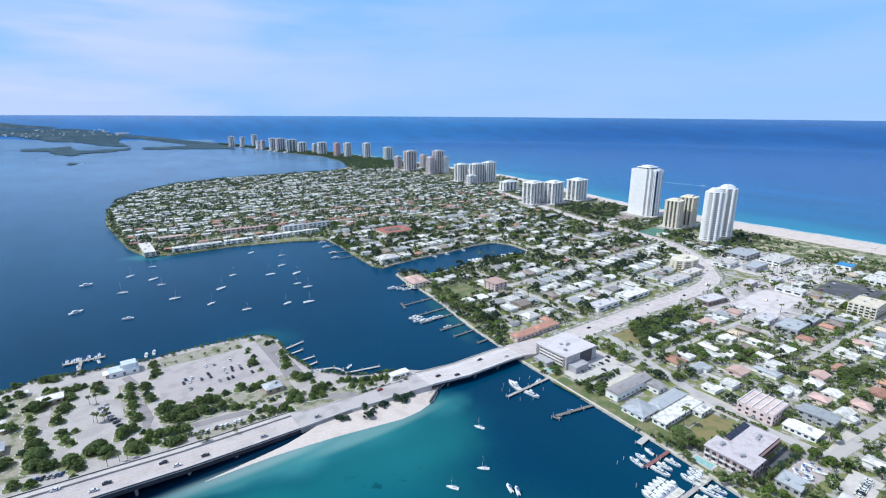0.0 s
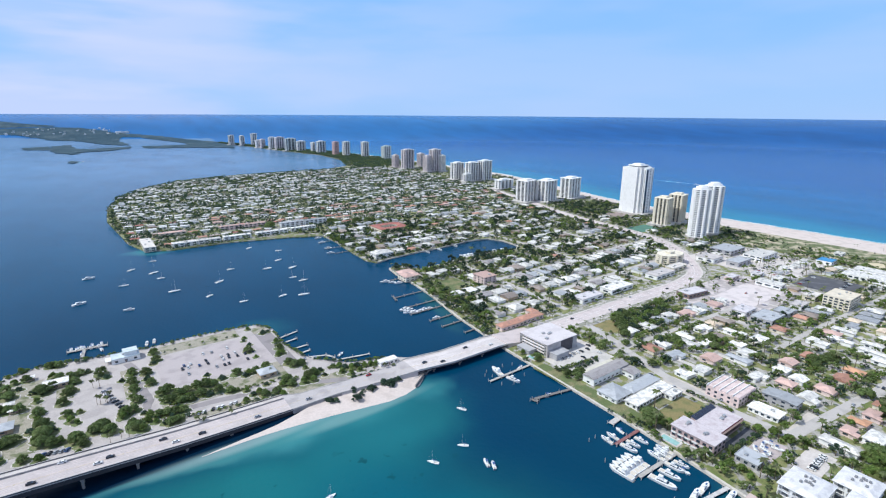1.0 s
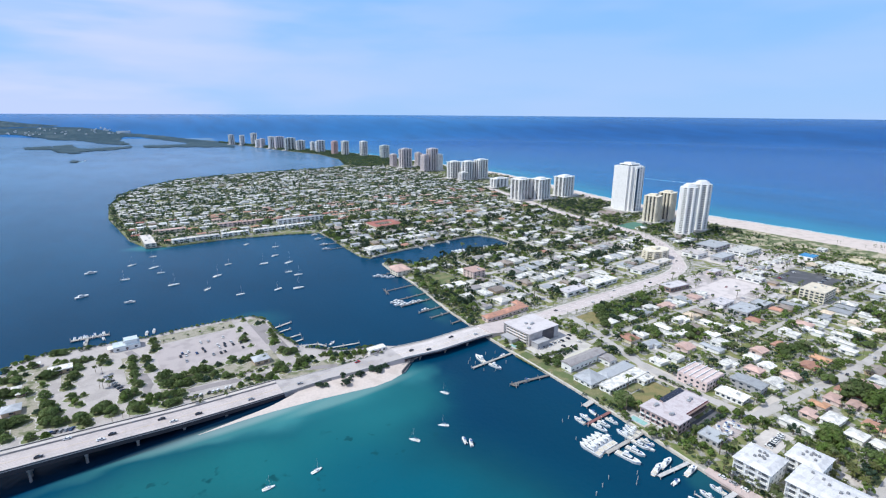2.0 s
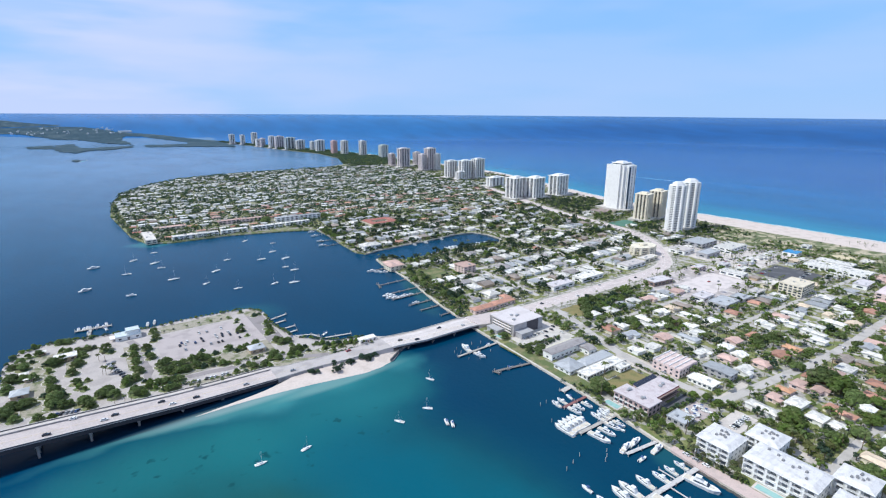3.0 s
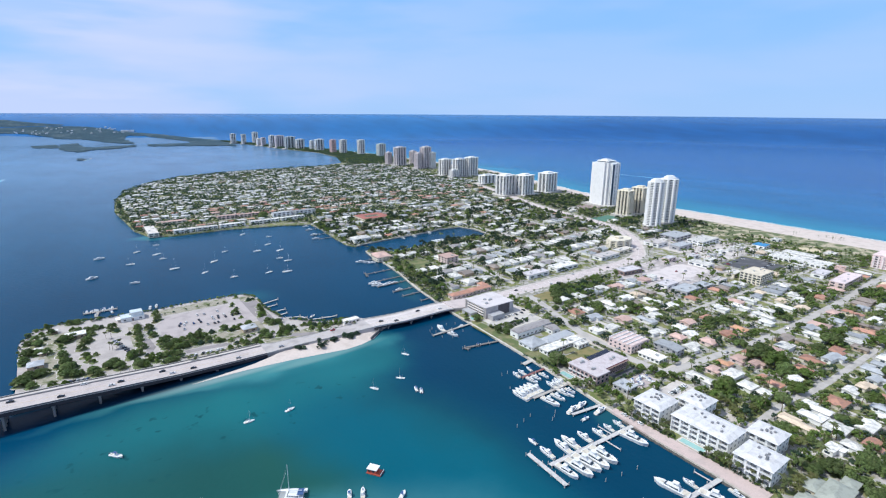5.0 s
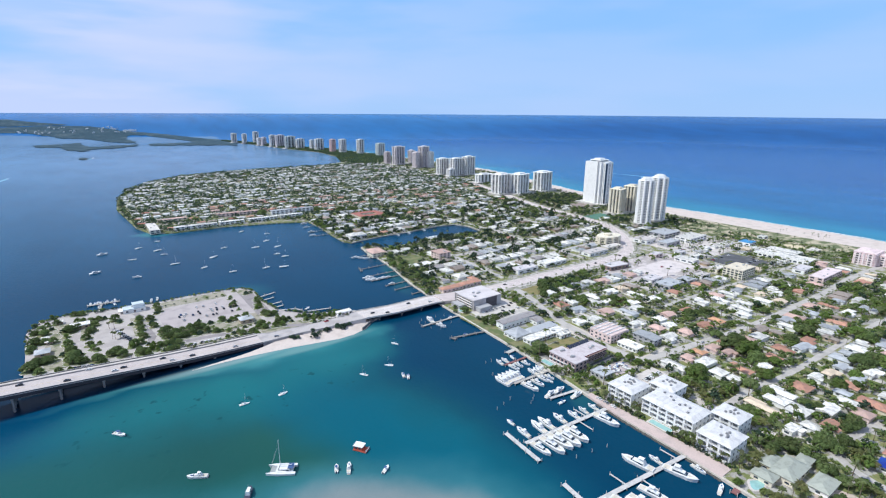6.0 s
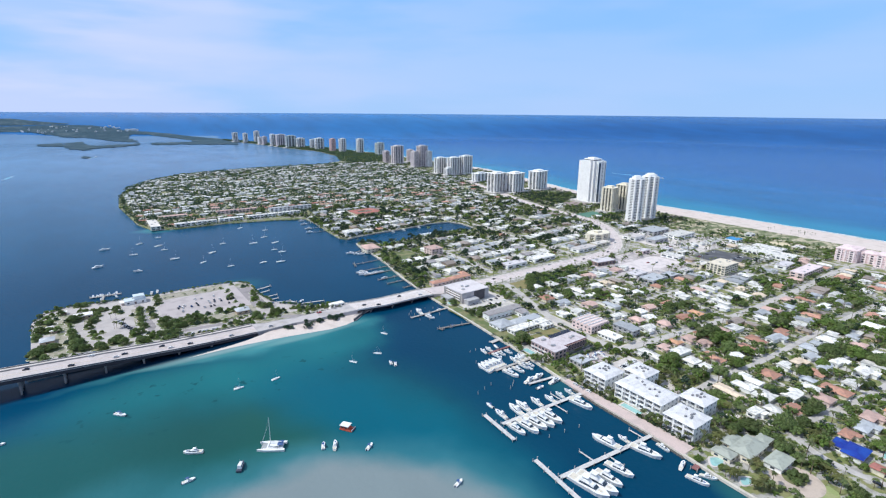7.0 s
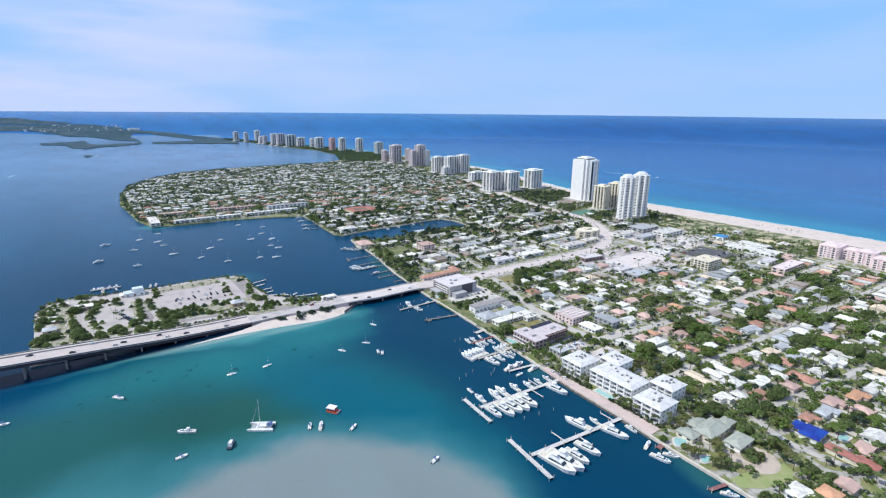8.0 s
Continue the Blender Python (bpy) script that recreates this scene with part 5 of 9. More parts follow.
def build_pink_hotel():
    root = thing("beach_hotel", "long pink beach hotel in stepped wings with white balconies", "hotel", "", 835, 30, GROUND_Z)
    pink, tile = mat("pale_pink_stucco", (0.78, 0.60, 0.60), 0.8, 0.05, 6, 0.5), mat("hotel_pink_roof", (0.76, 0.61, 0.60), 0.8, 0.08, 5, 0.6)
    trim = mat("blush_paint", (0.80, 0.69, 0.685), 0.7, 0.05, 5, 0.5)
    for k, (x, y, w, d, h) in enumerate(((2, 22, 36, 24, 17), (14, 2, 24, 19.5, 14), (4, -18, 26, 19.5, 17), (-8, -38, 28, 19.5, 14), (-16, -56, 30, 17.5, 12))):
        part("wing", Mesh().box(x, y, -0.3, x + w, y + d, h), pink, root)
        part("roof", Mesh().box(x - 0.5, y - 0.5, h, x + w + 0.5, y + d + 0.49, h + 0.5), tile, root)
        rf = Mesh()
        hip_roof(rf, x + w * 0.12, y + d * 0.15, x + w * 0.88, y + d * 0.85, h + 0.75, 2.4, over=0.4)
        part("ridge_roof", rf, tile, root, "pale pink hipped roof")
        for q in range(int(w / 4.8)):
            part("buttress", shared_box("buttress", 1.7, 1.5, h - 0.3, trim), None, root, at=(x + 2.4 + q * 4.8, y - 0.75, -0.3))
        for q in range(int(d / 4.8)):
            part("buttress", shared_box("buttress", 1.5, 1.7, h - 0.3, trim), None, root, at=(x - 0.75, y + 2.4 + q * 4.8, -0.3))
        for f in range(int(h / 3.2)):
            for side in "sw":
                z = f * 3.2 + 0.5
                if side == "s":
                    part("balcony", Mesh().box(x + 0.4, y - 1.1, z - 0.2, x + w - 0.4, y - 0.02, z + 0.75), trim, root)
                else:
                    part("balcony", Mesh().box(x - 1.1, y + 0.4, z - 0.2, x - 0.02, y + d - 0.4, z + 0.75), trim, root)
            window_row(root, "s", x, y, x + w, y + d, f * 3.2 + 1.0, 9, 5.6, 1.9)
            window_row(root, "w", x, y, x + w, y + d, f * 3.2 + 1.0, 9, 5.6, 1.9)
    take_rect(795, -30, 880, 76, 2)


build_pink_hotel()


def build_round_house():
    root = thing("round_apartments", "cream curved apartment block by the bend of the road", "apartment building", "", 645, 334, GROUND_Z)
    def ring(k):
        return [(21 * k * math.cos(t), 14 * k * math.sin(t)) for t in [2 * math.pi * q / 40 for q in range(40)]]
    part("core", Mesh().prism(ring(0.95), -0.3, 13), M_GLASS, root)
    for f in range(5):
        part("balcony", Mesh().prism(ring(1.0), f * 2.7, f * 2.7 + 1.5), WALL["cream"], root)
    for q in range(10):
        x, y = ring(0.985)[q * 4]
        part("pier", Mesh().box(x - 1.6, y - 1.6, -0.3, x + 1.6, y + 1.6, 13), WALL["cream"], root)
    part("roof", Mesh().prism(ring(1.03), 13, 13.8), WALL["cream"], root)
    part("stair_head", Mesh().box(-6, -4, 13.8, 4, 4, 16.5), WALL["cream"], root)
    take_rect(622, 318, 668, 350, 2)


build_round_house()
# school with a red roof, apartments on the residential point
pitched_house("school", "red-roofed low school round a court", "school", [(408, 712, 462, 724, 5), (408, 742, 462, 754, 5), (408, 724, 420, 742, 5), (450, 724, 462, 742, 5)], "R", "cream")
take_rect(406, 710, 464, 756, 3)
for i, (x0, y0, x1, y1) in enumerate(((68, 797, 83, 862), (105, 799, 138.5, 811), (139.5, 799, 173, 811), (177, 801, 219, 811), (228, 801, 279, 811), (285, 803, 329, 812), (98, 880, 138, 892), (190, 880, 228, 890), (229, 877, 266, 887), (280, 838, 322, 849), (323, 836, 364, 847))):
    block("shore_apartments", f"{'cream' if i in (0, 6) else 'pink' if i in (7, 8) else 'white'} {'three' if i > 8 else 'two'}-storey apartment row on the lagoon point", "apartment building", x0, y0, x1, y1, 9 if i > 8 else 6, 3 if i > 8 else 2, "cream" if i in (0, 6) else "pink" if i in (7, 8) else "white", ROOF["G"] if i > 8 else ROOF["P"] if i in (6, 7, 8) else ROOF["W"] if i else mat("pale_sand_roof", (0.66, 0.61, 0.56), 0.85, 0.08, 5, 0.6), bay=7, win=(4.4, 1.6), seed=20 + i, group="shore apartments")

# park buildings
M_BOATROOF = mat("pale_blue_grey_roof", (0.56, 0.62, 0.65), 0.7, 0.08, 4, 0.5)
hut = block("boathouse", "white boathouse with stepped pale blue-grey roofs at the park shore", "boathouse", 2, 432, 22, 444, 3.6, 1, "white", M_BOATROOF, z=1.4, bay=5, units=1, seed=31)
part("upper_storey", Mesh().box(-1, -3, 3.95, 8.5, 5, 7.0), WALL["white"], hut)
part("upper_roof", Mesh().box(-1.5, -3.5, 7.0, 9, 5.5, 7.35), M_BOATROOF, hut)
part("porch_roof", Mesh().box(-14, -4, 2.6, -10.1, 4, 2.85).box(-13.8, -3.8, -0.3, -13.5, -3.5, 2.6).box(-13.8, 3.5, -0.3, -13.5, 3.8, 2.6), WALL["white"], hut)
block("park_pavilion", "white-roofed picnic pavilion among park trees", "pavilion", -41, 414, -27, 422, 3.4, 1, "tan", ROOF["W"], z=1.4, units=0, over=1.0)
pitched_house("park_shelter", "small grey-roofed park shelter under trees", "shelter", [(-66, 364, -56, 374, 3)], "G", "tan")
pitched_house("park_shelter", "grey-roofed restroom building beside the car park", "shelter", [(92, 340, 104, 350, 3.4)], "G", "tan")
block("bridge_shed", "low white shed at the bridge approach", "shed", 176, 304, 192, 311, 3, 1, "white", ROOF["W"], z=1.4, units=0)
for x, y in ((-57, 392), (-60, 402), (-50, 440), (-70, 385)):
    pitched_house("picnic_shelter", "tiny white-roofed picnic shelter", "shelter", [(x - 2.5, y - 2, x + 2.5, y + 2, 2.4)], "W", "tan", group="picnic shelters")


# ---- towers ----
def tower(x, y, w, d, h, floors, wall, style, label, turn=0.0, crown=0.0, group="shore towers"):
    """A slab tower: bays of dark glass between pale piers, storey bands and a crown."""
    root = thing("apartment_tower", label, "tower", group, x, y, GROUND_Z, turn)
    m = WALL[wall] if isinstance(wall, str) else wall
    part("core", Mesh().box(-w / 2 + 2.2, -d / 2 + 2.2, -0.3, w / 2 - 2.2, d / 2 - 2.2, h - 0.3), M_GLASS, root, "dark glazed recesses")
    floors = floors if y < 1000 else int(floors * (0.6 if y < 1700 else 0.42))
    fh = h / floors
    # storey slabs with balcony fronts
    key = ("storey", round(w, 1), round(d, 1), style, m.name)
    if key not in _shared:
        t = 0.22 if style == "open" else 0.15
        _shared[key] = Mesh().box(-w / 2 + 1.3, -d / 2 + 1.3, 0, w / 2 - 1.3, d / 2 - 1.3, fh * t).data("storey_band", m)
    for f in range(floors if y < 1700 else 0):
        part("storey_band", _shared[key], None, root, at=(0, 0, f * fh))
    if y >= 1700:
        bands = Mesh()
        for f in range(floors):
            bands.box(-w / 2 + 1.3, -d / 2 + 1.3, f * fh, w / 2 - 1.3, d / 2 - 1.3, f * fh + fh * 0.2)
        tagged(part("storey_banding", bands, m, root), "pale storey bands of a far tower", kind="stuff")
    far_piers = Mesh()
    # piers
    nb = {"solid": 5, "open": 4 if y < 1700 else 3, "mid": 4}[style]
    pier_w = {"solid": 0.80, "open": 0.34, "mid": 0.46}[style]
    for axis, length, other in (("x", w, d), ("y", d, w)):
        k = max(2, int(round(length / (w / nb))))
        for q in range(k):
            c = -length / 2 + (q + 0.5) * length / k
            pw = length / k * pier_w / 2
            for s in (-1, 1):
                o = s * (other / 2 + 0.15)
                box = (c - pw, min(o, o - s * 2.6), -0.3, c + pw, max(o, o - s * 2.6), h) if axis == "x" else (min(o, o - s * 2.6), c - pw, -0.3, max(o, o - s * 2.6), c + pw, h)
                if y < 1700:
                    part("pier", Mesh().box(*box), m, root)
                else:
                    far_piers.box(*box)
    if far_piers.v:
        tagged(part("facade_framing", far_piers, m, root), "pale facade piers of a far tower", kind="stuff")
    part("roof", Mesh().box(-w / 2 - 0.3, -d / 2 - 0.3, h, w / 2 + 0.3, d / 2 + 0.3, h + 1.0), m, root)
    part("plant_room", Mesh().box(-w * 0.24, -d * 0.24, h + 1.0, w * 0.24, d * 0.24, h + 1.0 + max(3.0, crown)), m, root)
    if crown > 4:
        part("crown_glass", Mesh().box(-w * 0.3, -d * 0.3, h + 1.0, w * 0.3, d * 0.3, h + 2.6), M_GLASS, root)
        part("crown_roof", Mesh().box(-w * 0.33, -d * 0.33, h + 2.61, w * 0.33, d * 0.33, h + 3.6), m, root)
    part("podium", Mesh().box(-w * 0.75, -d * 0.75, -0.3, w * 0.75, d * 0.75, 3.6), M_CONC, root)
    take_rect(x - w * 0.8, y - d * 0.8, x + w * 0.8, y + d * 0.8, 2)
    return root


def round_tower(x, y, r, h, floors, label, lobes=0.10):
    root = thing("apartment_tower", label, "tower", "shore towers", x, y, GROUND_Z)
    n = 32
    def ring(s):
        return [(r * s * math.cos(2 * math.pi * k / n) * (1 + lobes * math.cos(8 * math.pi * k / n)), r * s * math.sin(2 * math.pi * k / n) * (1 + lobes * math.cos(8 * math.pi * k / n))) for k in range(n)]
    part("core", Mesh().prism(ring(0.93), -0.3, h), M_GLASS, root, "dark glazed recesses")
    fh = h / floors
    band = Mesh().prism(ring(1.0), 0, fh * 0.50).data("balcony_band", WALL["white"])
    for f in range(floors):
        part("balcony_band", band, None, root, at=(0, 0, f * fh))
    for k in range(8):
        a = 2 * math.pi * (k + 0.5) / 8
        c, s = math.cos(a) * r * 0.97, math.sin(a) * r * 0.97
        part("pier", Mesh().tube((c, s, -0.3), (c, s, h + 0.5), r * 0.17, sides=8), WALL["white"], root)
    part("roof", Mesh().prism(ring(1.03), h, h + 1.0), WALL["white"], root)
    part("crown", Mesh().prism(ring(0.74), h + 1.0, h + 4.2), WALL["white"], root)
    part("crown_roof", Mesh().prism(ring(0.5), h + 4.2, h + 6.4), WALL["white"], root)
    part("podium", Mesh().prism(ring(1.3), -0.3, 3.4), M_CONC, root)
    take_rect(x - r * 1.4, y - r * 1.4, x + r * 1.4, y + r * 1.4, 2)


CREAM = mat("cream_tower", (0.76, 0.69, 0.56), 0.8, 0.05, 8, 0.8)
PALE = mat("pale_tower", (0.80, 0.78, 0.76), 0.8, 0.05, 8, 0.8)
WARMGREY = mat("brown_grey_tower", (0.68, 0.61, 0.615), 0.8, 0.06, 8, 0.8)
GREENGREY = mat("green_grey_tower", (0.62, 0.65, 0.63), 0.8, 0.06, 8, 0.8)
SALMON = mat("salmon_tower", (0.70, 0.50, 0.47), 0.8, 0.06, 8, 0.8)



def build_tall_tower(x, y, turn):
    """Plain white walls with a few dark slots, in a stepped plan."""
    root = thing("apartment_tower", "tall plain white apartment tower by the beach", "tower", "shore towers", x, y, GROUND_Z, turn)
    h = 94
    for a, b, c, d, hh in ((-27, -13, 27, 13, h - 1.5), (-13, -22, 13, 22, h), (-19.5, -18, 19.5, 18, h - 0.8)):
        part("wall", Mesh().box(a, b, -0.3, c, d, hh), WALL["white"], root)
        part("roof", Mesh().box(a - 0.3, b - 0.3, hh, c + 0.3, d + 0.3, hh + 0.3), WALL["white"], root)
    for sgn in (-1, 1):
        # the broad sides: one slim slot near each end; the narrow sides: a deep dark slot and a ladder of windows
        part("window_slot", Mesh().box(-25.2, sgn * 13 - 0.12, 4, -24.0, sgn * 13 + 0.12, h - 4), M_CONDOGLASS, root)
        part("window_slot", Mesh().box(sgn * 27 - 0.12, 5.5, 4, sgn * 27 + 0.12, 11.5, h - 4), M_GLASS, root)
        part("window_slot", Mesh().box(sgn * 27 - 0.12, -11.5, 4, sgn * 27 + 0.12, -9.5, h - 4), M_CONDOGLASS, root)
        part("window_slot", Mesh().box(sgn * 19.5 - 0.12, -17, 4, sgn * 19.5 + 0.12, -14.8, h - 4), M_CONDOGLASS, root)
        for f in range(30 if sgn < 0 else 0):
            part("balcony", shared_box("balcony", 0.5, 5.0, 0.5, WALL["white"]), None, root, at=(sgn * 27.2, -1.5, 4 + f * 3))
            part("window", shared_box("window", 0.2, 4.6, 1.3, M_CONDOGLASS), None, root, at=(sgn * 27.0, -1.5, 5 + f * 3))
    part("crown_glass", Mesh().box(-13, -12, h + 0.3, 13, 12, h + 2.4), M_GLASS, root)
    part("crown_roof", Mesh().box(-14.5, -13.5, h + 2.4, 14.5, 13.5, h + 4.0), WALL["white"], root)
    part("plant_room", Mesh().box(-8, -8, h + 4.0, 8, 8, h + 6.5), WALL["white"], root)
    part("podium", Mesh().box(-36, -28, -0.3, 36, 28, 3.8), M_CONC, root)
    take_rect(x - 36, y - 36, x + 36, y + 36)


build_tall_tower(926, 578, 90)
tower(862, 478, 26, 26, 50, 18, CREAM, "mid", "yellow-cream apartment tower with balcony stacks", 12)
tower(903, 474, 27, 26, 53, 19, CREAM, "mid", "yellow-cream apartment tower nearer the beach", 12)
round_tower(818, 389, 12.8, 80, 27, "white lobed round apartment tower with ringed balconies")
round_tower(868, 394, 14, 81, 27, "white lobed round apartment tower behind its twin")
tower(838, 800, 44, 32, 48, 16, PALE, "open", "white apartment tower with deep dark balcony recesses", 8)
tower(878, 776, 42, 32, 48, 16, "white", "open", "white apartment tower with a stepped front", 8)
tower(960, 776, 46, 32, 48, 16, "white", "open", "white apartment tower beside the sand", 8)
tower(930, 975, 52, 22, 24, 8, "white", "mid", "low white apartment slab with a wide base", 0)
TOWERS = [(940, 1192, 40, 24, 50, 17, PALE, "open"), (932, 1135, 28, 18, 23, 8, PALE, "mid"), (962, 1150, 40, 24, 53, 18, PALE, "open"), (1004, 1140, 40, 26, 57, 19, PALE, "open"),
         (959, 1582, 22, 20, 44, 15, WARMGREY, "open"), (978, 1530, 46, 26, 66, 22, WARMGREY, "open"), (1049, 1552, 22, 22, 48, 16, WARMGREY, "open"), (972, 1398, 22, 22, 54, 18, WARMGREY, "mid"), (1008, 1404, 36, 26, 73, 24, WARMGREY, "open"), (1026, 1390, 20, 22, 54, 18, PALE, "mid")]
FAR_TOWERS = [(1098, 1890, 38, 24, 54, 18, GREENGREY, "mid"), (1062, 2012, 31, 24, 66, 22, PALE, "open"), (1019, 2110, 31, 24, 63, 21, PALE, "open"), (992, 2163, 25, 22, 61, 20, SALMON, "mid"), (990, 2322, 44, 24, 56, 19, PALE, "open"), (985, 2408, 18, 20, 46, 15, PALE, "open")]
FARTHEST_TOWERS = [(950, 2476, 43, 22, 50, 17, PALE, "open"), (920, 2540, 54, 22, 61, 20, GREENGREY, "open"), (901, 2645, 47, 22, 63, 21, WARMGREY, "mid"), (880, 2706, 31, 22, 61, 20, PALE, "open"), (866, 2818, 24, 20, 45, 15, WARMGREY, "mid"), (850, 2850, 22, 20, 40, 13, PALE, "mid"), (884, 3030, 31, 22, 67, 22, PALE, "open"), (826, 3062, 25, 20, 54, 18, PALE, "open"), (788, 3146, 30, 20, 55, 18, PALE, "open"), (905, 2990, 40, 20, 20, 7, PALE, "open")]
for x, y, w, d, h, f, wall, st in TOWERS + FAR_TOWERS + FARTHEST_TOWERS:
    shade = {"pale_tower": "pale", "brown_grey_tower": "brown-grey", "green_grey_tower": "green-grey", "salmon_tower": "salmon pink"}[(WALL[wall] if isinstance(wall, str) else wall).name]
    tower(x, y, w, d, h, f, wall, st, f"{shade} {'slim' if w < 26 else 'broad' if w > 40 else 'mid-width'} {'tall' if h > 58 else 'lower'} shoreline apartment tower", 6)


# ---- boats ----
M_HULL = mat("white_gelcoat", (0.77, 0.765, 0.755), 0.25, 0.04, 3, 0.5, spec=0.5, second=(0.68, 0.675, 0.665))
M_TEAK = mat("boat_deck", (0.62, 0.56, 0.47), 0.7, 0.08, 2, 0.2)
M_CANVAS = mat("blue_canvas", (0.05, 0.10, 0.24), 0.8, 0.1, 1, 0.2)
M_RED = mat("red_paint", (0.40, 0.08, 0.05), 0.6, 0.1, 1, 0.2)
M_DARKHULL = mat("dark_hull", (0.05, 0.06, 0.09), 0.35, 0.1, 1, 0.2)


def hull_mesh(L, B, H, sheer=0.35, full=0.75):
    """A hull lofted from stern to bow; it sits a little under water."""
    rings = []
    for k in range(9):
        s = k / 8
        x = -L / 2 + L * s
        w = B / 2 * (0.88 + 0.12 * math.sin(math.pi * min(1, s * 1.3)) if s < full else max(0.02, 1 - ((s - full) / (1 - full)) ** 1.8))
        top = H * (1 + sheer * s * s)
        rings.append([(x, -w * 0.15, -0.5), (x, -w * 0.78, -0.1), (x + 0.04 * L * s, -w, top), (x + 0.04 * L * s, w, top), (x, w * 0.78, -0.1), (x, w * 0.15, -0.5)])
    return Mesh().loft(rings)


def cabin_mesh(x0, x1, w0, w1, z0, z1, rake=0.6, back=0.2):
    """A raked deckhouse, narrower above and in front."""
    return Mesh().loft([[(x0, -w0, z0), (x1, -w1, z0), (x1, w1, z0), (x0, w0, z0)], [(x0 + back, -w0 * 0.88, z1), (x1 - rake, -w1 * 0.8, z1), (x1 - rake, w1 * 0.8, z1), (x0 + back, w0 * 0.88, z1)]])


def build_yacht(L, label, simple=False):
    B, H = L * 0.27, L * 0.085 + 0.35
    root = thing("motor_yacht", label, "motor yacht", "moored yachts")
    h = part("hull", hull_mesh(L, B, H), M_HULL, root)
    if simple:
        part("superstructure", cabin_mesh(-L * 0.25, L * 0.24, B * 0.40, B * 0.30, H, H + L * 0.09, L * 0.1), M_HULL, root)
        part("window_band", cabin_mesh(-L * 0.19, L * 0.225, B * 0.405, B * 0.29, H + L * 0.03, H + L * 0.07, L * 0.055), M_GLASS, root)
        part("flybridge", cabin_mesh(-L * 0.2, L * 0.06, B * 0.34, B * 0.26, H + L * 0.09, H + L * 0.13, L * 0.03), M_HULL, root)
        return root
    part("deck", Mesh().box(-L * 0.47, -B * 0.4, H - 0.1, -L * 0.22, B * 0.4, H + 0.03), M_TEAK, root, "teak cockpit sole")
    part("superstructure", cabin_mesh(-L * 0.22, L * 0.24, B * 0.40, B * 0.30, H, H + L * 0.085, L * 0.1), M_HULL, root)
    part("window_band", cabin_mesh(-L * 0.19, L * 0.225, B * 0.405, B * 0.29, H + L * 0.03, H + L * 0.07, L * 0.055), M_GLASS, root, "dark wraparound saloon windows")
    part("flybridge", cabin_mesh(-L * 0.2, L * 0.06, B * 0.34, B * 0.26, H + L * 0.085, H + L * 0.125, L * 0.03), M_HULL, root)
    part("hardtop", Mesh().box(-L * 0.17, -B * 0.28, H + L * 0.185, L * 0.0, B * 0.28, H + L * 0.195), M_HULL, root)
    arch = []
    for x, y, z, oy, oz in ((-0.15, -0.24, 0.12, -0.07, 0), (-0.12, -0.24, 0.186, -0.06, 0.06), (-0.12, 0.24, 0.186, 0.06, 0.06), (-0.15, 0.24, 0.12, 0.07, 0)):
        x, y, z = x * L, y * B, H + z * L
        arch.append([(x - 0.08, y + oy, z + oz), (x + 0.08, y + oy, z + oz), (x + 0.08, y - oy, z - oz), (x - 0.08, y - oy, z - oz)])
    part("hardtop_arch", Mesh().loft(arch), M_HULL, root)
    part("foredeck_pad", Mesh().box(L * 0.25, -B * 0.12, H * 1.2, L * 0.36, B * 0.12, H * 1.2 + 0.25), M_CANVAS if L < 14 else M_TEAK, root)
    part("swim_platform", Mesh().box(-L * 0.54, -B * 0.36, 0.15, -L * 0.495, B * 0.36, 0.35), M_TEAK, root)
    return root


def build_runabout(L, label):
    B, H = L * 0.32, L * 0.08 + 0.25
    root = thing("motorboat", label, "motorboat", "small motorboats")
    part("hull", hull_mesh(L, B, H), M_HULL, root)
    part("cockpit", Mesh().box(-L * 0.42, -B * 0.34, H - 0.08, L * 0.12, B * 0.34, H + 0.02), M_TEAK, root, "pale cockpit sole")
    part("console", cabin_mesh(-L * 0.06, L * 0.12, B * 0.18, B * 0.15, H, H + 0.9, 0.3), M_HULL, root)
    part("canopy", Mesh().box(-L * 0.2, -B * 0.32, H + 1.75, L * 0.08, B * 0.32, H + 1.85), M_CANVAS, root, "blue canvas canopy")
    part("canopy_frame", Mesh().tube((-L * 0.18, -B * 0.28, H), (-L * 0.18, -B * 0.28, H + 1.76), 0.04, sides=4).tube((L * 0.06, B * 0.28, H), (L * 0.06, B * 0.28, H + 1.76), 0.04, sides=4), M_METAL, root)
    part("outboard", Mesh().box(-L * 0.55, -0.25, 0.1, -L * 0.49, 0.25, H + 0.6), M_DARKHULL, root)
    return root


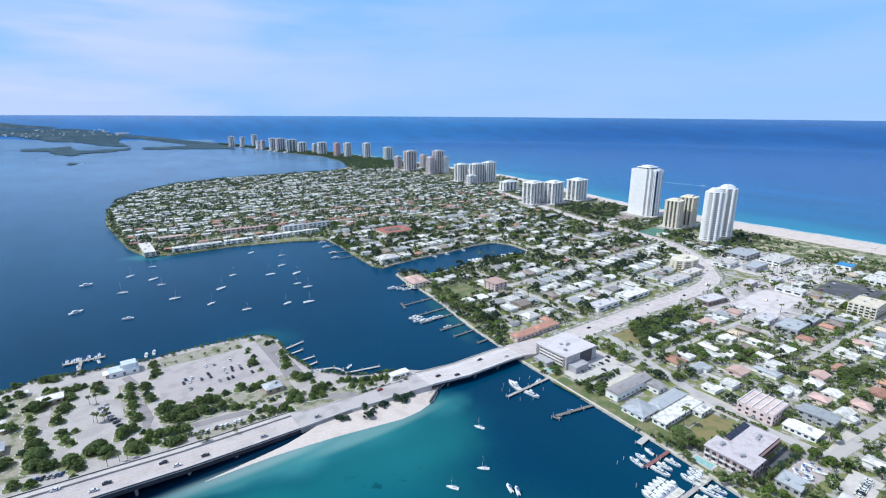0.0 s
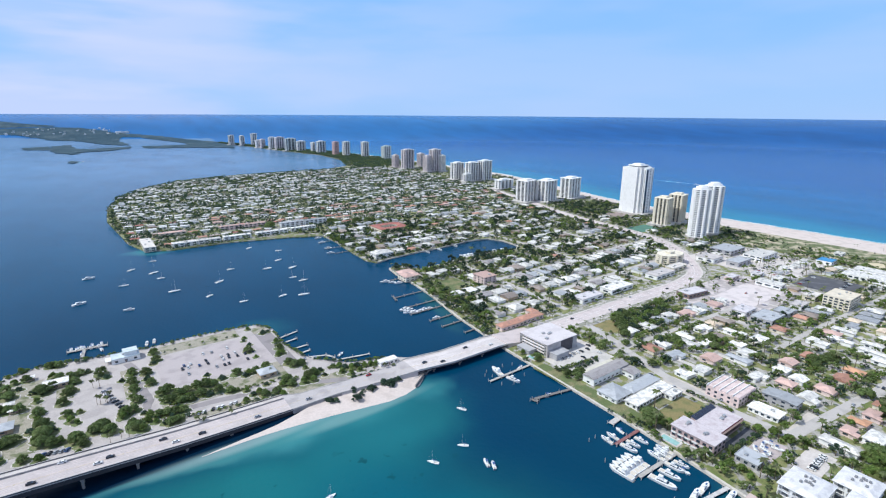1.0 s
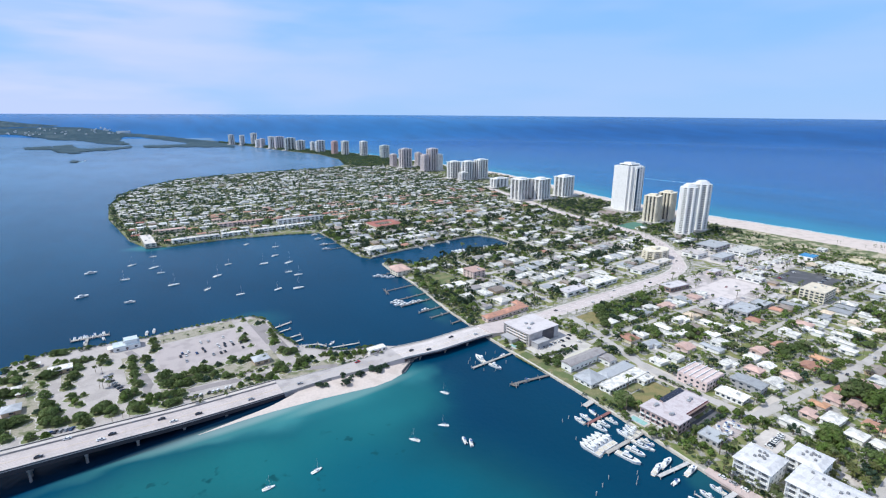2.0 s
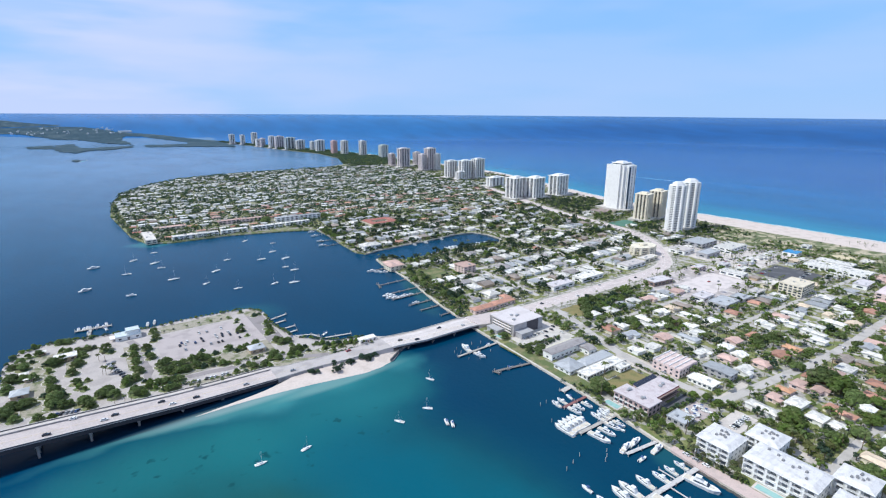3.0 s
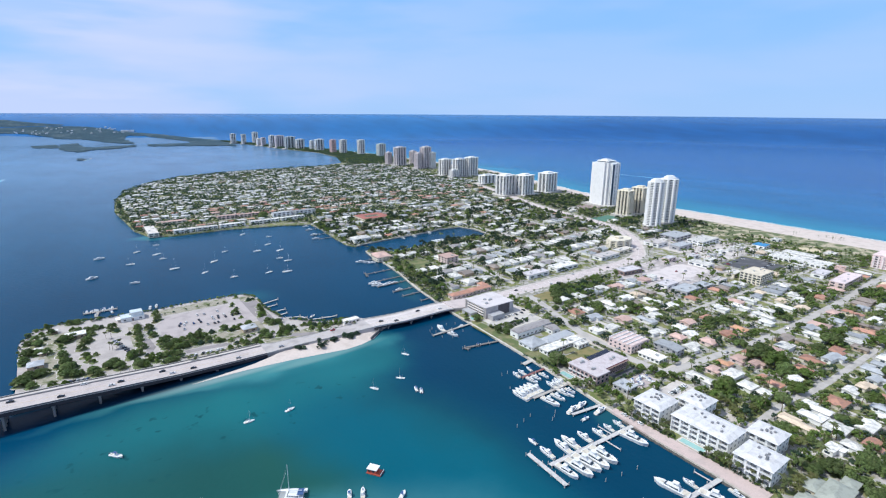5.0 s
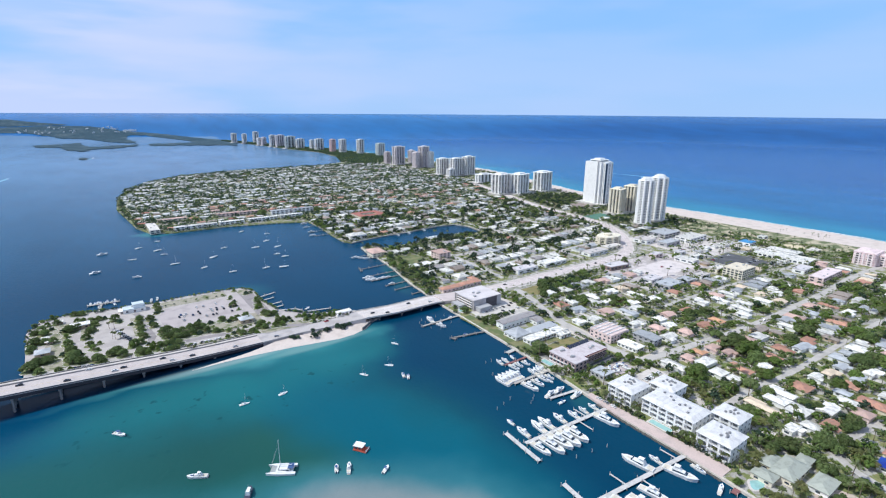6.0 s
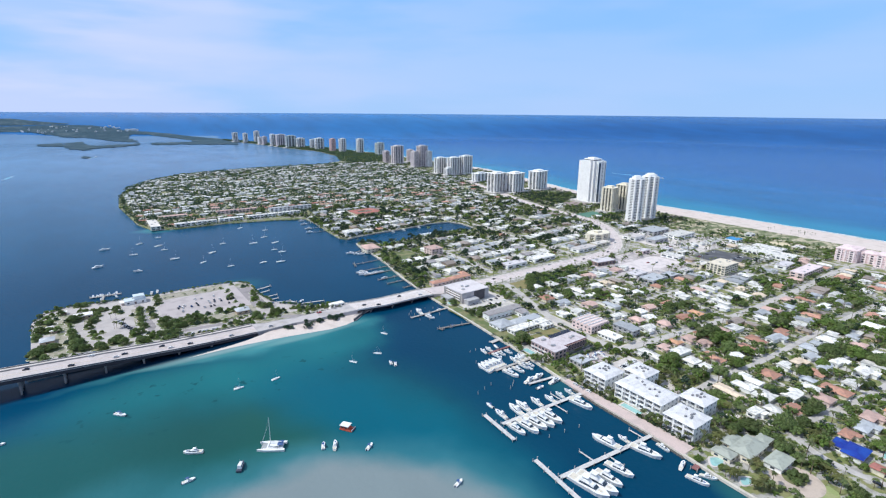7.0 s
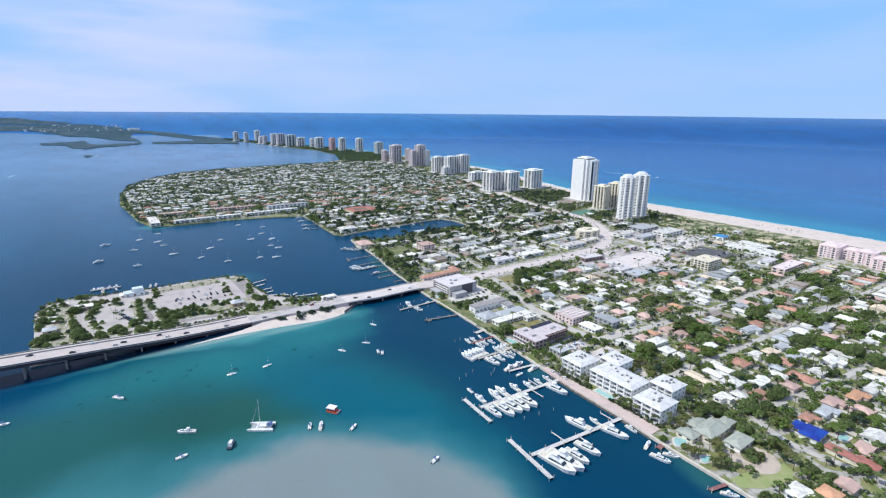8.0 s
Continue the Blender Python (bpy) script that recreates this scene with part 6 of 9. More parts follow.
def build_sailboat(L, label, mast=1.15):
    B, H = L * 0.34, L * 0.05 + 0.25
    root = thing("sailboat", label, "sailboat", "anchored sailboats")
    part("hull", hull_mesh(L, B, H, 0.25, 0.5), M_HULL, root)
    part("cabin_top", cabin_mesh(-L * 0.12, L * 0.2, B * 0.28, B * 0.18, H, H + 0.55, 0.5), M_HULL, root)
    part("cockpit", Mesh().box(-L * 0.4, -B * 0.24, H - 0.05, -L * 0.14, B * 0.24, H + 0.03), M_TEAK, root)
    m = part("mast", Mesh().tube((L * 0.08, 0, H), (L * 0.08, 0, H + L * mast), 0.045, 0.028), M_WHITE, root)
    part("spreader", Mesh().tube((L * 0.08, -B * 0.3, H + L * 0.6), (L * 0.08, B * 0.3, H + L * 0.6), 0.04, sides=4), M_WHITE, m)
    part("boom", Mesh().tube((L * 0.08, 0, H + 1.5), (-L * 0.32, 0, H + 1.4), 0.08), M_WHITE, root)
    part("furled_sail", Mesh().tube((L * 0.05, 0, H + 1.66), (-L * 0.3, 0, H + 1.56), 0.13, 0.10), M_CANVAS, root, "blue sail cover")
    part("forestay", Mesh().tube((L * 0.48, 0, H * 1.2), (L * 0.08, 0, H + L * mast), 0.012, sides=4), M_METAL, root)
    part("backstay", Mesh().tube((-L * 0.48, 0, H), (L * 0.08, 0, H + L * mast), 0.012, sides=4), M_METAL, root)
    return root


def build_catamaran(L, label):
    root = thing("catamaran", label, "catamaran", "")
    for s in (-1, 1):
        ms = hull_mesh(L, L * 0.14, 1.3, 0.2, 0.6)
        ms.v = [(x, y + s * L * 0.23, z) for x, y, z in ms.v]
        part("hull", ms, M_HULL, root)
    part("bridge_deck", Mesh().box(-L * 0.42, -L * 0.2, 1.1, L * 0.2, L * 0.2, 1.5), M_HULL, root)
    part("trampoline", Mesh().box(L * 0.2, -L * 0.17, 1.2, L * 0.4, L * 0.17, 1.24), mat("grey_net", (0.35, 0.36, 0.36), 0.9), root, "grey netting trampoline")
    part("saloon", cabin_mesh(-L * 0.3, L * 0.14, L * 0.18, L * 0.13, 1.5, 2.8, 1.2), M_HULL, root)
    part("window_band", cabin_mesh(-L * 0.27, L * 0.125, L * 0.182, L * 0.125, 1.9, 2.5, 0.7), M_GLASS, root)
    part("bimini", Mesh().box(-L * 0.42, -L * 0.15, 3.2, -L * 0.22, L * 0.15, 3.3), M_CANVAS, root)
    part("mast", Mesh().tube((L * 0.06, 0, 2.4), (L * 0.06, 0, 2.4 + L * 1.15), 0.2, 0.1), M_WHITE, root)
    part("boom", Mesh().tube((L * 0.06, 0, 4.2), (-L * 0.36, 0, 4.0), 0.16), M_WHITE, root)
    part("forestay", Mesh().tube((L * 0.42, 0, 1.5), (L * 0.06, 0, 2.4 + L * 1.1), 0.05, sides=4), M_METAL, root)
    part("jib_roll", Mesh().tube((L * 0.41, 0, 2.0), (L * 0.12, 0, L * 0.95), 0.12, 0.08, sides=5), M_WHITE, root)
    return root


def build_houseboat(label):
    root = thing("houseboat", label, "houseboat", "")
    part("pontoon", Mesh().box(-4.5, -2.6, -0.3, 4.5, 2.6, 0.6), M_RED, root)
    part("cabin", Mesh().box(-4.0, -2.1, 0.6, 1.6, 2.1, 3.0), M_RED, root, "red cabin")
    part("roof", Mesh().box(-4.4, -2.5, 3.0, 2.0, 2.5, 3.3), M_WHITE, root, "white flat roof")
    for s in (-1, 1):
        for x in (-2.6, -0.2):
            part("window", Mesh().box(x - 0.6, s * 2.1 - 0.05, 1.4, x + 0.6, s * 2.1 + 0.05, 2.4), M_GLASS, root)
    part("foredeck_rail", Mesh().box(4.3, -2.5, 0.6, 4.4, 2.5, 1.5), M_WHITE, root)
    return root


def build_tug(label):
    root = thing("workboat", label, "workboat", "")
    part("hull", hull_mesh(9, 3.4, 1.2, 0.5, 0.6), M_DARKHULL, root, "dark hull")
    part("deckhouse", cabin_mesh(-2.6, 1.8, 1.2, 1.0, 1.2, 3.4, 0.4), M_WHITE, root)
    part("window_band", cabin_mesh(-2.4, 1.7, 1.22, 0.98, 2.2, 2.9, 0.15), M_GLASS, root)
    part("mast", Mesh().tube((-0.4, 0, 3.4), (-0.4, 0, 6.4), 0.08), M_METAL, root)
    return root


_made = {}


def boat(kind, L, x, y, turn, label):
    """A boat at anchor or in its berth; the first of a kind and size is built, the others are copies."""
    key = (kind, L, label)
    m = pose(x, y, 0, 0, 0, turn)
    if key in _made:
        return copy_thing(_made[key], m)
    f = {"yacht": build_yacht, "run": build_runabout, "sail": build_sailboat, "cat": build_catamaran, "cruiser": lambda L, t: build_yacht(L, t, True)}[kind]
    ob = f(L, label)
    ob.matrix_world = m
    _made[key] = ob
    return ob


MY, SB, RB = "white motor yacht with flybridge in a marina berth", "white sailboat with furled sail at anchor", "small white motorboat with a blue canopy"
rng_b = random.Random(11)
# marina piers: yachts by pier and side (x, y, length, heading)
SOUTH_BERTHS = [(195, 60, 12, 88), (207, 58, 15, 84), (214, 58, 15, 86), (226, 57, 12, 86), (237, 54, 11, 88), (247, 54, 9, 84), (256, 53, 9, 90),
                   (192, 42, 15, -86), (200, 40, 19, -88), (207, 40, 19, -86), (214, 39, 19, -88), (221, 39, 19, -86), (250, 38, 19, -80),
                   (188, -20, 24, -84), (194, -21, 24, -82), (203, -22, 17, -84), (214, -21, 17, -84), (241, -20, 19, -80), (229, -1, 19, 100), (241, -5, 9, 84), (254, -24, 9, -94)]
MID_BERTHS = [(227, 116, 15, 96), (231, 117, 15, 94), (235, 117, 15, 96), (239, 117, 15, 94), (243, 117, 15, 96), (262, 112, 11, 92), (266, 113, 11, 92), (257, 113, 11, 90), (239, 98, 15, -84), (248, 99, 12, -84), (256, 101, 11, -86), (262, 100, 9, -84)]
OTHER_BERTHS = [(248, 245, 15, 78), (250, 229, 12, -78), (246, 140, 9, 86), (252, 140, 9, 86), (250, 127, 11, -88), (256, 128, 9, -88), (263, 127, 9, -86), (244, 82, 12, 12), (253, 82, 12, 8), (259, 70, 12, 6),
                   (248, -40, 9, 20), (243, -52, 12, -80), (251, -54, 9, -60), (247, -91, 9, -60)]
for x, y, L, a in SOUTH_BERTHS + MID_BERTHS + OTHER_BERTHS:
    boat("yacht", L, x, y, a + rng_b.uniform(-3, 3), MY)
for x, y, a in ((255, 198, 0), (261, 141, 80), (258, 96, -88), (196, 73, 90), (268, 240, 20), (243, 70, 0)):
    boat("run", 7, x, y, a, RB)
for x, y, L, a in ((258, 400, 12, 185), (260, 396, 12, 185), (257, 391, 11, 180), (262, 388, 11, 184), (268, 386, 11, 186), (274, 389, 9, 180), (280, 387, 9, 180), (286, 489, 12, 170), (297, 476, 11, 172), (292, 482, 9, 168), (272, 363, 9, 182), (433, 521, 15, 100), (440, 521, 15, 96), (447, 521, 15, 100), (490, 518, 12, 95), (504, 516, 12, 92), (427, 572, 11, -85), (405, 570, 9, -88), (460, 576, 11, -92), (300, 711, 12, 190), (294, 673, 12, 180), (286, 647, 11, 176), (306, 740, 12, 190)):
    boat("cruiser", L, x, y, a, "white motor yacht at a private dock")
# anchorage
WIND = 10.0
for k, (x, y) in enumerate(((71, 745), (43, 716), (65, 687), (69, 658), (29, 652), (124, 604), (148, 648), (198, 742), (187, 624), (229, 703), (213, 655), (217, 611), (202, 570), (208, 552), (74, 598), (103, 559), (169, 513), (190, 504), (129, 520))):
    boat("sail", (9, 10.5, 12)[k % 3], x, y, WIND + rng_b.uniform(-22, 22) + (180 if k % 4 == 0 else 0), SB)
boat("cruiser", 13, -3, 705, 8, "white motor yacht anchored in the open lagoon")
boat("cruiser", 13, -15, 610, 20, "white motor yacht anchored in the open lagoon")
boat("cruiser", 10, 26, 562, 170, "white motor yacht anchored in the open lagoon")
for x, y, L, a in ((193, 221, 9, 118), (169, 189, 9, 140), (145, 187, 9, 125), (84, 196, 9, 12), (57, 198, 9, -2)):
    boat("sail", round(L * 0.78, 1), x, y, a, "white sailboat moored below the bridge")
boat("cat", 16, 56, 115, 148, "white sailing catamaran with a tall mast at anchor")
for x, y, a in ((82, 98, 65), (105, 81, 35), (131, 24, 20), (8, 112, 5), (172, 164, 60), (170, 168, 70), (140, 352, 0), (-82, 213, -10), (132, 352, 10), (160, 345, 30)):
    boat("run", 7, x, y, a, RB)
boat("yacht", 9, 88, 94, 62, "small white cabin cruiser by the sandbar")
boat("yacht", 11, 15, 137, 150, "white cabin cruiser with tower at anchor")
_tug = build_tug("dark-hulled little workboat with white deckhouse")
_tug.matrix_world = pose(35, 107, 0, 0, 0, 60)
_hb = build_houseboat("red and white houseboat on a pontoon at anchor")
_hb.matrix_world = pose(102, 106, 0, 0, 0, -55)
_hb2 = build_runabout(9, "old motorboat under a blue tarpaulin canopy")
_hb2.matrix_world = pose(-18, 208, 0, 0, 0, -50)


# ---- docks ----
def dock(pts, width, material, label, piles=10.0, fingers=()):
    """A timber pier of planked spans on piles; fingers: (x, y, x, y) catwalks."""
    root = thing("dock", label, "dock", "docks")
    for (x0, y0), (x1, y1) in zip(pts, pts[1:]):
        L = math.hypot(x1 - x0, y1 - y0)
        ux, uy = (x1 - x0) / L, (y1 - y0) / L
        n = max(1, int(L / 6))
        for k in range(n):
            a, b = L * k / n + 0.04, L * (k + 1) / n - 0.04
            ms = Mesh()
            c = [(x0 + ux * s - uy * o, y0 + uy * s + ux * o) for s, o in ((a, -width / 2), (b, -width / 2), (b, width / 2), (a, width / 2))]
            ms.prism(c, 0.95, 1.2)
            part("span", ms, material, root)
        n = max(1, int(L / piles))
        for k in range(n + 1):
            s = L * k / n
            for o in (-width / 2 - 0.2, width / 2 + 0.2):
                x, y = x0 + ux * s - uy * o, y0 + uy * s + ux * o
                part("pile", shared_pile(), None, root, at=(x, y, 0))
    for x0, y0, x1, y1 in fingers:
        L = math.hypot(x1 - x0, y1 - y0)
        ux, uy = (x1 - x0) / L, (y1 - y0) / L
        c = [(x0 + ux * s - uy * o, y0 + uy * s + ux * o) for s, o in ((0, -0.5), (L, -0.5), (L, 0.5), (0, 0.5))]
        part("catwalk", Mesh().prism(c, 0.95, 1.12), material, root)
        part("pile", shared_pile(), None, root, at=(x1, y1, 0))


def shared_pile():
    if "pile" not in _shared:
        _shared["pile"] = Mesh().tube((0, 0, -3), (0, 0, 2.6), 0.22, 0.2, 7).data("pile", M_PILE)
    return _shared["pile"]


GD, RD = "long weathered grey timber marina dock on piles", "reddish timber dock on piles"
M_PALEDOCK = mat("pale_dock", (0.55, 0.525, 0.51), 0.8, 0.1, 3, 0.4)
dock([(188, 51), (226, 48.5), (264, 46)], 2.9, M_PALEDOCK, GD, fingers=[(200 + 8.5 * k, 50 - 0.6 * k, 200 + 8.5 * k, (62 if k % 2 else 38) - 0.6 * k) for k in range(7)])
dock([(185, 66), (183, 34)], 3.0, M_PALEDOCK, "weathered grey tee head of the marina dock")
dock([(181, -6), (218, -9.5), (258, -13)], 2.9, M_PALEDOCK, GD, fingers=[(197 + 11 * k, -8 - k, 197 + 11 * k, (4 if k % 2 else -19) - k) for k in range(6)])
dock([(180, 13), (176, -27)], 3.0, M_PALEDOCK, "weathered grey tee head of the marina dock")
dock([(232, 108), (272, 107)], 2.6, M_WOOD, GD)
dock([(246, 134), (273, 134)], 2.2, M_REDWOOD, RD)
dock([(239, 78), (273, 73)], 2.4, M_PALEDOCK, GD)
dock([(233, 237), (279, 238)], 2.2, M_WOOD, GD)
DD = "dark purple-brown timber dock on piles"
dock([(242, 200), (277, 193)], 2.4, M_OLDWOOD, DD)
dock([(241, 201), (243, 196)], 3.0, M_OLDWOOD, DD)
dock([(250, -46), (262, -45)], 3.4, M_REDWOOD, RD)
dock([(241, -83), (257, -87)], 2.4, M_REDWOOD, RD)
dock([(262, 149), (274, 150)], 4.0, M_PILE, "small dark timber landing")
for y, x in ((434, 266), (402, 262), (384, 256), (359, 262), (341, 264), (318, 273)):
    dock([(x, y), (290 + (y - 318) * 0.13, y + 1)], 1.8, M_OLDWOOD, "narrow dark timber dock on the lagoon shore")
dock([(264, 426), (268, 440)], 2.0, M_OLDWOOD, "narrow dark timber dock on the lagoon shore")
for y, x in ((489, 288), (640, 290), (670, 292), (712, 298)):
    dock([(x, y), (313, y)], 1.6, M_OLDWOOD, "narrow dark timber dock on the lagoon shore")
# park piers
for a, b in (((124, 404), (147, 411)), ((125, 393), (141, 396)), ((129, 377), (144, 378)), ((130, 365), (142, 367)), ((136, 355), (149, 350)), ((152, 337), (180, 331))):
    dock([a, b], 1.8, M_CONC, "narrow pale boat-ramp jetty in the park")
dock([(149, 350), (153, 343), (152, 337)], 1.8, M_CONC, "curved pale boat-ramp jetty in the park")
dock([(-18, 452), (-15, 478)], 2.4, M_WOOD, "grey fishing pier walkway")
dock([(-27, 481), (2, 479)], 3.2, M_WOOD, "pale fishing pier head with boats")
for x in (-24, -17, -9, -2):
    boat("run", 7, x, 486, 90, RB)
boat("yacht", 9, 30, 462, 80, "white cabin cruiser at the park boathouse")
boat("yacht", 9, 36, 464, 80, "white cabin cruiser at the park boathouse")
# mooring piles standing free in the water
for k, (x, y) in enumerate(((236, 246), (241, 250), (246, 224), (238, 229), (258, 250), (262, 229), (240, 242), (266, 247), (224, 82), (228, 84), (232, 87), (204, 24), (216, 22), (228, 20), (199, 90), (207, 92), (215, 94), (228, 128), (236, 146), (242, 146))):
    tagged(new("mooring_pile", shared_pile()), "lone grey timber mooring pile in the water", "mooring pile", "mooring piles").location = (x, y, 0)

# boats laid up ashore in the paved yard
for x, y, a in ((310, 80, 40), (314, 76, 84), (318, 79, 15), (323, 77, 100), (309, 74, -35), (321, 72, -80)):
    boat("run", 7, x, y, a, "small motorboat laid up ashore in a yard").location.z = 2.1


# ---- houses ----
WALL_FOR = {"W": "white", "G": "white", "T": "cream", "O": "pink", "B": "tan", "P": "pink", "C": "cream", "S": "white", "R": "cream", "M": "white"}
ROOF_WORDS["R"], ROOF_WORDS["M"] = "dark red", "brown-grey"


def home_shape(r, w, d):
    """The wings of a house (x0, y0, x1, y1, height): a main wing, most often with a side wing or a lower back part."""
    h = r.uniform(2.9, 3.5)
    wings = [(-w / 2, -d / 2, w / 2, d / 2, h)]
    k = r.random()
    if min(w, d) > 8 and k < 0.62:
        s = 1 if r.random() < 0.5 else -1
        if w >= d:
            a = w * r.uniform(0.34, 0.5)
            wings = [(-w / 2, -d / 2 + d * 0.34, w / 2, d / 2, h), (min(s * w / 2, s * (w / 2 - a)), -d / 2, max(s * w / 2, s * (w / 2 - a)), -d / 2 + d * 0.34 - 0.02, h - 0.3)]
        else:
            a = d * r.uniform(0.34, 0.5)
            wings = [(-w / 2, -d / 2, w / 2 - w * 0.34, d / 2, h), (w / 2 - w * 0.34 + 0.02, min(s * d / 2, s * (d / 2 - a)), w / 2, max(s * d / 2, s * (d / 2 - a)), h - 0.3)]
    return wings


def home_meshes(r, w, d, kind):
    wall, rf = Mesh(), Mesh()
    for a, b, c, e, h in home_shape(r, w, d):
        wall.box(a, b, -0.3, c, e, h)
        if kind == "flat":
            rf.box(a - 0.5, b - 0.5, h, c + 0.5, e + 0.5, h + 0.3)
            rf.box(a + 1.2, b + 1.2, h + 0.3, c - 1.2, e - 1.2, h + 0.42)
        elif kind == "gable" and c - a >= e - b:
            gable_roof(rf, a, b, c, e, h + 0.2, 0.17 * (e - b))
        else:
            hip_roof(rf, a, b, c, e, h + 0.2, 0.16 * min(c - a, e - b))
    return wall, rf


def place_home(r, colour, x, y, w, d, turn):
    kind = r.choice(("hip", "hip", "gable") if colour in "TOPCR" else ("flat", "hip", "gable", "gable"))
    root = thing("house", f"single-storey {WALL_FOR[colour]} house under a {'flat' if kind == 'flat' else 'gabled' if kind == 'gable' else 'hipped'} {ROOF_WORDS[colour]} roof", "house", "houses of the island", x, y, GROUND_Z, turn)
    wall, rf = home_meshes(r, w, d, kind)
    part("wall", wall, WALL[WALL_FOR[colour]], root)
    part("roof", rf, ROOF[colour], root)
    a, b = -w / 2, d / 2
    part("window", shared_box("window", 1.8, 0.16, 1.3, M_GLASS), None, root, at=(a + w * 0.3, b, 1.0))
    part("window", shared_box("window", 0.16, 2.8, 1.3, M_GLASS), None, root, at=(a, 0.18 * d, 1.0))
    take_rect(x - w / 2, y - d / 2, x + w / 2, y + d / 2, 0.5)


# homes placed, sized and coloured to fit the camera's view: x, y, width, depth
HOMES_W = [(401, 82, 14, 12), (529, 79, 9, 20), (470, 37, 15, 11), (517, 30, 8, 18), (411, 8, 10, 9), (372, 24, 11, 10), (371, 12, 9, 8), (354, 50, 8, 20), (367, -20, 11, 14), (427, -24, 10, 9), (405, -50, 8, 12), (466, -66, 15, 14), (437, -65, 10, 9), (350, -47, 8, 10), (337, -42, 11, 9), (585, -38, 13, 15), (541, -70, 12, 11), (516, -64, 8, 14), (440, -101, 18, 11), (275, -114, 13, 11), (371, -120, 14, 11)]
HOMES_P = [(424, 80, 11, 12), (449, 114, 11, 10), (454, 40, 9, 12), (412, 48, 12, 10), (377, 51, 10, 9), (596, 41, 13, 9), (395, -62, 10, 10), (395, -90, 14, 11), (350, -122, 14, 12), (303, -126, 9, 9)]
HOMES_T = [(452, 78, 13, 12), (474, 108, 12, 10), (460, 12, 12, 16), (436, 10, 9, 12), (394, 17, 10, 18), (400, -23, 13, 12), (416, -62, 11, 18), (362, -55, 11, 10), (359, -88, 11, 9)]
HOMES_O = [(474, 77, 9, 13), (395, 52, 9, 10), (419, -97, 17, 10), (288, -123, 10, 9)]
HOMES_B = [(493, 25, 9, 22), (521, -3, 9, 12)]
HOMES_G = [(477, 3, 18, 11), (573, 31, 11, 12), (462, -30, 11, 11), (541, -36, 12, 9)]
HOMES_C = [(349, -18, 9, 22), (444, -28, 13, 9)]
HOMES_R = [(335, -119, 9, 26)]
# homes placed and coloured to fit the camera's view, their size left to chance
HOMES_IN_VIEW = {"T": [(612, 29)], "W": [(564, -68), (631, -38), (750, -36), (705, 1), (608, 9), (607, 76), (571, 76), (650, 75), (547, 84), (535, 104), (563, 110), (507, 112), (403, 118), (526, 148), (439, 142), (477, 148), (475, 168), (590, 173), (417, 182), (541, 184), (458, 190), (500, 188), (421, 224), (464, 226)], "G": [(377, -92), (583, 108), (423, 141), (513, 165), (385, 175)], "B": [(583, 8), (487, 44)], "P": [(404, 155)]}
rng = random.Random(5)
near_homes = 0
for col, spots in (("T", HOMES_T), ("W", HOMES_W), ("P", HOMES_P), ("O", HOMES_O), ("B", HOMES_B), ("G", HOMES_G), ("C", HOMES_C), ("R", HOMES_R)):
    for x, y, w, d in spots:
        place_home(rng, col, x, y, w, d, rng.uniform(-6, -2))
        near_homes += 1
for col, spots in HOMES_IN_VIEW.items():
    for x, y in spots:
        w, d = rng.choice(((14, 10), (10, 15), (12, 12), (9, 18), (16, 10)))
        if free_rect(x - w / 2, y - d / 2, x + w / 2, y + d / 2):
            place_home(rng, col, x, y, w, d, rng.uniform(-6, -1))
            near_homes += 1

# the other plots: lot after lot on both sides of the streets, then what room is left behind them
far_homes, sheds, patios, plot_hedges = [], [], Mesh(), []


def add_home(x, y, w, d, palette, margin=1.0):
    global near_homes
    if not free_rect(x - w / 2 - margin, y - d / 2 - margin, x + w / 2 + margin, y + d / 2 + margin):
        return False
    col = rng.choice(palette)
    if near_homes < 215 and y < 262 and x < 520 and y > -150:
        place_home(rng, col, x, y, w, d, rng.uniform(-5, -1) if y < 262 else rng.uniform(-2, 2))
        near_homes += 1
    else:
        far_homes.append((x, y, w, d, col))
        take_rect(x - w / 2, y - d / 2, x + w / 2, y + d / 2, 0)
    return True


def lots(street, palette, x_from=0.0, x_to=900.0):
    """Lots with a house, a patio, a hedge and sometimes a shed, along both sides of an east-west street."""
    xs, ys = [p[0] for p in street], [p[1] for p in street]
    for side in (1, -1):
        x = max(min(xs), x_from) + rng.uniform(2, 8)
        while x < min(max(xs), x_to):
            lot = rng.uniform(14.5, 19.5)
            w, d = lot - rng.uniform(3.0, 5.5), rng.uniform(11, 18.5)
            y = float(np.interp(x, xs, ys)) + side * (3.5 + rng.uniform(3.5, 6.5) + d / 2)
            if not wooded(x, y) and add_home(x + lot / 2, y, w, d, palette, 0.3):
                yb = y + side * (d / 2 + 2.2)
                if rng.random() < 0.6:
                    patios.box(x + lot / 2 - w * 0.35, yb - 2.0, 1.2, x + lot / 2 + w * 0.3, yb + 2.0, 1.56 + 0.01 * rng.random())
                if rng.random() < 0.35:
                    sheds.append((x + rng.uniform(3, lot - 3), yb + side * rng.uniform(3, 6), rng.uniform(2.4, 5.0), rng.uniform(2.4, 4.0)))
                plot_hedges.append((x, y - d * 0.6, y + d * 0.8))
            x += lot


SOUTH_WOODS = [(650, 78, 26), (690, 22, 32), (655, -2, 18), (556, -20, 15)]


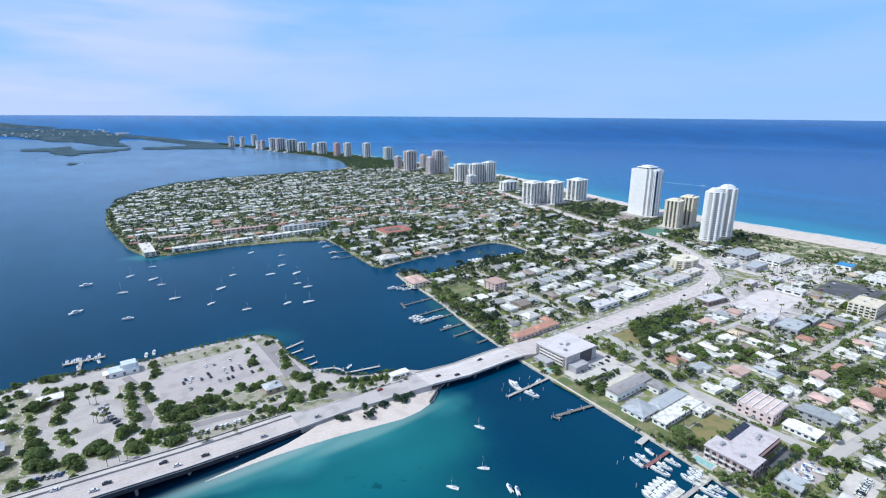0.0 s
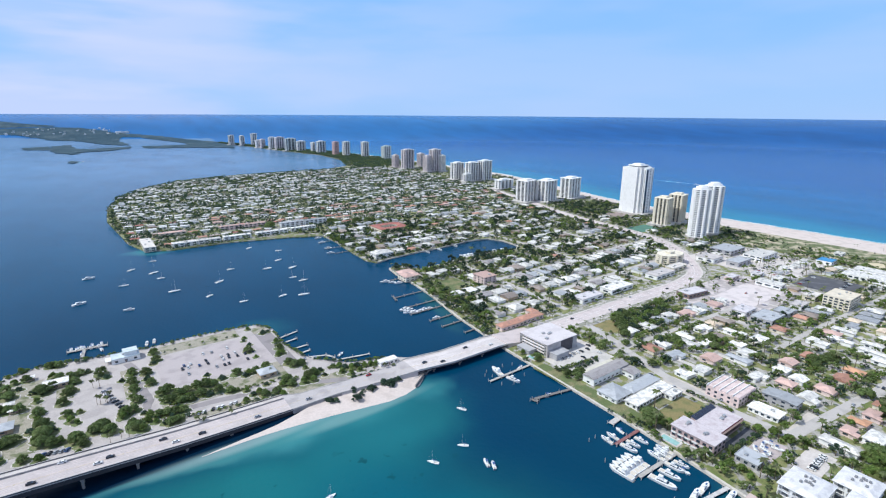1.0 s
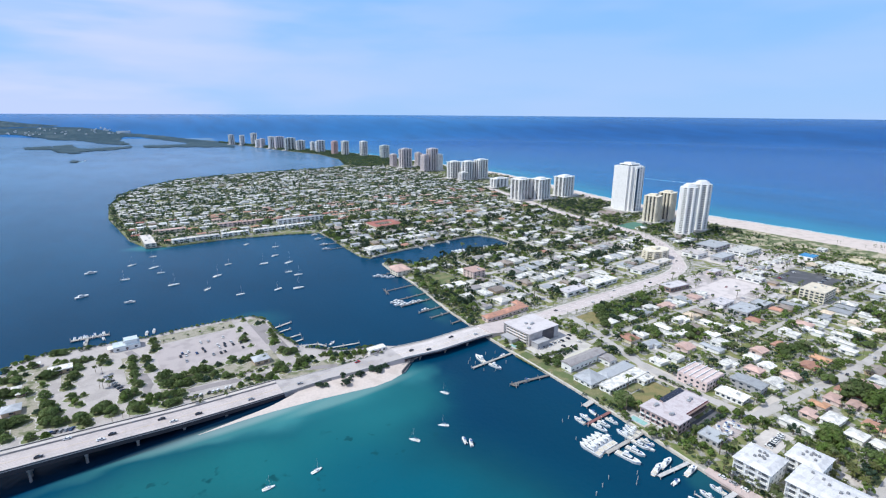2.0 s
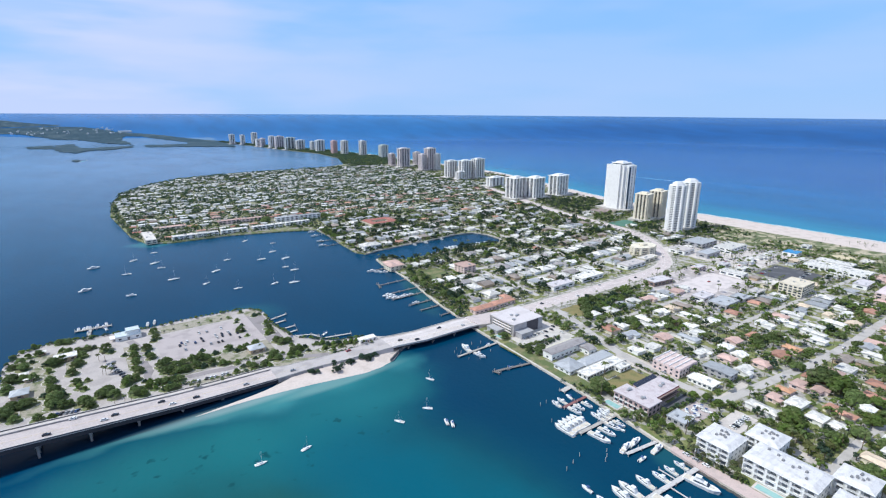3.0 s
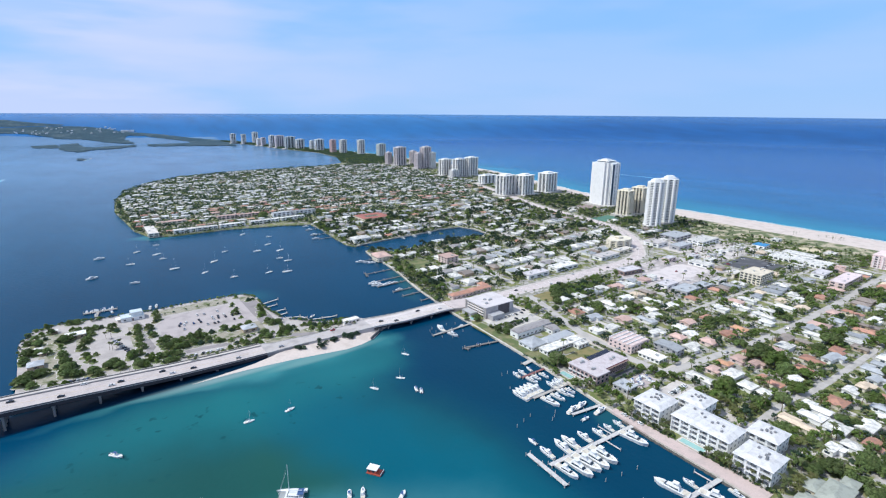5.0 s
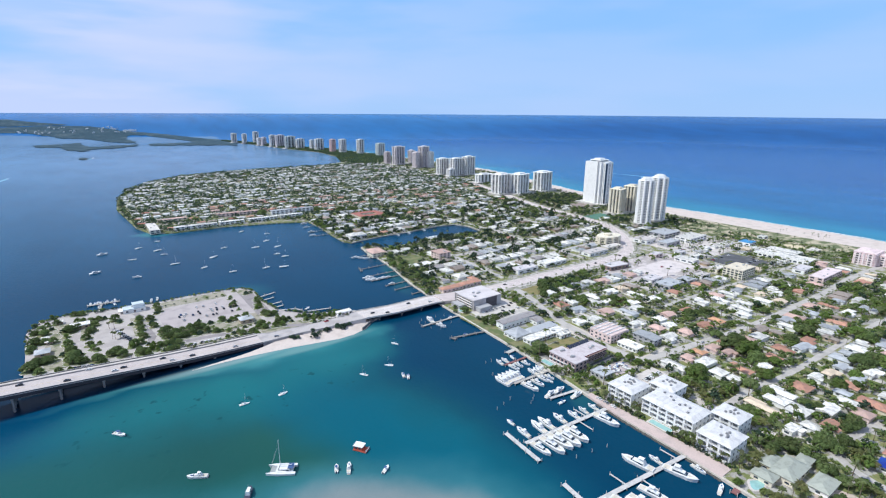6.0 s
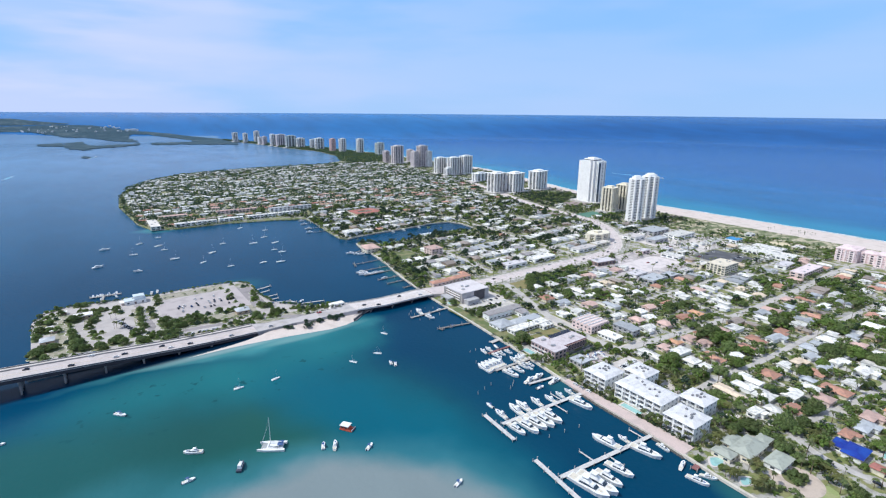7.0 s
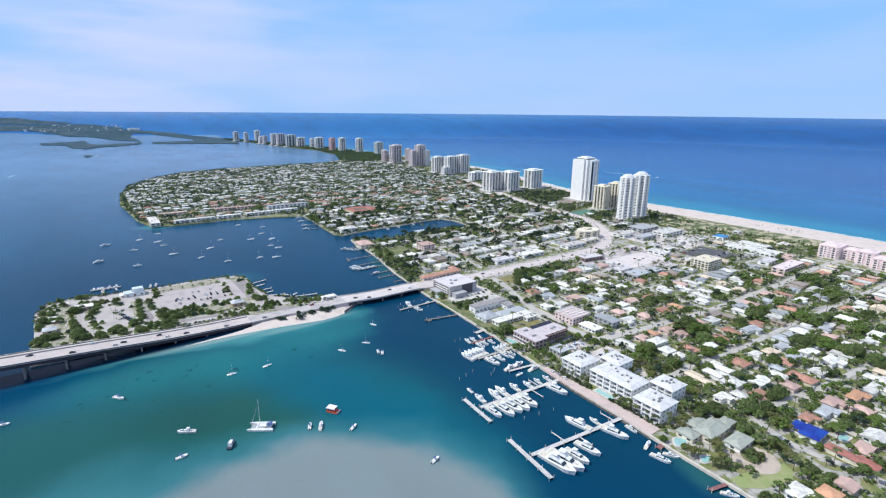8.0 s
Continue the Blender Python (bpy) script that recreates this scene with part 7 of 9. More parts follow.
def wooded(x, y):
    """Where tall trees take the place of houses."""
    if y > 790:
        return rng.random() < 0.16 + 0.9 * max(0.0, noise.noise((x / 55, y / 40, 7)) - 0.1) + (0.3 if x > 560 and y < 960 else 0.0)
    if y < 100 and any(math.hypot(x - a, (y - b) * 1.3) < r for a, b, r in SOUTH_WOODS):
        return True
    return y > 425 and rng.random() < (0.5 if x > 470 else 0.3)


def plots(x0, x1, ys, step, palette, jitter=3.0):
    """Rows of houses where no street is laid out."""
    for y in ys:
        x = x0
        while x < x1:
            st = step * rng.uniform(0.85, 1.2)
            if wooded(x, y):
                x += st
                continue
            add_home(x + st / 2, y + rng.uniform(-jitter, jitter), st - rng.uniform(4, 6), rng.uniform(9, 13) if y < 800 else rng.uniform(6.5, 9), palette, 0.6)
            x += st


for s in (STREETS_S[1], STREETS_S[2], STREETS_S[3], STREETS_S[4], STREETS_S[5], STREETS_S[7]):
    lots(s, "WWWWWGGTTPPBCW", 352)
plots(355, 800, [226, 188, 172, 152, 112, 98, 88, 38, 27, 14, -34, -46, -104, -118, -136, -176, -190, -232, -246], 17, "WWWWWWGGTPPBWC")
for s in (STREETS_N[0], STREETS_N[2], STREETS_N[4], STREETS_N[5], STREETS_N[6], STREETS_N[7]):
    lots(s, "WWGWGWMWGWBW", 318)
plots(318, 800, [318, 330, 362, 378, 398, 440, 455, 474, 520, 540, 556, 590, 632, 648, 664, 708, 724, 742, 755], 18, "WWWGWMGWGWBWT")
plots(565, 900, [530, 560, 580, 800, 815], 18, "WWWWGGB")
for k in range(40):
    y = 822 + 20.6 * k
    plots(56, 930, [y], 16.5, "WWGWTRPRWBT" if y < 900 else "WWGWTPRWWBW" if y < 1010 else "WWWWWWGWWWGWWBW", 4.0)
# a brighter copy of the white roof, only for flat roofs of far homes
M_BRIGHT_FLAT = mat("bright_white_flat_roof", (0.82, 0.81, 0.79), 0.6, 0.06, 4, 0.6, second=(0.72, 0.71, 0.69), rnd=0.2)
for col in "WGTBPCRM":
    ms, ws, bright_flat = Mesh(), Mesh(), Mesh()
    for x, y, w, d, c in far_homes:
        if c == col:
            if y > 790:
                h = rng.uniform(2.7, 3.6)
                if rng.random() < 0.55:
                    (bright_flat if col == "W" else ms).box(x - w / 2 - 0.6, y - d / 2 - 0.6, GROUND_Z + h - 0.2, x + w / 2 + 0.6, y + d / 2 + 0.6, GROUND_Z + h + 0.25)
                else:
                    hip_roof(ms, x - w / 2, y - d / 2, x + w / 2, y + d / 2, GROUND_Z + h, 0.13 * d, over=0.6)
                ws.box(x - w / 2, y - d / 2, GROUND_Z - 0.3, x + w / 2, y + d / 2, GROUND_Z + h - 0.2)
            else:
                wall, rf = home_meshes(rng, w, d, rng.choice(("hip", "gable", "flat") if col in "WG" else ("hip", "gable")))
                for dst, src in ((ws, wall), (ms, rf)):
                    i = len(dst.v)
                    dst.v += [(px + x, py + y, pz + GROUND_Z) for px, py, pz in src.v]
                    dst.f += [tuple(i + q for q in f) for f in src.f]
    if ms.v:
        root = thing("distant_houses", f"many low houses with {ROOF_WORDS[col]} roofs further off", "houses", kind="stuff")
        part("roofs", ms, ROOF[col], root)
        if bright_flat.v:
            part("flat_roofs", bright_flat, M_BRIGHT_FLAT, root, "bright white flat roofs")
        part("walls", ws, WALL[WALL_FOR[col]], root)
shed_roofs = Mesh()
for x, y, w, d in sheds:
    if free_rect(x - w / 2, y - d / 2, x + w / 2, y + d / 2):
        shed_roofs.box(x - w / 2, y - d / 2, GROUND_Z - 0.2, x + w / 2, y + d / 2, GROUND_Z + 2.2)
        shed_roofs.box(x - w / 2 - 0.2, y - d / 2 - 0.2, GROUND_Z + 2.2, x + w / 2 + 0.2, y + d / 2 + 0.2, GROUND_Z + 2.4)
        take_rect(x - w / 2, y - d / 2, x + w / 2, y + d / 2, 0)
tagged(new("garden_sheds", shed_roofs.data("garden_sheds", ROOF["G"])), "small pale flat-topped sheds in the back yards", "sheds", "", "stuff")
structure("patio", patios, mat("patio_slabs", (0.56, 0.52, 0.48), 0.9, 0.1, 4, 0.5, second=(0.50, 0.42, 0.37)), "pale paved patios behind the houses", "patio")


# back-garden pools and drives
rp = random.Random(23)
pool(357, -108, 8, 4.5, "turquoise back-garden swimming pool with pale paving")
drives = Mesh()
for spots in (HOMES_T, HOMES_W, HOMES_P, HOMES_G, HOMES_O, *HOMES_IN_VIEW.values()):
    for x, y in (s[:2] for s in spots):
        o = rp.choice((-8.5, 8.5))
        w = rp.uniform(3, 6)
        drives.box(x - w, y + min(0, o * 2), 1.2, x - w + rp.uniform(3, 5.5), y + max(0, o * 2), 1.552 + 0.01 * rp.random())
structure("driveway", drives, mat("driveway_concrete", (0.54, 0.50, 0.46), 0.9, 0.1, 5, 0.6), "pale concrete drives between houses and streets", "driveway")


# ---- trees ----
def blob(rngx, r, squash=0.8):
    """A rough lump of twenty faces."""
    t = (1 + 5 ** 0.5) / 2
    v = [(-1, t, 0), (1, t, 0), (-1, -t, 0), (1, -t, 0), (0, -1, t), (0, 1, t), (0, -1, -t), (0, 1, -t), (t, 0, -1), (t, 0, 1), (-t, 0, -1), (-t, 0, 1)]
    v = np.array(v) / 1.902 * r * np.array([rngx.uniform(0.72, 1.12) for _ in range(12)])[:, None]
    v[:, 2] *= squash
    f = [(0, 11, 5), (0, 5, 1), (0, 1, 7), (0, 7, 10), (0, 10, 11), (1, 5, 9), (5, 11, 4), (11, 10, 2), (10, 7, 6), (7, 1, 8), (3, 9, 4), (3, 4, 2), (3, 2, 6), (3, 6, 8), (3, 8, 9), (4, 9, 5), (2, 4, 11), (6, 2, 10), (8, 6, 7), (9, 8, 1)]
    return v, f


def octa(rngx, r):
    v = np.array([(1, 0, 0), (-1, 0, 0), (0, 1, 0), (0, -1, 0), (0, 0, 1), (0, 0, -0.8)]) * r * np.array([rngx.uniform(0.7, 1.2) for _ in range(6)])[:, None]
    return v, [(0, 2, 4), (2, 1, 4), (1, 3, 4), (3, 0, 4), (2, 0, 5), (1, 2, 5), (3, 1, 5), (0, 3, 5)]


def crown_mesh(seed, radius, height, base, clumps, leaves, leaf, core=blob, tall=0.75):
    """Clumps of leaves gathered in an uneven dome: a full top, a ragged rim and sprays standing out of it."""
    r = random.Random(seed)
    ms = Mesh()
    lobes = [r.uniform(0.78, 1.12) for _ in range(5)]
    for k in range(clumps):
        a = 2 * math.pi * (k * 0.618 + r.uniform(-0.08, 0.08))
        u = math.sqrt((k + 0.5) / clumps)
        lim = radius * lobes[int(a / (2 * math.pi) * 5) % 5] * 0.80
        z = base + height * (0.30 + 0.42 * (1 - u * u) + r.uniform(-0.10, 0.10))
        c = np.array((math.cos(a) * u * lim, math.sin(a) * u * lim, z))
        cr = radius * r.uniform(0.24, 0.36) * (1.35 if clumps < 8 else 1.15 if clumps < 14 else 1)
        v, f = core(r, cr * 0.88) if core is octa else core(r, cr * 0.88, tall)
        i = len(ms.v)
        ms.v += [tuple(q) for q in v + c]
        ms.f += [tuple(i + q for q in t) for t in f]
        for _ in range(leaves):
            d = np.array([r.gauss(0, 1), r.gauss(0, 1), abs(r.gauss(0.25, 0.9))])
            d /= np.linalg.norm(d) + 1e-6
            p = c + d * cr * r.uniform(0.80, 1.06) * np.array((1, 1, 0.85))
            s = leaf * r.uniform(0.6, 1.25)
            e1 = np.cross(d, (r.gauss(0, 1), r.gauss(0, 1), r.gauss(0, 1)))
            e1 /= np.linalg.norm(e1) + 1e-6
            e2 = np.cross(d, e1) + d * r.uniform(-0.35, 0.35)
            if core is octa:
                ms.face(tuple(p - e1 * s), tuple(p + e1 * s), tuple(p + e2 * s * 1.3))
            else:
                ms.face(tuple(p - e1 * s), tuple(p + e2 * s * 0.5), tuple(p + e1 * s), tuple(p - e2 * s * 0.7))
    return ms


def trunk_mesh(seed, h, r0, spread, limbs):
    r = random.Random(seed)
    ms = Mesh()
    top = (r.uniform(-0.2, 0.2), r.uniform(-0.2, 0.2), h)
    ms.tube((0, 0, -0.3), top, r0, r0 * 0.65, 7)
    for k in range(limbs):
        a = 2 * math.pi * (k + r.random() * 0.6) / limbs
        ms.tube(top, (math.cos(a) * spread, math.sin(a) * spread, h + spread * r.uniform(0.7, 1.3)), r0 * 0.5, r0 * 0.14, 5)
    return ms


def palm_meshes(seed, h, fronds, seg=3, length=2.5):
    r = random.Random(seed)
    t, c = Mesh(), Mesh()
    lean = (r.uniform(-0.5, 0.5), r.uniform(-0.5, 0.5))
    mid = (lean[0] * 0.3, lean[1] * 0.3, h * 0.5)
    t.tube((0, 0, -0.3), mid, 0.2, 0.15, 5).tube(mid, (lean[0], lean[1], h), 0.15, 0.12, 5)
    for k in range(fronds):
        a = 2 * math.pi * k / fronds + r.uniform(-0.2, 0.2)
        up = r.uniform(-0.3, 0.9)
        L = length * r.uniform(0.8, 1.1)
        prev = None
        for s in range(seg + 1):
            q = s / seg
            d = L * q
            z = h + up * d * 0.7 - 0.32 * d * d / length * 1.6
            w = 0.62 * (1 - q) ** 0.6 * (0.35 + min(1, q * 3)) + 0.03
            x, y = lean[0] + math.cos(a) * d, lean[1] + math.sin(a) * d
            pa = (x - math.sin(a) * w, y + math.cos(a) * w, z - w * 0.45)
            pm = (x, y, z)
            pb = (x + math.sin(a) * w, y - math.cos(a) * w, z - w * 0.45)
            if prev:
                c.face(prev[0], pa, pm, prev[1]).face(prev[1], pm, pb, prev[2])
            prev = (pa, pm, pb)
    return t, c


SPECIES = {}


def species(key, label, category, trunk, crown, leafmat):
    SPECIES[key] = [label, category, trunk.data("trunk", M_BARK), crown.data("crown", leafmat), None]


BROAD = "bushy green broadleaf tree with a rounded uneven crown"
species("oak", BROAD, "tree", trunk_mesh(1, 2.4, 0.32, 2.4, 5), crown_mesh(2, 4.6, 6.2, 0.5, 28, 20, 0.54), M_LEAF)
species("oak_small", "small light green broadleaf tree in a yard", "tree", trunk_mesh(3, 1.8, 0.22, 1.6, 4), crown_mesh(4, 3.1, 4.6, 0.3, 18, 18, 0.46), M_LEAF_LIGHT)
species("oak_wide", "spreading green shade tree with a broad crown", "tree", trunk_mesh(5, 2.6, 0.42, 3.4, 6), crown_mesh(6, 6.4, 7.4, 0.4, 40, 19, 0.60), M_LEAF)
species("oak_bright", "large bright green shade tree with a full rounded crown", "tree", trunk_mesh(11, 2.6, 0.4, 2.8, 6), crown_mesh(12, 5.4, 7.4, 0.3, 36, 19, 0.56), M_LEAF_LIGHT)
species("shrub", "dense dark green sea-grape shrub", "shrub", trunk_mesh(7, 0.6, 0.12, 0.8, 5), crown_mesh(8, 2.3, 2.8, -0.2, 14, 16, 0.40), M_LEAF_DARK)
species("pine", "dark feathery pine beside the shore", "tree", trunk_mesh(9, 5.0, 0.3, 1.4, 5), crown_mesh(10, 3.0, 9.0, 1.6, 18, 24, 0.5, tall=1.2), M_LEAF_DARK)
t, c = palm_meshes(44, 6.0, 34, 4, 3.9)
species("date_palm", "broad date palm with a full yellow-green crown", "palm", t, c, mat("date_palm_fronds", (0.19, 0.205, 0.07), 0.75, 0.25, 5, 0.6, second=(0.23, 0.215, 0.09), rnd=0.3, spec=0.3))
leafy(MATS["date_palm_fronds"])
for k, (h, n) in enumerate(((7.5, 19), (9.5, 20), (6.0, 17))):
    t, c = palm_meshes(20 + k, h, n)
    species(f"palm{k}", "tall slim palm with a drooping crown of fronds", "palm", t, c, M_PALM)


def tree(key, x, y, z, s=1.0, turn=0.0):
    sp = SPECIES[key]
    m = Matrix.Translation((x, y, z)) @ Matrix.Rotation(turn, 4, "Z")
    if sp[4]:
        ob = copy_thing(sp[4], m)
        ob.scale = (s, s, s)
        return ob
    root = thing("palm_tree" if "palm" in key else "shrub" if key == "shrub" else "tree", sp[0], sp[1], "island palms" if "palm" in key else "island trees")
    part("trunk", sp[2], None, root)
    part("crown", sp[3], None, root)
    root.matrix_world = m
    root.scale = (s, s, s)
    sp[4] = root
    return root


rt = random.Random(77)
count = 0
PARK_WEST = [(-68, 341, 5.9), (-64, 350, 5.0), (-58, 350, 5.0), (-54, 351, 3.4), (-62, 332, 3.4), (-69, 380, 4.2), (-50, 325, 3.4), (-42, 320, 2.9), (-67, 397, 5.0), (-60, 394, 3.8), (-54, 392, 3.8), (-61, 416, 4.6), (-68, 421, 3.4), (-63, 428, 3.8), (-56, 426, 2.5), (-69, 442, 2.5), (-52, 439, 3.4), (-56, 458, 2.9), (-38, 455, 3.4), (-32, 453, 3.4), (-59, 438, 2.9)]
PARK_GROVE = [(-42, 411, 5.9), (-36, 416, 3.4), (-47, 414, 2.9), (-45, 399, 2.5), (-44, 380, 3.8), (-43, 369, 2.5), (-41, 361, 5.0), (-40, 348, 5.9), (-47, 357, 2.9), (-44, 345, 2.5), (-41, 338, 5.0), (-36, 334, 3.8), (-36, 352, 2.9), (-32, 334, 3.4), (-24, 330, 5.0), (-21, 323, 3.4), (-23, 313, 2.5), (-30, 385, 3.8), (-28, 398, 3.4), (-32, 429, 3.8), (-25, 426, 3.8), (-23, 415, 3.8), (-25, 402, 3.8), (-19, 428, 3.4), (-14, 429, 2.5), (-36, 434, 2.9), (-28, 366, 3.4), (-26, 357, 2.9), (-21, 366, 2.1), (-23, 352, 2.1)]
PARK_MID = [(-14, 335, 4.6), (-10, 336, 5.5), (-6, 328, 4.2), (4, 346, 4.2), (2, 342, 2.9), (9, 347, 3.4), (8, 323, 5.0), (6, 329, 3.4), (11, 319, 2.9), (-6, 419, 4.2), (-3, 411, 2.5), (6, 398, 2.1), (13, 406, 3.8), (12, 390, 3.8), (12, 378, 3.4), (12, 359, 3.8), (9, 368, 1.7), (22, 400, 3.8), (22, 390, 2.9), (23, 380, 3.4), (32, 435, 3.8), (32, 420, 3.4), (29, 415, 2.5)]
PARK_BELT = [(28, 359, 4.2), (32, 362, 4.2), (29, 347, 3.4), (37, 352, 3.8), (43, 354, 3.4), (32, 345, 3.8), (37, 341, 3.4), (50, 355, 4.2), (56, 354, 4.2), (60, 352, 3.8), (50, 343, 3.8), (43, 340, 3.4), (55, 339, 2.9), (68, 358, 2.9), (69, 335, 3.4), (62, 341, 3.4), (14, 340, 2.1), (17, 334, 2.9), (22, 331, 3.4), (15, 328, 2.5), (27, 330, 3.4), (31, 329, 3.4), (36, 328, 3.4), (34, 333, 2.9), (27, 317, 3.4), (31, 317, 3.4), (24, 319, 2.5), (19, 324, 2.1), (60, 370, 2.1)]
PARK_EAST = [(79, 359, 3.8), (84, 352, 2.5), (73, 333, 2.1), (87, 354, 2.9), (101, 357, 3.4), (100, 344, 3.4), (92, 354, 3.4), (98, 393, 3.8), (102, 405, 2.1), (100, 416, 1.7), (102, 421, 1.7), (110, 439, 2.1), (100, 379, 1.7), (119, 423, 2.9), (124, 424, 2.1), (123, 398, 2.5), (121, 384, 3.4), (120, 373, 2.9), (116, 372, 2.5), (118, 352, 3.8), (121, 346, 3.8), (126, 346, 3.4), (126, 337, 2.1), (107, 326, 4.6), (108, 318, 3.4), (102, 321, 2.5), (123, 322, 5.0), (128, 324, 3.8), (117, 316, 2.9), (124, 315, 2.9), (134, 327, 2.5), (134, 318, 2.1)]
PARK_SOUTH = [(88, 316, 3.4), (85, 321, 2.9), (81, 321, 2.5), (96, 313, 3.8), (98, 309, 2.5), (74, 315, 2.5), (78, 329, 2.1), (93, 330, 2.1), (145, 327, 2.5), (149, 324, 2.5), (152, 320, 2.9), (156, 316, 2.9), (161, 316, 2.9), (166, 313, 2.5), (171, 312, 2.5), (176, 311, 2.5), (181, 311, 2.1), (147, 314, 2.5), (152, 308, 2.5), (160, 309, 2.1)]
PARK_BEACH_SCRUB = [(142, 284, 2.9), (139, 272, 3.4), (144, 276, 2.1), (153, 278, 3.4), (156, 278, 2.1), (165, 280, 3.4), (168, 275, 3.4), (176, 278, 2.9), (171, 278, 2.9), (122, 280, 2.9), (126, 278, 2.1), (120, 284, 1.7)]
PARK_PALMS = [(-12, 399), (-8, 395), (-6, 372), (-5, 369), (-9, 370), (-3, 369), (-11, 371), (-7, 316), (-1, 317), (3, 317), (152, 302), (160, 300.5), (168, 299), (176, 297.5), (183, 296), (40, 303), (44, 302), (61, 301)]
for grove in (PARK_WEST, PARK_GROVE, PARK_MID, PARK_BELT, PARK_EAST, PARK_SOUTH, PARK_BEACH_SCRUB):
    for x, y, r in grove:
        if grove is PARK_BEACH_SCRUB:
            key, s = "shrub", r / 2.1
        elif r > 4.5:
            key, s = "oak_wide", r / 6.0
        elif r > 3.0:
            key, s = "oak", r / 4.3
        else:
            key, s = ("oak_small", r / 2.9) if rt.random() < 0.7 else ("shrub", r / 2.2)
        tree(key, x, y, 1.45, s * rt.uniform(0.95, 1.08), rt.uniform(0, 6.28))
        count += 1
for x, y in PARK_PALMS:
    tree("palm%d" % rt.randrange(3), x, y, 1.45, rt.uniform(0.7, 0.95), rt.uniform(0, 6.28))
    count += 1


def build_park_beds():
    """Beds of grass round the park trees, each inside a pale kerb."""
    cell = 0.8
    grow = {"grass": 1.25, "kerb": 1.9}
    x0, y0, nx, ny = -76.0, 300.0, int(280 / cell), int(164 / cell)
    gx, gy = np.meshgrid(x0 + (np.arange(nx) + 0.5) * cell, y0 + (np.arange(ny) + 0.5) * cell, indexing="ij")
    best = np.full((nx, ny), 99.0)
    wob = np.array([[noise.noise((a / 6, b / 6, 2.2)) for b in gy[0]] for a in gx[:, 0]])
    for grove in (PARK_WEST, PARK_GROVE, PARK_MID, PARK_BELT, PARK_EAST, PARK_SOUTH):
        for x, y, r in grove:
            best = np.minimum(best, np.hypot(gx - x, (gy - y) * 1.15) - r * 1.05)
    on_land = inside(PARK, gx, gy) & (gy > 304)
    grass = (best + wob * 0.8 < grow["grass"]) & on_land
    kerb = (best + wob * 0.8 < grow["kerb"]) & on_land & ~grass
    for name, mask, z, material, label in (("park_bed", grass, PZ + 0.07, M_BED, "green grass beds under the park trees"), ("kerb", kerb, PZ + 0.10, M_KERB, "pale kerbs round the grass beds of the park")):
        ms, known = Mesh(), {}

        def corner(i, j):
            if (i, j) not in known:
                known[i, j] = len(ms.v)
                ms.v.append((x0 + i * cell, y0 + j * cell, z))
            return known[i, j]
        for i, j in np.argwhere(mask):
            ms.f.append((corner(i, j), corner(i + 1, j), corner(i + 1, j + 1), corner(i, j + 1)))
        structure(name, ms, material, label, "lawn" if name == "park_bed" else "kerb")


M_BED = mat("park_bed_grass", (0.13, 0.165, 0.065), 0.95, 0.25, 6, 0.7, second=(0.22, 0.215, 0.11), amount=0.6)
M_KERB = mat("park_kerb", (0.55, 0.51, 0.48), 0.9, 0.1, 4, 0.5)
build_park_beds()


def free_spot(x, y):
    i, j = int((x - X_MIN) / CELL), int((y - Y_MIN) / CELL)
    return 0 <= i < NX and 0 <= j < NY and not TAKEN[i, j]


# low scrub along the park's shores and under its trees, all one planting
park_green = []
SHORE_BELTS = [((-70, 446), (-45, 460.5), (-12, 455.5), 0.9, 1.9), ((-12, 455), (8, 452), (30, 449), 0.8, 2.6), ((30, 449.5), (62, 452), (100, 449), 0.5, 4.0), ((104, 448), (118, 446), (128, 430), 0.7, 2.6), ((128.5, 420), (127.5, 392), (133, 358), 0.7, 2.8), ((138, 349), (158, 328), (186, 316), 0.8, 2.2),
         ((-72, 385), (-73, 410), (-71, 440), 2.0, 4), ((-66, 452), (-45, 458), (-14, 452), 1.6, 4), ((40, 448), (70, 450), (104, 447), 1.2, 9)]
INNER_BELTS = [((28, 342), (45, 340), (70, 336), 2.0, 2.6), ((26, 350), (45, 349), (66, 346), 3.0, 2.4), ((14, 332), (24, 326), (40, 320), 2.5, 2.6),
         ((76, 334), (100, 331), (132, 321), 1.6, 3.4), ((40, 318), (70, 313), (100, 307), 1.4, 3.2)]
EAST_BELTS = [((142, 326), (160, 317), (182, 309), 2.2, 1.6), ((148, 316), (160, 312), (176, 308), 1.6, 2.4), ((11, 366), (12, 385), (14, 408), 1.6, 3), ((117, 370), (121, 384), (124, 400), 1.6, 2.5), ((150, 301.5), (164, 299.5), (182, 295.5), 0.4, 1.5), ((-46, 345), (-42, 362), (-44, 382), 3.5, 3), ((-30, 398), (-28, 412), (-30, 430), 3.0, 3), ((-66, 340), (-62, 352), (-66, 362), 4.0, 3), ((-68, 394), (-62, 412), (-64, 430), 4.0, 3.5), ((40, 432), (70, 434), (96, 431), 0.5, 8)]
for p0, p1, p2, spread, step in SHORE_BELTS + INNER_BELTS + EAST_BELTS:
    for x, y in curve_points([p0, p1, p2], step):
        park_green.append((x + rt.uniform(-spread, spread), y + rt.uniform(-spread, spread), 1.42, rt.uniform(0.25, 0.6)))
for x, y in ((122, 281), (126, 279.5), (139, 275), (141, 281), (147, 279), (155, 279), (164, 278.5), (167, 277), (170, 276.5), (174, 277.5), (178, 277)):
    park_green.append((x, y, 1.3, rt.uniform(0.35, 0.6)))
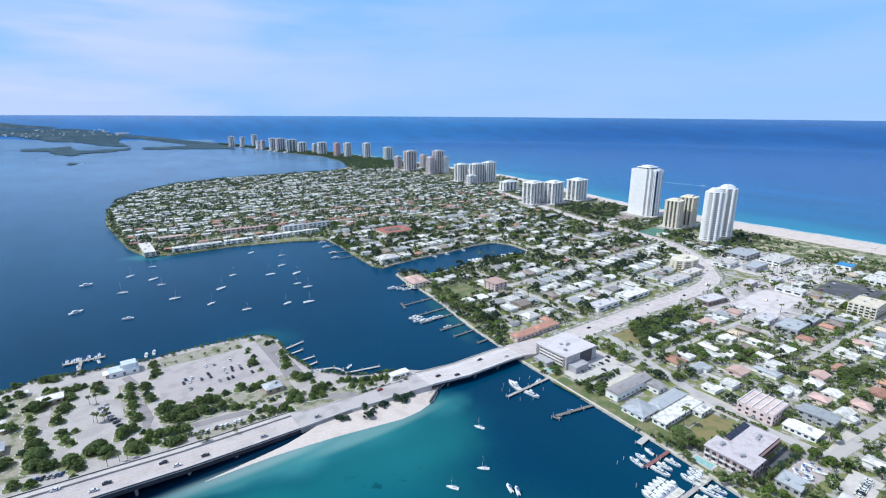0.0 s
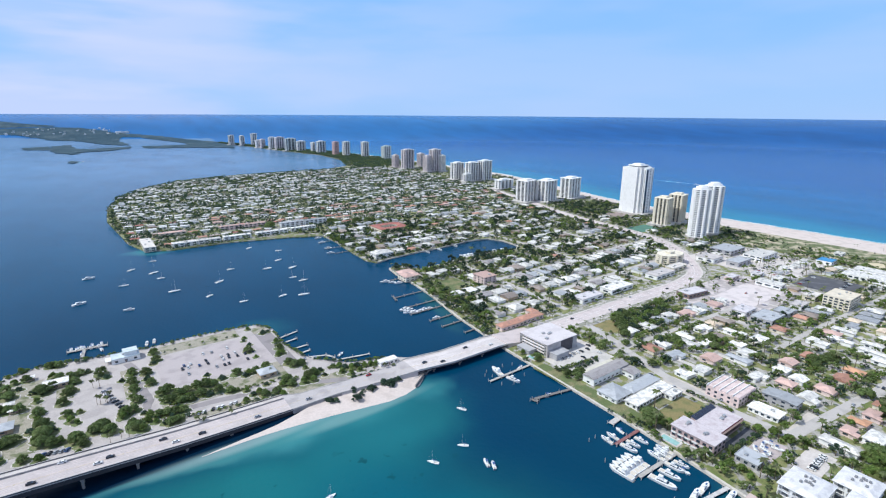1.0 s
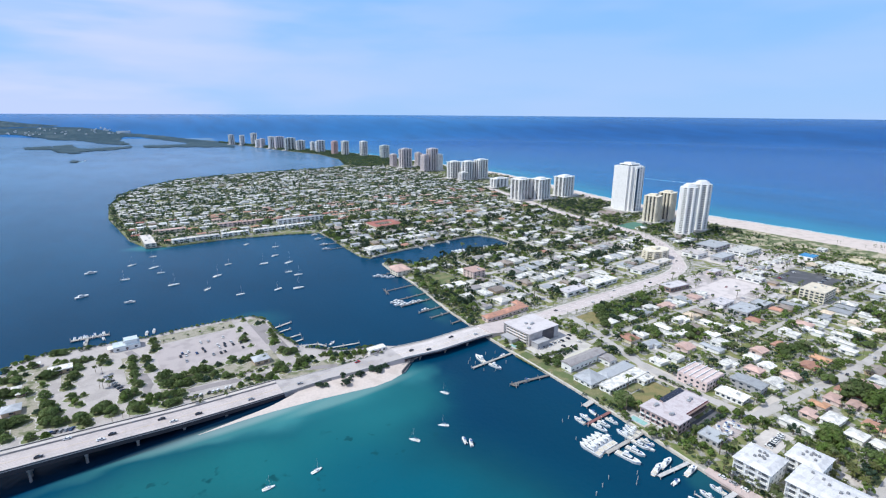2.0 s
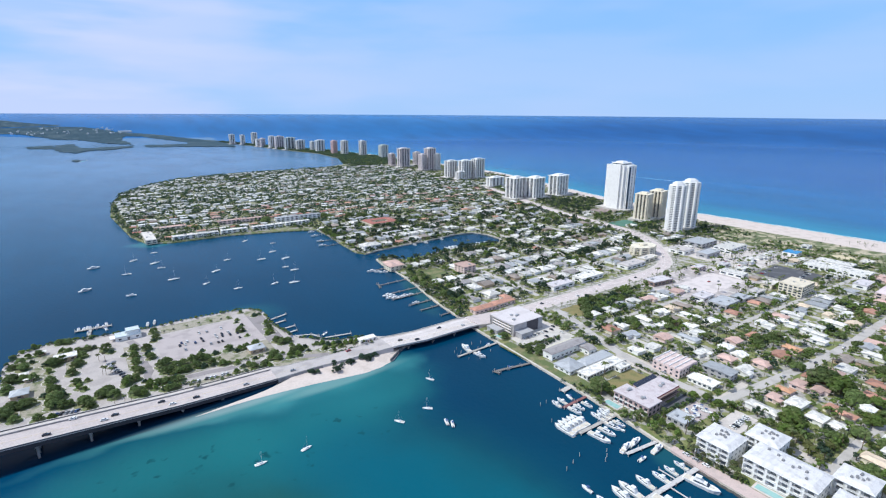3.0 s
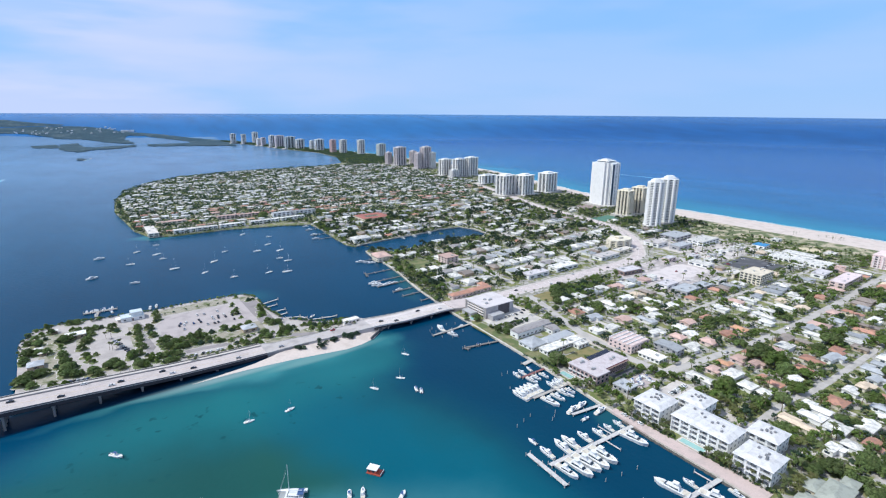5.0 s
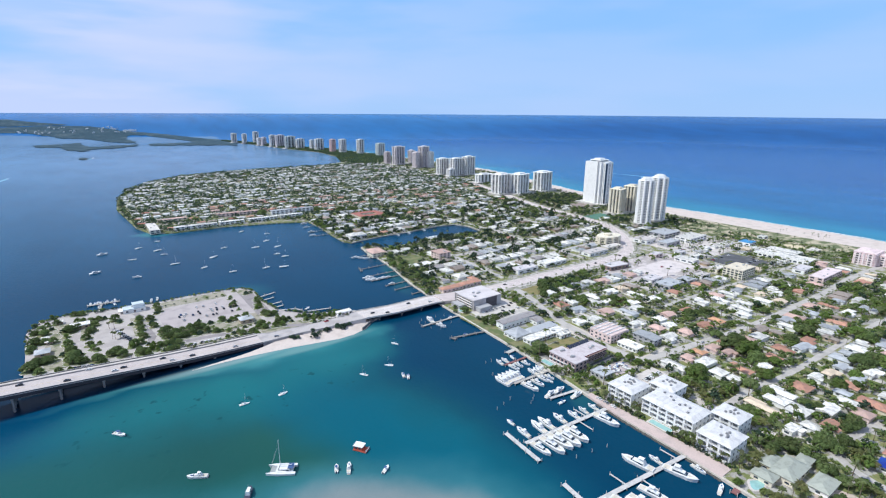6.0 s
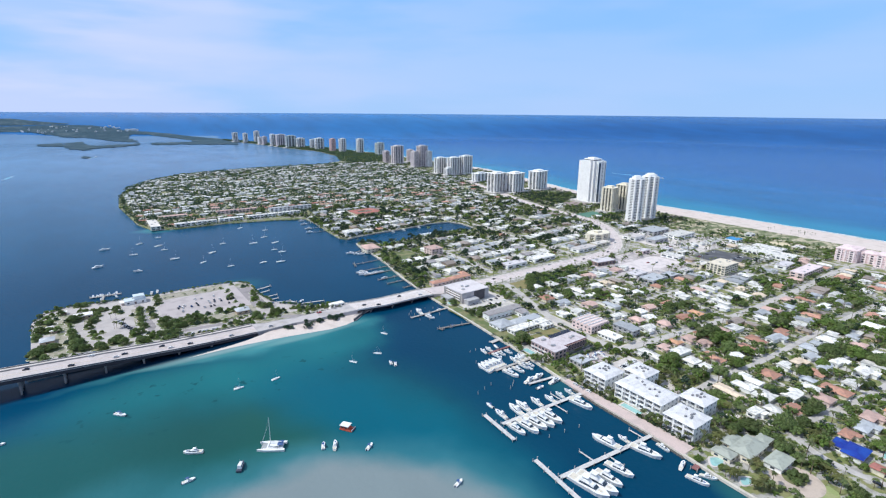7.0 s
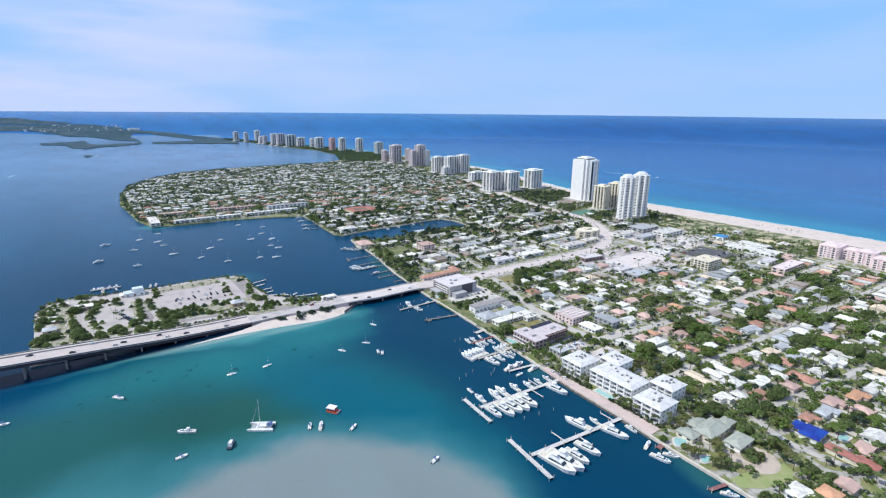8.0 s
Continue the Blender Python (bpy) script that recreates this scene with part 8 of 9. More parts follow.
# single trees near the waterfront, then the crowd behind
for x, y, s in ((268, 858, 1.5), (262, 852, 1.1), (370, 834, 1.4), (378, 829, 1.1), (408, 806, 1.5), (428, 800, 1.4), (436, 794, 1.1), (150, 874, 0.9), (212, 840, 0.8)):
    tree("oak_wide", x, y, GROUND_Z, s, rt.uniform(0, 6.28))
    take_rect(x - 5, y - 5, x + 5, y + 5)
NEAR_SPOTS = {
    "oak_wide": [(284, 133), (288, 136), (338, -58), (349, -66), (440, 60), (460, 98), (470, 104), (478, 100), (486, 96), (540, 62), (556, 40), (530, 46), (410, 190), (402, 200), (440, 172), (430, 164), (395, 232), (402, 240), (410, 248), (418, 254), (388, 226), (428, 252)],
    "oak": [(290, 200), (288, 209), (296, 203), (287, 240), (336, -66), (350, 190), (356, 178), (372, 214)],
    "oak_small": [(286, 255), (282, 82), (284, 76), (281, 70)],
    "shrub": [(300, 89), (306, 88), (312, 88), (318, 87), (324, 87), (290, 208), (295, 208), (300, 208), (305, 209), (310, 209), (315, 210), (320, 210), (326, 210)],
    "pine": [(424, 72), (396, 196)],
    "oak_bright": [(333, 88), (337, 80), (336, 71)],
}
for key, spots in NEAR_SPOTS.items():
    for x, y in spots:
        tree(key, x, y, GROUND_Z, rt.uniform(0.85, 1.2) * (0.8 if key == "oak_bright" else 1), rt.uniform(0, 6.28))
        take_rect(x - 3, y - 3, x + 3, y + 3)
        count += 1
for k in range(26):
    x, y = rt.uniform(268, 276), -42 + k * 4.2
    if free_spot(x, y):
        tree("palm%d" % rt.randrange(3), x, y, GROUND_Z, rt.uniform(0.7, 1.0), rt.uniform(0, 6.28))
        count += 1
for k in range(40):
    x, y = rt.uniform(262, 345), rt.uniform(-120, 90)
    if free_spot(x, y):
        tree(rt.choice(("palm0", "palm1", "palm2", "shrub", "oak_small")), x, y, GROUND_Z, rt.uniform(0.75, 1.05), rt.uniform(0, 6.28))
        count += 1

for k in range(44):
    x, y = (269.3, 271.5)[k % 2] + rt.uniform(-0.7, 0.7), -34 + k * 2.15
    if not 5 < y < 24:
        tree("palm%d" % rt.randrange(3) if k % 3 else "shrub", x, y, GROUND_Z, rt.uniform(0.55, 0.95), rt.uniform(0, 6.28))
        count += 1
for x, y in ((258, -44), (262, -58), (261, -63), (268, -62), (272, -66), (276, -72), (270, -76), (266, -80), (262, -78), (274, -78), (262, -56), (258, -60), (312, -74), (316, -70), (308, -80)):
    tree(rt.choice(("palm0", "palm1", "palm2", "oak_small", "palm2")), x, y, GROUND_Z, rt.uniform(0.7, 1.0), rt.uniform(0, 6.28))
    count += 1

# large crowns along the southern streets: x, y, radius
BIG_A = [(350, 31, 8.7), (363, 35, 6.9), (339, 30, 5.7), (430, 40, 11.9), (426, 27, 10.5), (419, 17, 8.2), (396, 0, 6.8), (373, 1, 6.1), (356, 9, 5.6), (335, -15, 6.0), (327, -24, 5.0), (335, -30, 3.8), (373, -12, 4.6), (426, 6, 6.1)]
BIG_B = [(513, 16, 9.2), (536, 19, 7.1), (486, 17, 6.7), (545, -14, 9.1), (546, -23, 7.8), (565, -24, 5.7), (480, -38, 10.1), (495, -41, 9.2), (494, -50, 9.1), (499, -57, 7.0), (494, -67, 8.8), (506, -69, 7.9), (454, -40, 5.8), (425, -38, 6.6), (437, -46, 4.7), (378, -34, 5.3), (380, -41, 4.4), (376, -62, 6.7), (367, -61, 4.1), (495, -86, 8.5), (487, -92, 5.5), (608, -48, 8.1), (561, -57, 6.5), (585, -66, 5.5), (398, -73, 4.2), (445, -75, 4.5)]
BIG_C = [(315, -47, 7.0), (305, -42, 5.4), (316, -56, 4.6), (316, -63, 4.5), (336, -61, 5.5), (339, -65, 3.9), (309, -70, 5.9), (306, -78, 4.3), (311, -86, 5.0), (313, -90, 3.5), (288, -83, 4.2), (291, -87, 3.2), (285, -86, 2.8)]
BIG_D = [(300, -110, 5.4), (296, -117, 4.6), (286, -113, 3.6), (304, -119, 3.8), (360, -102, 5.2), (371, -105, 5.3), (389, -106, 5.4), (407, -105, 5.6), (391, -115, 6.1), (326, -127, 4.6), (321, -123, 2.6), (340, -131, 4.0), (257, -104, 3.6), (262, -109, 3.4)]
for crowns in (BIG_A, BIG_B, BIG_C, BIG_D):
    for x, y, r in crowns:
        key, s = ("oak_wide", r / 6.0) if r > 4.8 else ("oak", r / 4.4)
        if r > 4.8 and (x + y) % 3 == 0:
            key, s = "oak_bright", r / 5.2
        tree(key, x, y, GROUND_Z, s, rt.uniform(0, 6.28))
        take_rect(x - r * 0.5, y - r * 0.5, x + r * 0.5, y + r * 0.5)

for x, y in ((263, -77), (267, -79), (261, -74), (270, -75), (259, -62), (263, -64), (277, -68), (281, -66), (338, -75), (335, -79), (341, -72), (336, -84), (296, -44), (290, -41), (284, -41), (279, -44), (308, -90), (306, -95), (303, -99), (316, 19), (331, 15), (324, 7), (342, 7), (329, 28), (322, 22), (326, 13), (334, 22), (320, -24), (325, -28)):
    tree("date_palm", x, y, GROUND_Z, rt.uniform(0.75, 1.1), rt.uniform(0, 6.28))

crowd = {"oak": [], "dark": [], "palm": []}
placed = np.zeros((NX, NY), bool)


def crowd_add(x, y, kind, s, keep=1):
    i, j = int((x - X_MIN) / CELL), int((y - Y_MIN) / CELL)
    if not (0 <= i < NX and 0 <= j < NY) or TAKEN[i, j] or placed[max(0, i - keep):i + keep + 1, max(0, j - keep):j + keep + 1].any():
        return False
    if 520 < x < 824 and 178 < y < 338 and (kind != "palm" or rt.random() < 0.35) and rt.random() < 0.75:
        return False
    if x > 838 and 100 < y < 335:
        s *= 0.5
    if ROADSIDE[i, j] and kind != "palm":
        if rt.random() < 0.35:
            return False
        s *= 0.72
    placed[i, j] = True
    crowd[kind].append((x, y, GROUND_Z, s))
    return True


def scatter(x0, y0, x1, y1, n, size, dense=0.0, palms=0.25, dark=0.2):
    for _ in range(n):
        x, y = rt.uniform(x0, x1), rt.uniform(y0, y1)
        g = noise.noise((x / 38, y / 38, 0.3)) + 0.5 * noise.noise((x / 13, y / 13, 4.1))
        if g < -dense:
            continue
        k = rt.random()
        kind = "palm" if k < palms else "dark" if k < palms + dark else "oak"
        ok = crowd_add(x, y, kind, size[0] * 0.75 + (size[1] * 1.08 - size[0] * 0.75) * rt.random() ** 1.6)
        if ok and count_near[0] < 275 and kind != "dark" and x < 420 and y < 230:
            p = crowd[kind].pop()
            tree(("palm%d" % rt.randrange(3)) if kind == "palm" else rt.choice(("oak", "oak_small")), p[0], p[1], p[2], p[3] * 0.95, rt.uniform(0, 6.28))
            count_near[0] += 1


count_near = [count]
crowd["point"] = []


def scatter_far(x0, y0, x1, y1, n, size):
    for _ in range(n):
        x, y = rt.uniform(x0, x1), rt.uniform(y0, y1)
        if noise.noise((x / 60, y / 60, 0.3)) > -0.5:
            crowd_add(x, y, "point", rt.uniform(*size) * (1.5 if rt.random() < 0.15 else 1))


for x, y in ((367, -48), (386, -67), (356, -44), (342, -116), (406, -101), (380, -58), (374, -40), (396, -64), (300, -112), (292, -114)):
    for _ in range(3):
        crowd_add(x + rt.uniform(-5, 5), y + rt.uniform(-4, 4), "oak" if rt.random() < 0.6 else "dark", rt.uniform(0.9, 1.45), 0)
for a, b, r in SOUTH_WOODS:
    scatter(a - r, b - r * 0.7, a + r, b + r * 0.7, 150, (0.9, 1.6), 0.9, 0.10, 0.1)
scatter(330, -300, 900, 70, 2800, (0.8, 1.4), 0.15, 0.14, 0.08)
scatter(396, 212, 484, 256, 500, (0.9, 1.4), 0.9, 0.05, 0.35)
scatter(266, -320, 900, 260, 11500, (0.65, 1.45), 0.35, 0.3, 0.1)
scatter(300, 300, 820, 720, 2800, (1.0, 1.75), 0.5, 0.08, 0.6)
scatter(284, 296, 930, 790, 11500, (0.55, 1.2), 0.3, 0.2, 0.5)
scatter_far(44, 790, 930, 1660, 25000, (0.5, 1.1))
scatter(840, 560, 985, 705, 1500, (0.8, 1.3), 0.9, 0.05, 0.7)
scatter(800, 420, 950, 560, 500, (0.6, 1.1), 0.5, 0.5, 0.2)
scatter(700, 170, 900, 420, 900, (0.5, 0.9), 0.2, 0.75)
scatter(390, 640, 490, 790, 900, (0.9, 1.5), 0.9, 0.0, 0.8)
scatter(320, 585, 345, 750, 250, (0.8, 1.3), 0.9, 0.1, 0.6)
for _ in range(420):
    x, y = rt.uniform(842, 936), rt.uniform(-150, 460)
    if (x > 888 or 100 < y < 335) and noise.noise((x / 25, y / 25, 1.7)) > -0.1:
        crowd["dark" if rt.random() < 0.75 else "palm"].append((x, y, 2.1, rt.uniform(0.2, 0.5)))
for x, y in curve_points([(292, 310), (302, 352), (310, 400), (318, 450), (322, 468)], 4.0):
    for _ in range(2):
        crowd["oak" if rt.random() < 0.5 else "dark"].append((x + rt.uniform(-1, 14), y + rt.uniform(-2, 2), GROUND_Z, rt.uniform(0.6, 1.1)))
for pts in ([(60, 870), (46, 1075), (56, 1220), (82, 1342)], [(82, 1342), (138, 1470), (252, 1592), (386, 1630), (536, 1648), (690, 1640)], [(320, 748), (322, 705), (315, 640), (314, 590)], [(340, 576), (380, 580), (430, 582), (490, 590)]):
    for x, y in curve_points(pts, 6.0):
        crowd["oak" if rt.random() < 0.5 else "dark"].append((x + rt.uniform(0, 8), y + rt.uniform(-4, 0), GROUND_Z, rt.uniform(0.5, 0.95)))
scatter(850, 700, 1120, 1760, 3600, (0.6, 1.2), 0.8, 0.1, 0.5)
for s in STREETS_S[:7]:
    for x, y in curve_points(s, 14):
        for o in (-6.5, 6.5):
            crowd_add(x + o * (1 if s[0][0] == s[-1][0] else 0.3), y + o, "palm", rt.uniform(0.6, 0.9))
for x, y in curve_points([(326, 278), (570, 277), (662, 312), (742, 398), (778, 540)], 12):
    crowd["palm"].append((x + 2, y + 14.5, GROUND_Z, rt.uniform(0.55, 0.8)))
    crowd["palm"].append((x + 4, y - 14.5, GROUND_Z, rt.uniform(0.55, 0.8)))
for _ in range(230):
    x, y = rt.uniform(268.2, 272.8), rt.uniform(-36, 62)
    if not 4 < y < 25:
        crowd["dark" if rt.random() < 0.6 else "oak"].append((x, y, GROUND_Z, rt.uniform(0.14, 0.36)))
for _ in range(70):
    x, y = rt.choice((rt.uniform(297, 301), rt.uniform(319, 327))), rt.uniform(-36, 58)
    if free_spot(x, y):
        crowd["oak" if rt.random() < 0.5 else "palm"].append((x, y, GROUND_Z, rt.uniform(0.4, 0.8)))
HEDGES = (((287, 218), (301, 216), (316, 214), (330, 212.5)), ((287, 216), (303, 214.5), (318, 212.5)), ((284, 205), (288, 204.5), (291, 204)), ((340, 140), (340.5, 120), (341, 108)), ((330, 86), (332, 98), (334, 106)), ((283, 88), (292, 87), (330, 85)), ((276, 124), (277, 134), (279, 146)))
for h in HEDGES:
    for x, y in curve_points(list(h), 1.7):
        crowd["oak" if rt.random() < 0.6 else "dark"].append((x + rt.uniform(-0.6, 0.6), y + rt.uniform(-0.6, 0.6), GROUND_Z, rt.uniform(0.35, 0.6)))
for _ in range(16):
    crowd["palm"].append((rt.uniform(962, 985), rt.uniform(150, 215), 1.5, rt.uniform(0.4, 0.7)))
# low bushes and hedges of the yards
bushes = []
for x0, y0, x1, y1, many in ((266, -300, 900, 262, 13000), (286, 298, 930, 790, 9000)):
    for _ in range(many):
        x, y = rt.uniform(x0, x1), rt.uniform(y0, y1)
        if free_spot(x, y) and noise.noise((x / 9, y / 9, 5.5)) > -0.08 and not (520 < x < 824 and 150 < y < 338):
            bushes.append((x, y, GROUND_Z, 0.5 + 1.3 * rt.random() ** 2))
for x, ya, yb in plot_hedges:
    if rt.random() < 0.75:
        y = ya
        while y < yb:
            if free_spot(x, y) and rt.random() < 0.8:
                bushes.append((x + rt.uniform(-0.5, 0.5), y, GROUND_Z, rt.uniform(0.45, 1.0)))
            y += 2.3
# the far strand beyond the town
strip = {"oak": [], "dark": []}
W2, O2 = SHORE_W[13:], list(reversed(OCEAN[:7]))
for k in range(4200):
    y = rt.uniform(1640, 3380)
    xa = np.interp(y, [p[1] for p in W2], [p[0] for p in W2])
    xb = np.interp(y, [p[1] for p in O2], [p[0] for p in O2])
    x = rt.uniform(xa + 3, max(xa + 6, xb - 12))
    if y < Y_MAX - 4 and not free_spot(x, y):
        continue
    strip["dark" if rt.random() < 0.6 else "oak"].append((x, y, GROUND_Z, rt.uniform(0.9, 1.7)))

for k in range(260):
    y = 1650 + 6.6 * k
    x = float(np.interp(y, [p[1] for p in W2], [p[0] for p in W2]))
    strip["dark"].append((x + rt.uniform(-1, 3), y, GROUND_Z - 0.8, rt.uniform(0.6, 1.0)))


def np_mesh(ms):
    v = np.array(ms.v, np.float32)
    tri = []
    for f in ms.f:
        for q in range(1, len(f) - 1):
            tri.append((f[0], f[q], f[q + 1]))
    return v, np.array(tri, np.int32)


def crowd_object(name, label, protos, spots, category):
    """Many alike plants in one mesh; protos: lists of (mesh, material slot)."""
    r = np.random.RandomState(len(spots))
    mats = []
    vs, fs, mi, off = [], [], [], 0
    ready = [[(np_mesh(m), mt) for m, mt in p] for p in protos]
    for p in ready:
        for _, mt in p:
            if mt not in mats:
                mats.append(mt)
    for k, (x, y, z, s) in enumerate(spots):
        a = r.uniform(0, 6.283)
        c, sn = math.cos(a) * s, math.sin(a) * s
        for (v, t), mt in ready[r.randint(len(ready))]:
            q = np.empty_like(v)
            q[:, 0], q[:, 1], q[:, 2] = v[:, 0] * c - v[:, 1] * sn + x, v[:, 0] * sn + v[:, 1] * c + y, v[:, 2] * s + z
            vs.append(q)
            fs.append(t + off)
            mi.append(np.full(len(t), mats.index(mt), np.int32))
            off += len(v)
    v, f, mi = np.concatenate(vs), np.concatenate(fs), np.concatenate(mi)
    me = bpy.data.meshes.new(name)
    me.vertices.add(len(v))
    me.vertices.foreach_set("co", v.ravel())
    me.loops.add(len(f) * 3)
    me.loops.foreach_set("vertex_index", f.ravel())
    me.polygons.add(len(f))
    me.polygons.foreach_set("loop_start", np.arange(0, len(f) * 3, 3, dtype=np.int32))
    me.polygons.foreach_set("material_index", mi)
    for mt in mats:
        me.materials.append(mt)
    me.update(calc_edges=True)
    tagged(new(name, me), label, category, "", "stuff")
    return len(f)


oak_p = [[(crown_mesh(30 + k, 3.7, 4.9, 0.9, 8, 7, 0.62, core=octa), M_LEAF if k < 3 else M_LEAF_LIGHT), (Mesh().tube((0, 0, -0.2), (0, 0, 2.6), 0.28, 0.2, 4), M_BARK)] for k in range(6)]
dark_p = [[(crown_mesh(40 + k, 3.3, 5.6, 0.7, 8, 7, 0.6, core=octa), M_LEAF_DARK), (Mesh().tube((0, 0, -0.2), (0, 0, 2.6), 0.28, 0.2, 4), M_BARK)] for k in range(4)]
palm_p = []
for k in range(4):
    t, c = palm_meshes(60 + k, 6.0 + k, 11, 2)
    palm_p.append([(c, M_PALM), (t, M_BARK)])
far_p = [[(crown_mesh(70 + k, 4.6, 5.4, 0.2, 4, 2, 1.3, core=octa), M_LEAF)] for k in range(4)]
fard_p = [[(crown_mesh(80 + k, 4.4, 6.0, 0.2, 4, 2, 1.3, core=octa), M_LEAF_DARK)] for k in range(4)]
park_p = [[(crown_mesh(100 + k, 3.6, 4.2, 0.5, 9, 14, 0.62, core=octa), (M_LEAF, M_LEAF_DARK, M_LEAF_LIGHT)[k % 3]), (Mesh().tube((0, 0, -0.2), (0, 0, 2.2), 0.22, 0.16, 4), M_BARK)] for k in range(6)]
crowd_object("park_scrub", "belts of green trees and scrub through the island park", park_p, park_green, "trees")
crowd_object("yard_trees", "green broadleaf trees crowding the island's yards", oak_p, crowd["oak"], "trees")
crowd_object("dark_trees", "darker green trees and hedges between the houses", dark_p, crowd["dark"], "trees")
crowd_object("street_palms", "slim palms along streets and yards", palm_p, crowd["palm"], "palms")
point_p = [[(crown_mesh(90 + k, 4.2, 5.2, 0.2, 3, 3, 1.1, core=octa), (M_LEAF_DARK, M_LEAF_DARK, M_LEAF_DARK, M_LEAF)[k % 4])] for k in range(8)]
crowd_object("point_trees", "small green trees crowding the yards of the residential point", point_p, crowd["point"], "trees")
bush_p = [[(crown_mesh(120 + k, 1.9, 2.1, -0.2, 4, 3, 0.55, core=octa), (M_LEAF, M_LEAF_DARK, M_LEAF_LIGHT)[k % 3])] for k in range(6)]
crowd_object("yard_bushes", "low green bushes and hedges in the yards", bush_p, bushes, "bushes")
crowd_object("strand_trees", "green canopy along the far strand", far_p, strip["oak"], "trees")
crowd_object("strand_pines", "dark green scrub along the far strand", fard_p, strip["dark"], "trees")


# ---- cars ----
PAINT = {"white": mat("car_white", (0.75, 0.75, 0.75), 0.25, 0.02, spec=0.6), "black": mat("car_black", (0.02, 0.02, 0.025), 0.2, 0.02, spec=0.6), "silver": mat("car_silver", (0.45, 0.46, 0.48), 0.3, 0.02, metal=0.4), "red": mat("car_red", (0.35, 0.03, 0.03), 0.25, 0.02, spec=0.6), "blue": mat("car_blue", (0.04, 0.08, 0.2), 0.25, 0.02, spec=0.6)}
_car = {}


def build_car(colour):
    root = thing("car", f"{colour} passenger car on the paved ground", "car", "cars")
    part("body", Mesh().loft([[(-2.2, -0.88, 0.3), (-2.25, -0.88, 0.75), (-2.1, -0.8, 0.95), (-2.1, 0.8, 0.95), (-2.25, 0.88, 0.75), (-2.2, 0.88, 0.3)], [(2.2, -0.88, 0.3), (2.25, -0.86, 0.65), (2.0, -0.78, 0.85), (2.0, 0.78, 0.85), (2.25, 0.86, 0.65), (2.2, 0.88, 0.3)]]), PAINT[colour], root)
    part("glasshouse", cabin_mesh(-1.7, 1.1, 0.78, 0.76, 0.9, 1.36, 0.75, 0.35), M_GLASS, root, "dark car windows")
    part("roof", Mesh().box(-1.3, -0.64, 1.36, 0.32, 0.64, 1.45), PAINT[colour], root)
    for x in (-1.35, 1.35):
        for y in (-0.86, 0.86):
            part("wheel", Mesh().tube((x, y - 0.11, 0.33), (x, y + 0.11, 0.33), 0.33, sides=10) if ("wheel", x, y) not in _car else _car["wheel", x, y], M_TYRE, root)
    return root


def car(colour, x, y, z, turn):
    m = pose(x, y, z, 0, 0, turn)
    if colour in _car:
        return copy_thing(_car[colour], m)
    ob = build_car(colour)
    ob.matrix_world = m
    _car[colour] = ob
    return ob


rc = random.Random(9)
TINTS = ("white", "black", "silver", "black", "white", "red", "blue", "black", "silver", "black", "white")
for x, y, c in ((-43, 276, "black"), (-14, 277, "white"), (-8, 280, "black"), (19, 283, "black"), (40, 277, "black"), (25, 276.5, "white"), (74, 276, "silver"), (218, 276, "black"), (205, 281, "black"), (248, 286, "black"), (270, 278, "white"), (-70, 284, "black"), (110, 277, "silver"), (-30, 288, "white"), (160, 285, "red")):
    car(c, x, y + bend_y(x), deck_z(x) + 0.01, 0 if y < 282 else 180)
for k in range(40):
    row, col = divmod(k, 10)
    if rc.random() < (0.45, 0.85, 0.8, 0.3)[row]:
        car(rc.choice(TINTS), 44 + col * 6.0 + row * 1.5 + rc.uniform(-1.6, 1.6), (380, 391, 397, 410)[row] + rc.uniform(-0.6, 0.6), PZ + 0.01, 90 + rc.choice((0, 180)))
for k in range(7):
    car(rc.choice(("black", "silver", "black", "white")), -6 + k * 1.4, 388 - k * 5.0, PZ - 0.05, 20)
for k in range(6):
    car(rc.choice(TINTS), -43 + k * 2.9, 326 - k * 0.6, PZ - 0.05, 60)
for k in range(9):
    if k not in (2, 6):
        car(rc.choice(("white", "silver", "white", "black")), 44 + k * 2.9, 318.5 - 0.1 * k, PZ - 0.01, 62)
for k in range(8):
    car(rc.choice(TINTS), 690 + (k % 8) * 7, 156 + (k // 8) * 28, 1.6, 90)
for x, y in ((342, 170), (339, 150), (349, 120), (420, 62), (465, 56.5), (520, 53), (370, -2), (410, -72), (450, -79), (380, 280), (430, 273), (480, 283), (540, 275), (600, 280), (655, 308), (340, 218), (338, 228), (330, 214), (322, 220), (312, 216), (343, 232), (322, -112), (560, 210), (600, 214), (612, 208), (640, 240), (566, 240)):
    a = 90 if 335 < x < 352 or x == 322 else 0
    car(rc.choice(TINTS), x + rc.uniform(-1, 1), y, 1.72, a + rc.uniform(-4, 4))
for k in range(7):
    car(rc.choice(TINTS), 302 + k * 4.6, 229 + rc.uniform(-1, 1), 1.6, 90)
for k in range(7):
    car(rc.choice(("white", "silver", "white", "black")), 318 + k * 3.1, 53 + rc.uniform(-0.5, 0.5), 1.61, 90)
for k in range(9):
    car(rc.choice(TINTS), 702 + k * 5.3 + rc.uniform(-0.6, 0.6), 224 + rc.uniform(-0.5, 0.5), 1.57, 90)
for k in range(8):
    if k != 3:
        car(rc.choice(TINTS), 700 + k * 5.6 + rc.uniform(-0.6, 0.6), 246 + rc.uniform(-0.5, 0.5), 1.57, 90)
for x, y in ((690, 192), (697, 192), (711, 191), (732, 192), (740, 160), (516, 316), (532, 322), (540, 310), (648, 262), (520, 226), (536, 215)):
    car(rc.choice(TINTS), x, y, 1.62, 90 + rc.uniform(-6, 6))
for y, c in ((44, "white"), (50, "silver"), (56, "white")):
    car(c, 266.4, y, 1.89, 86)
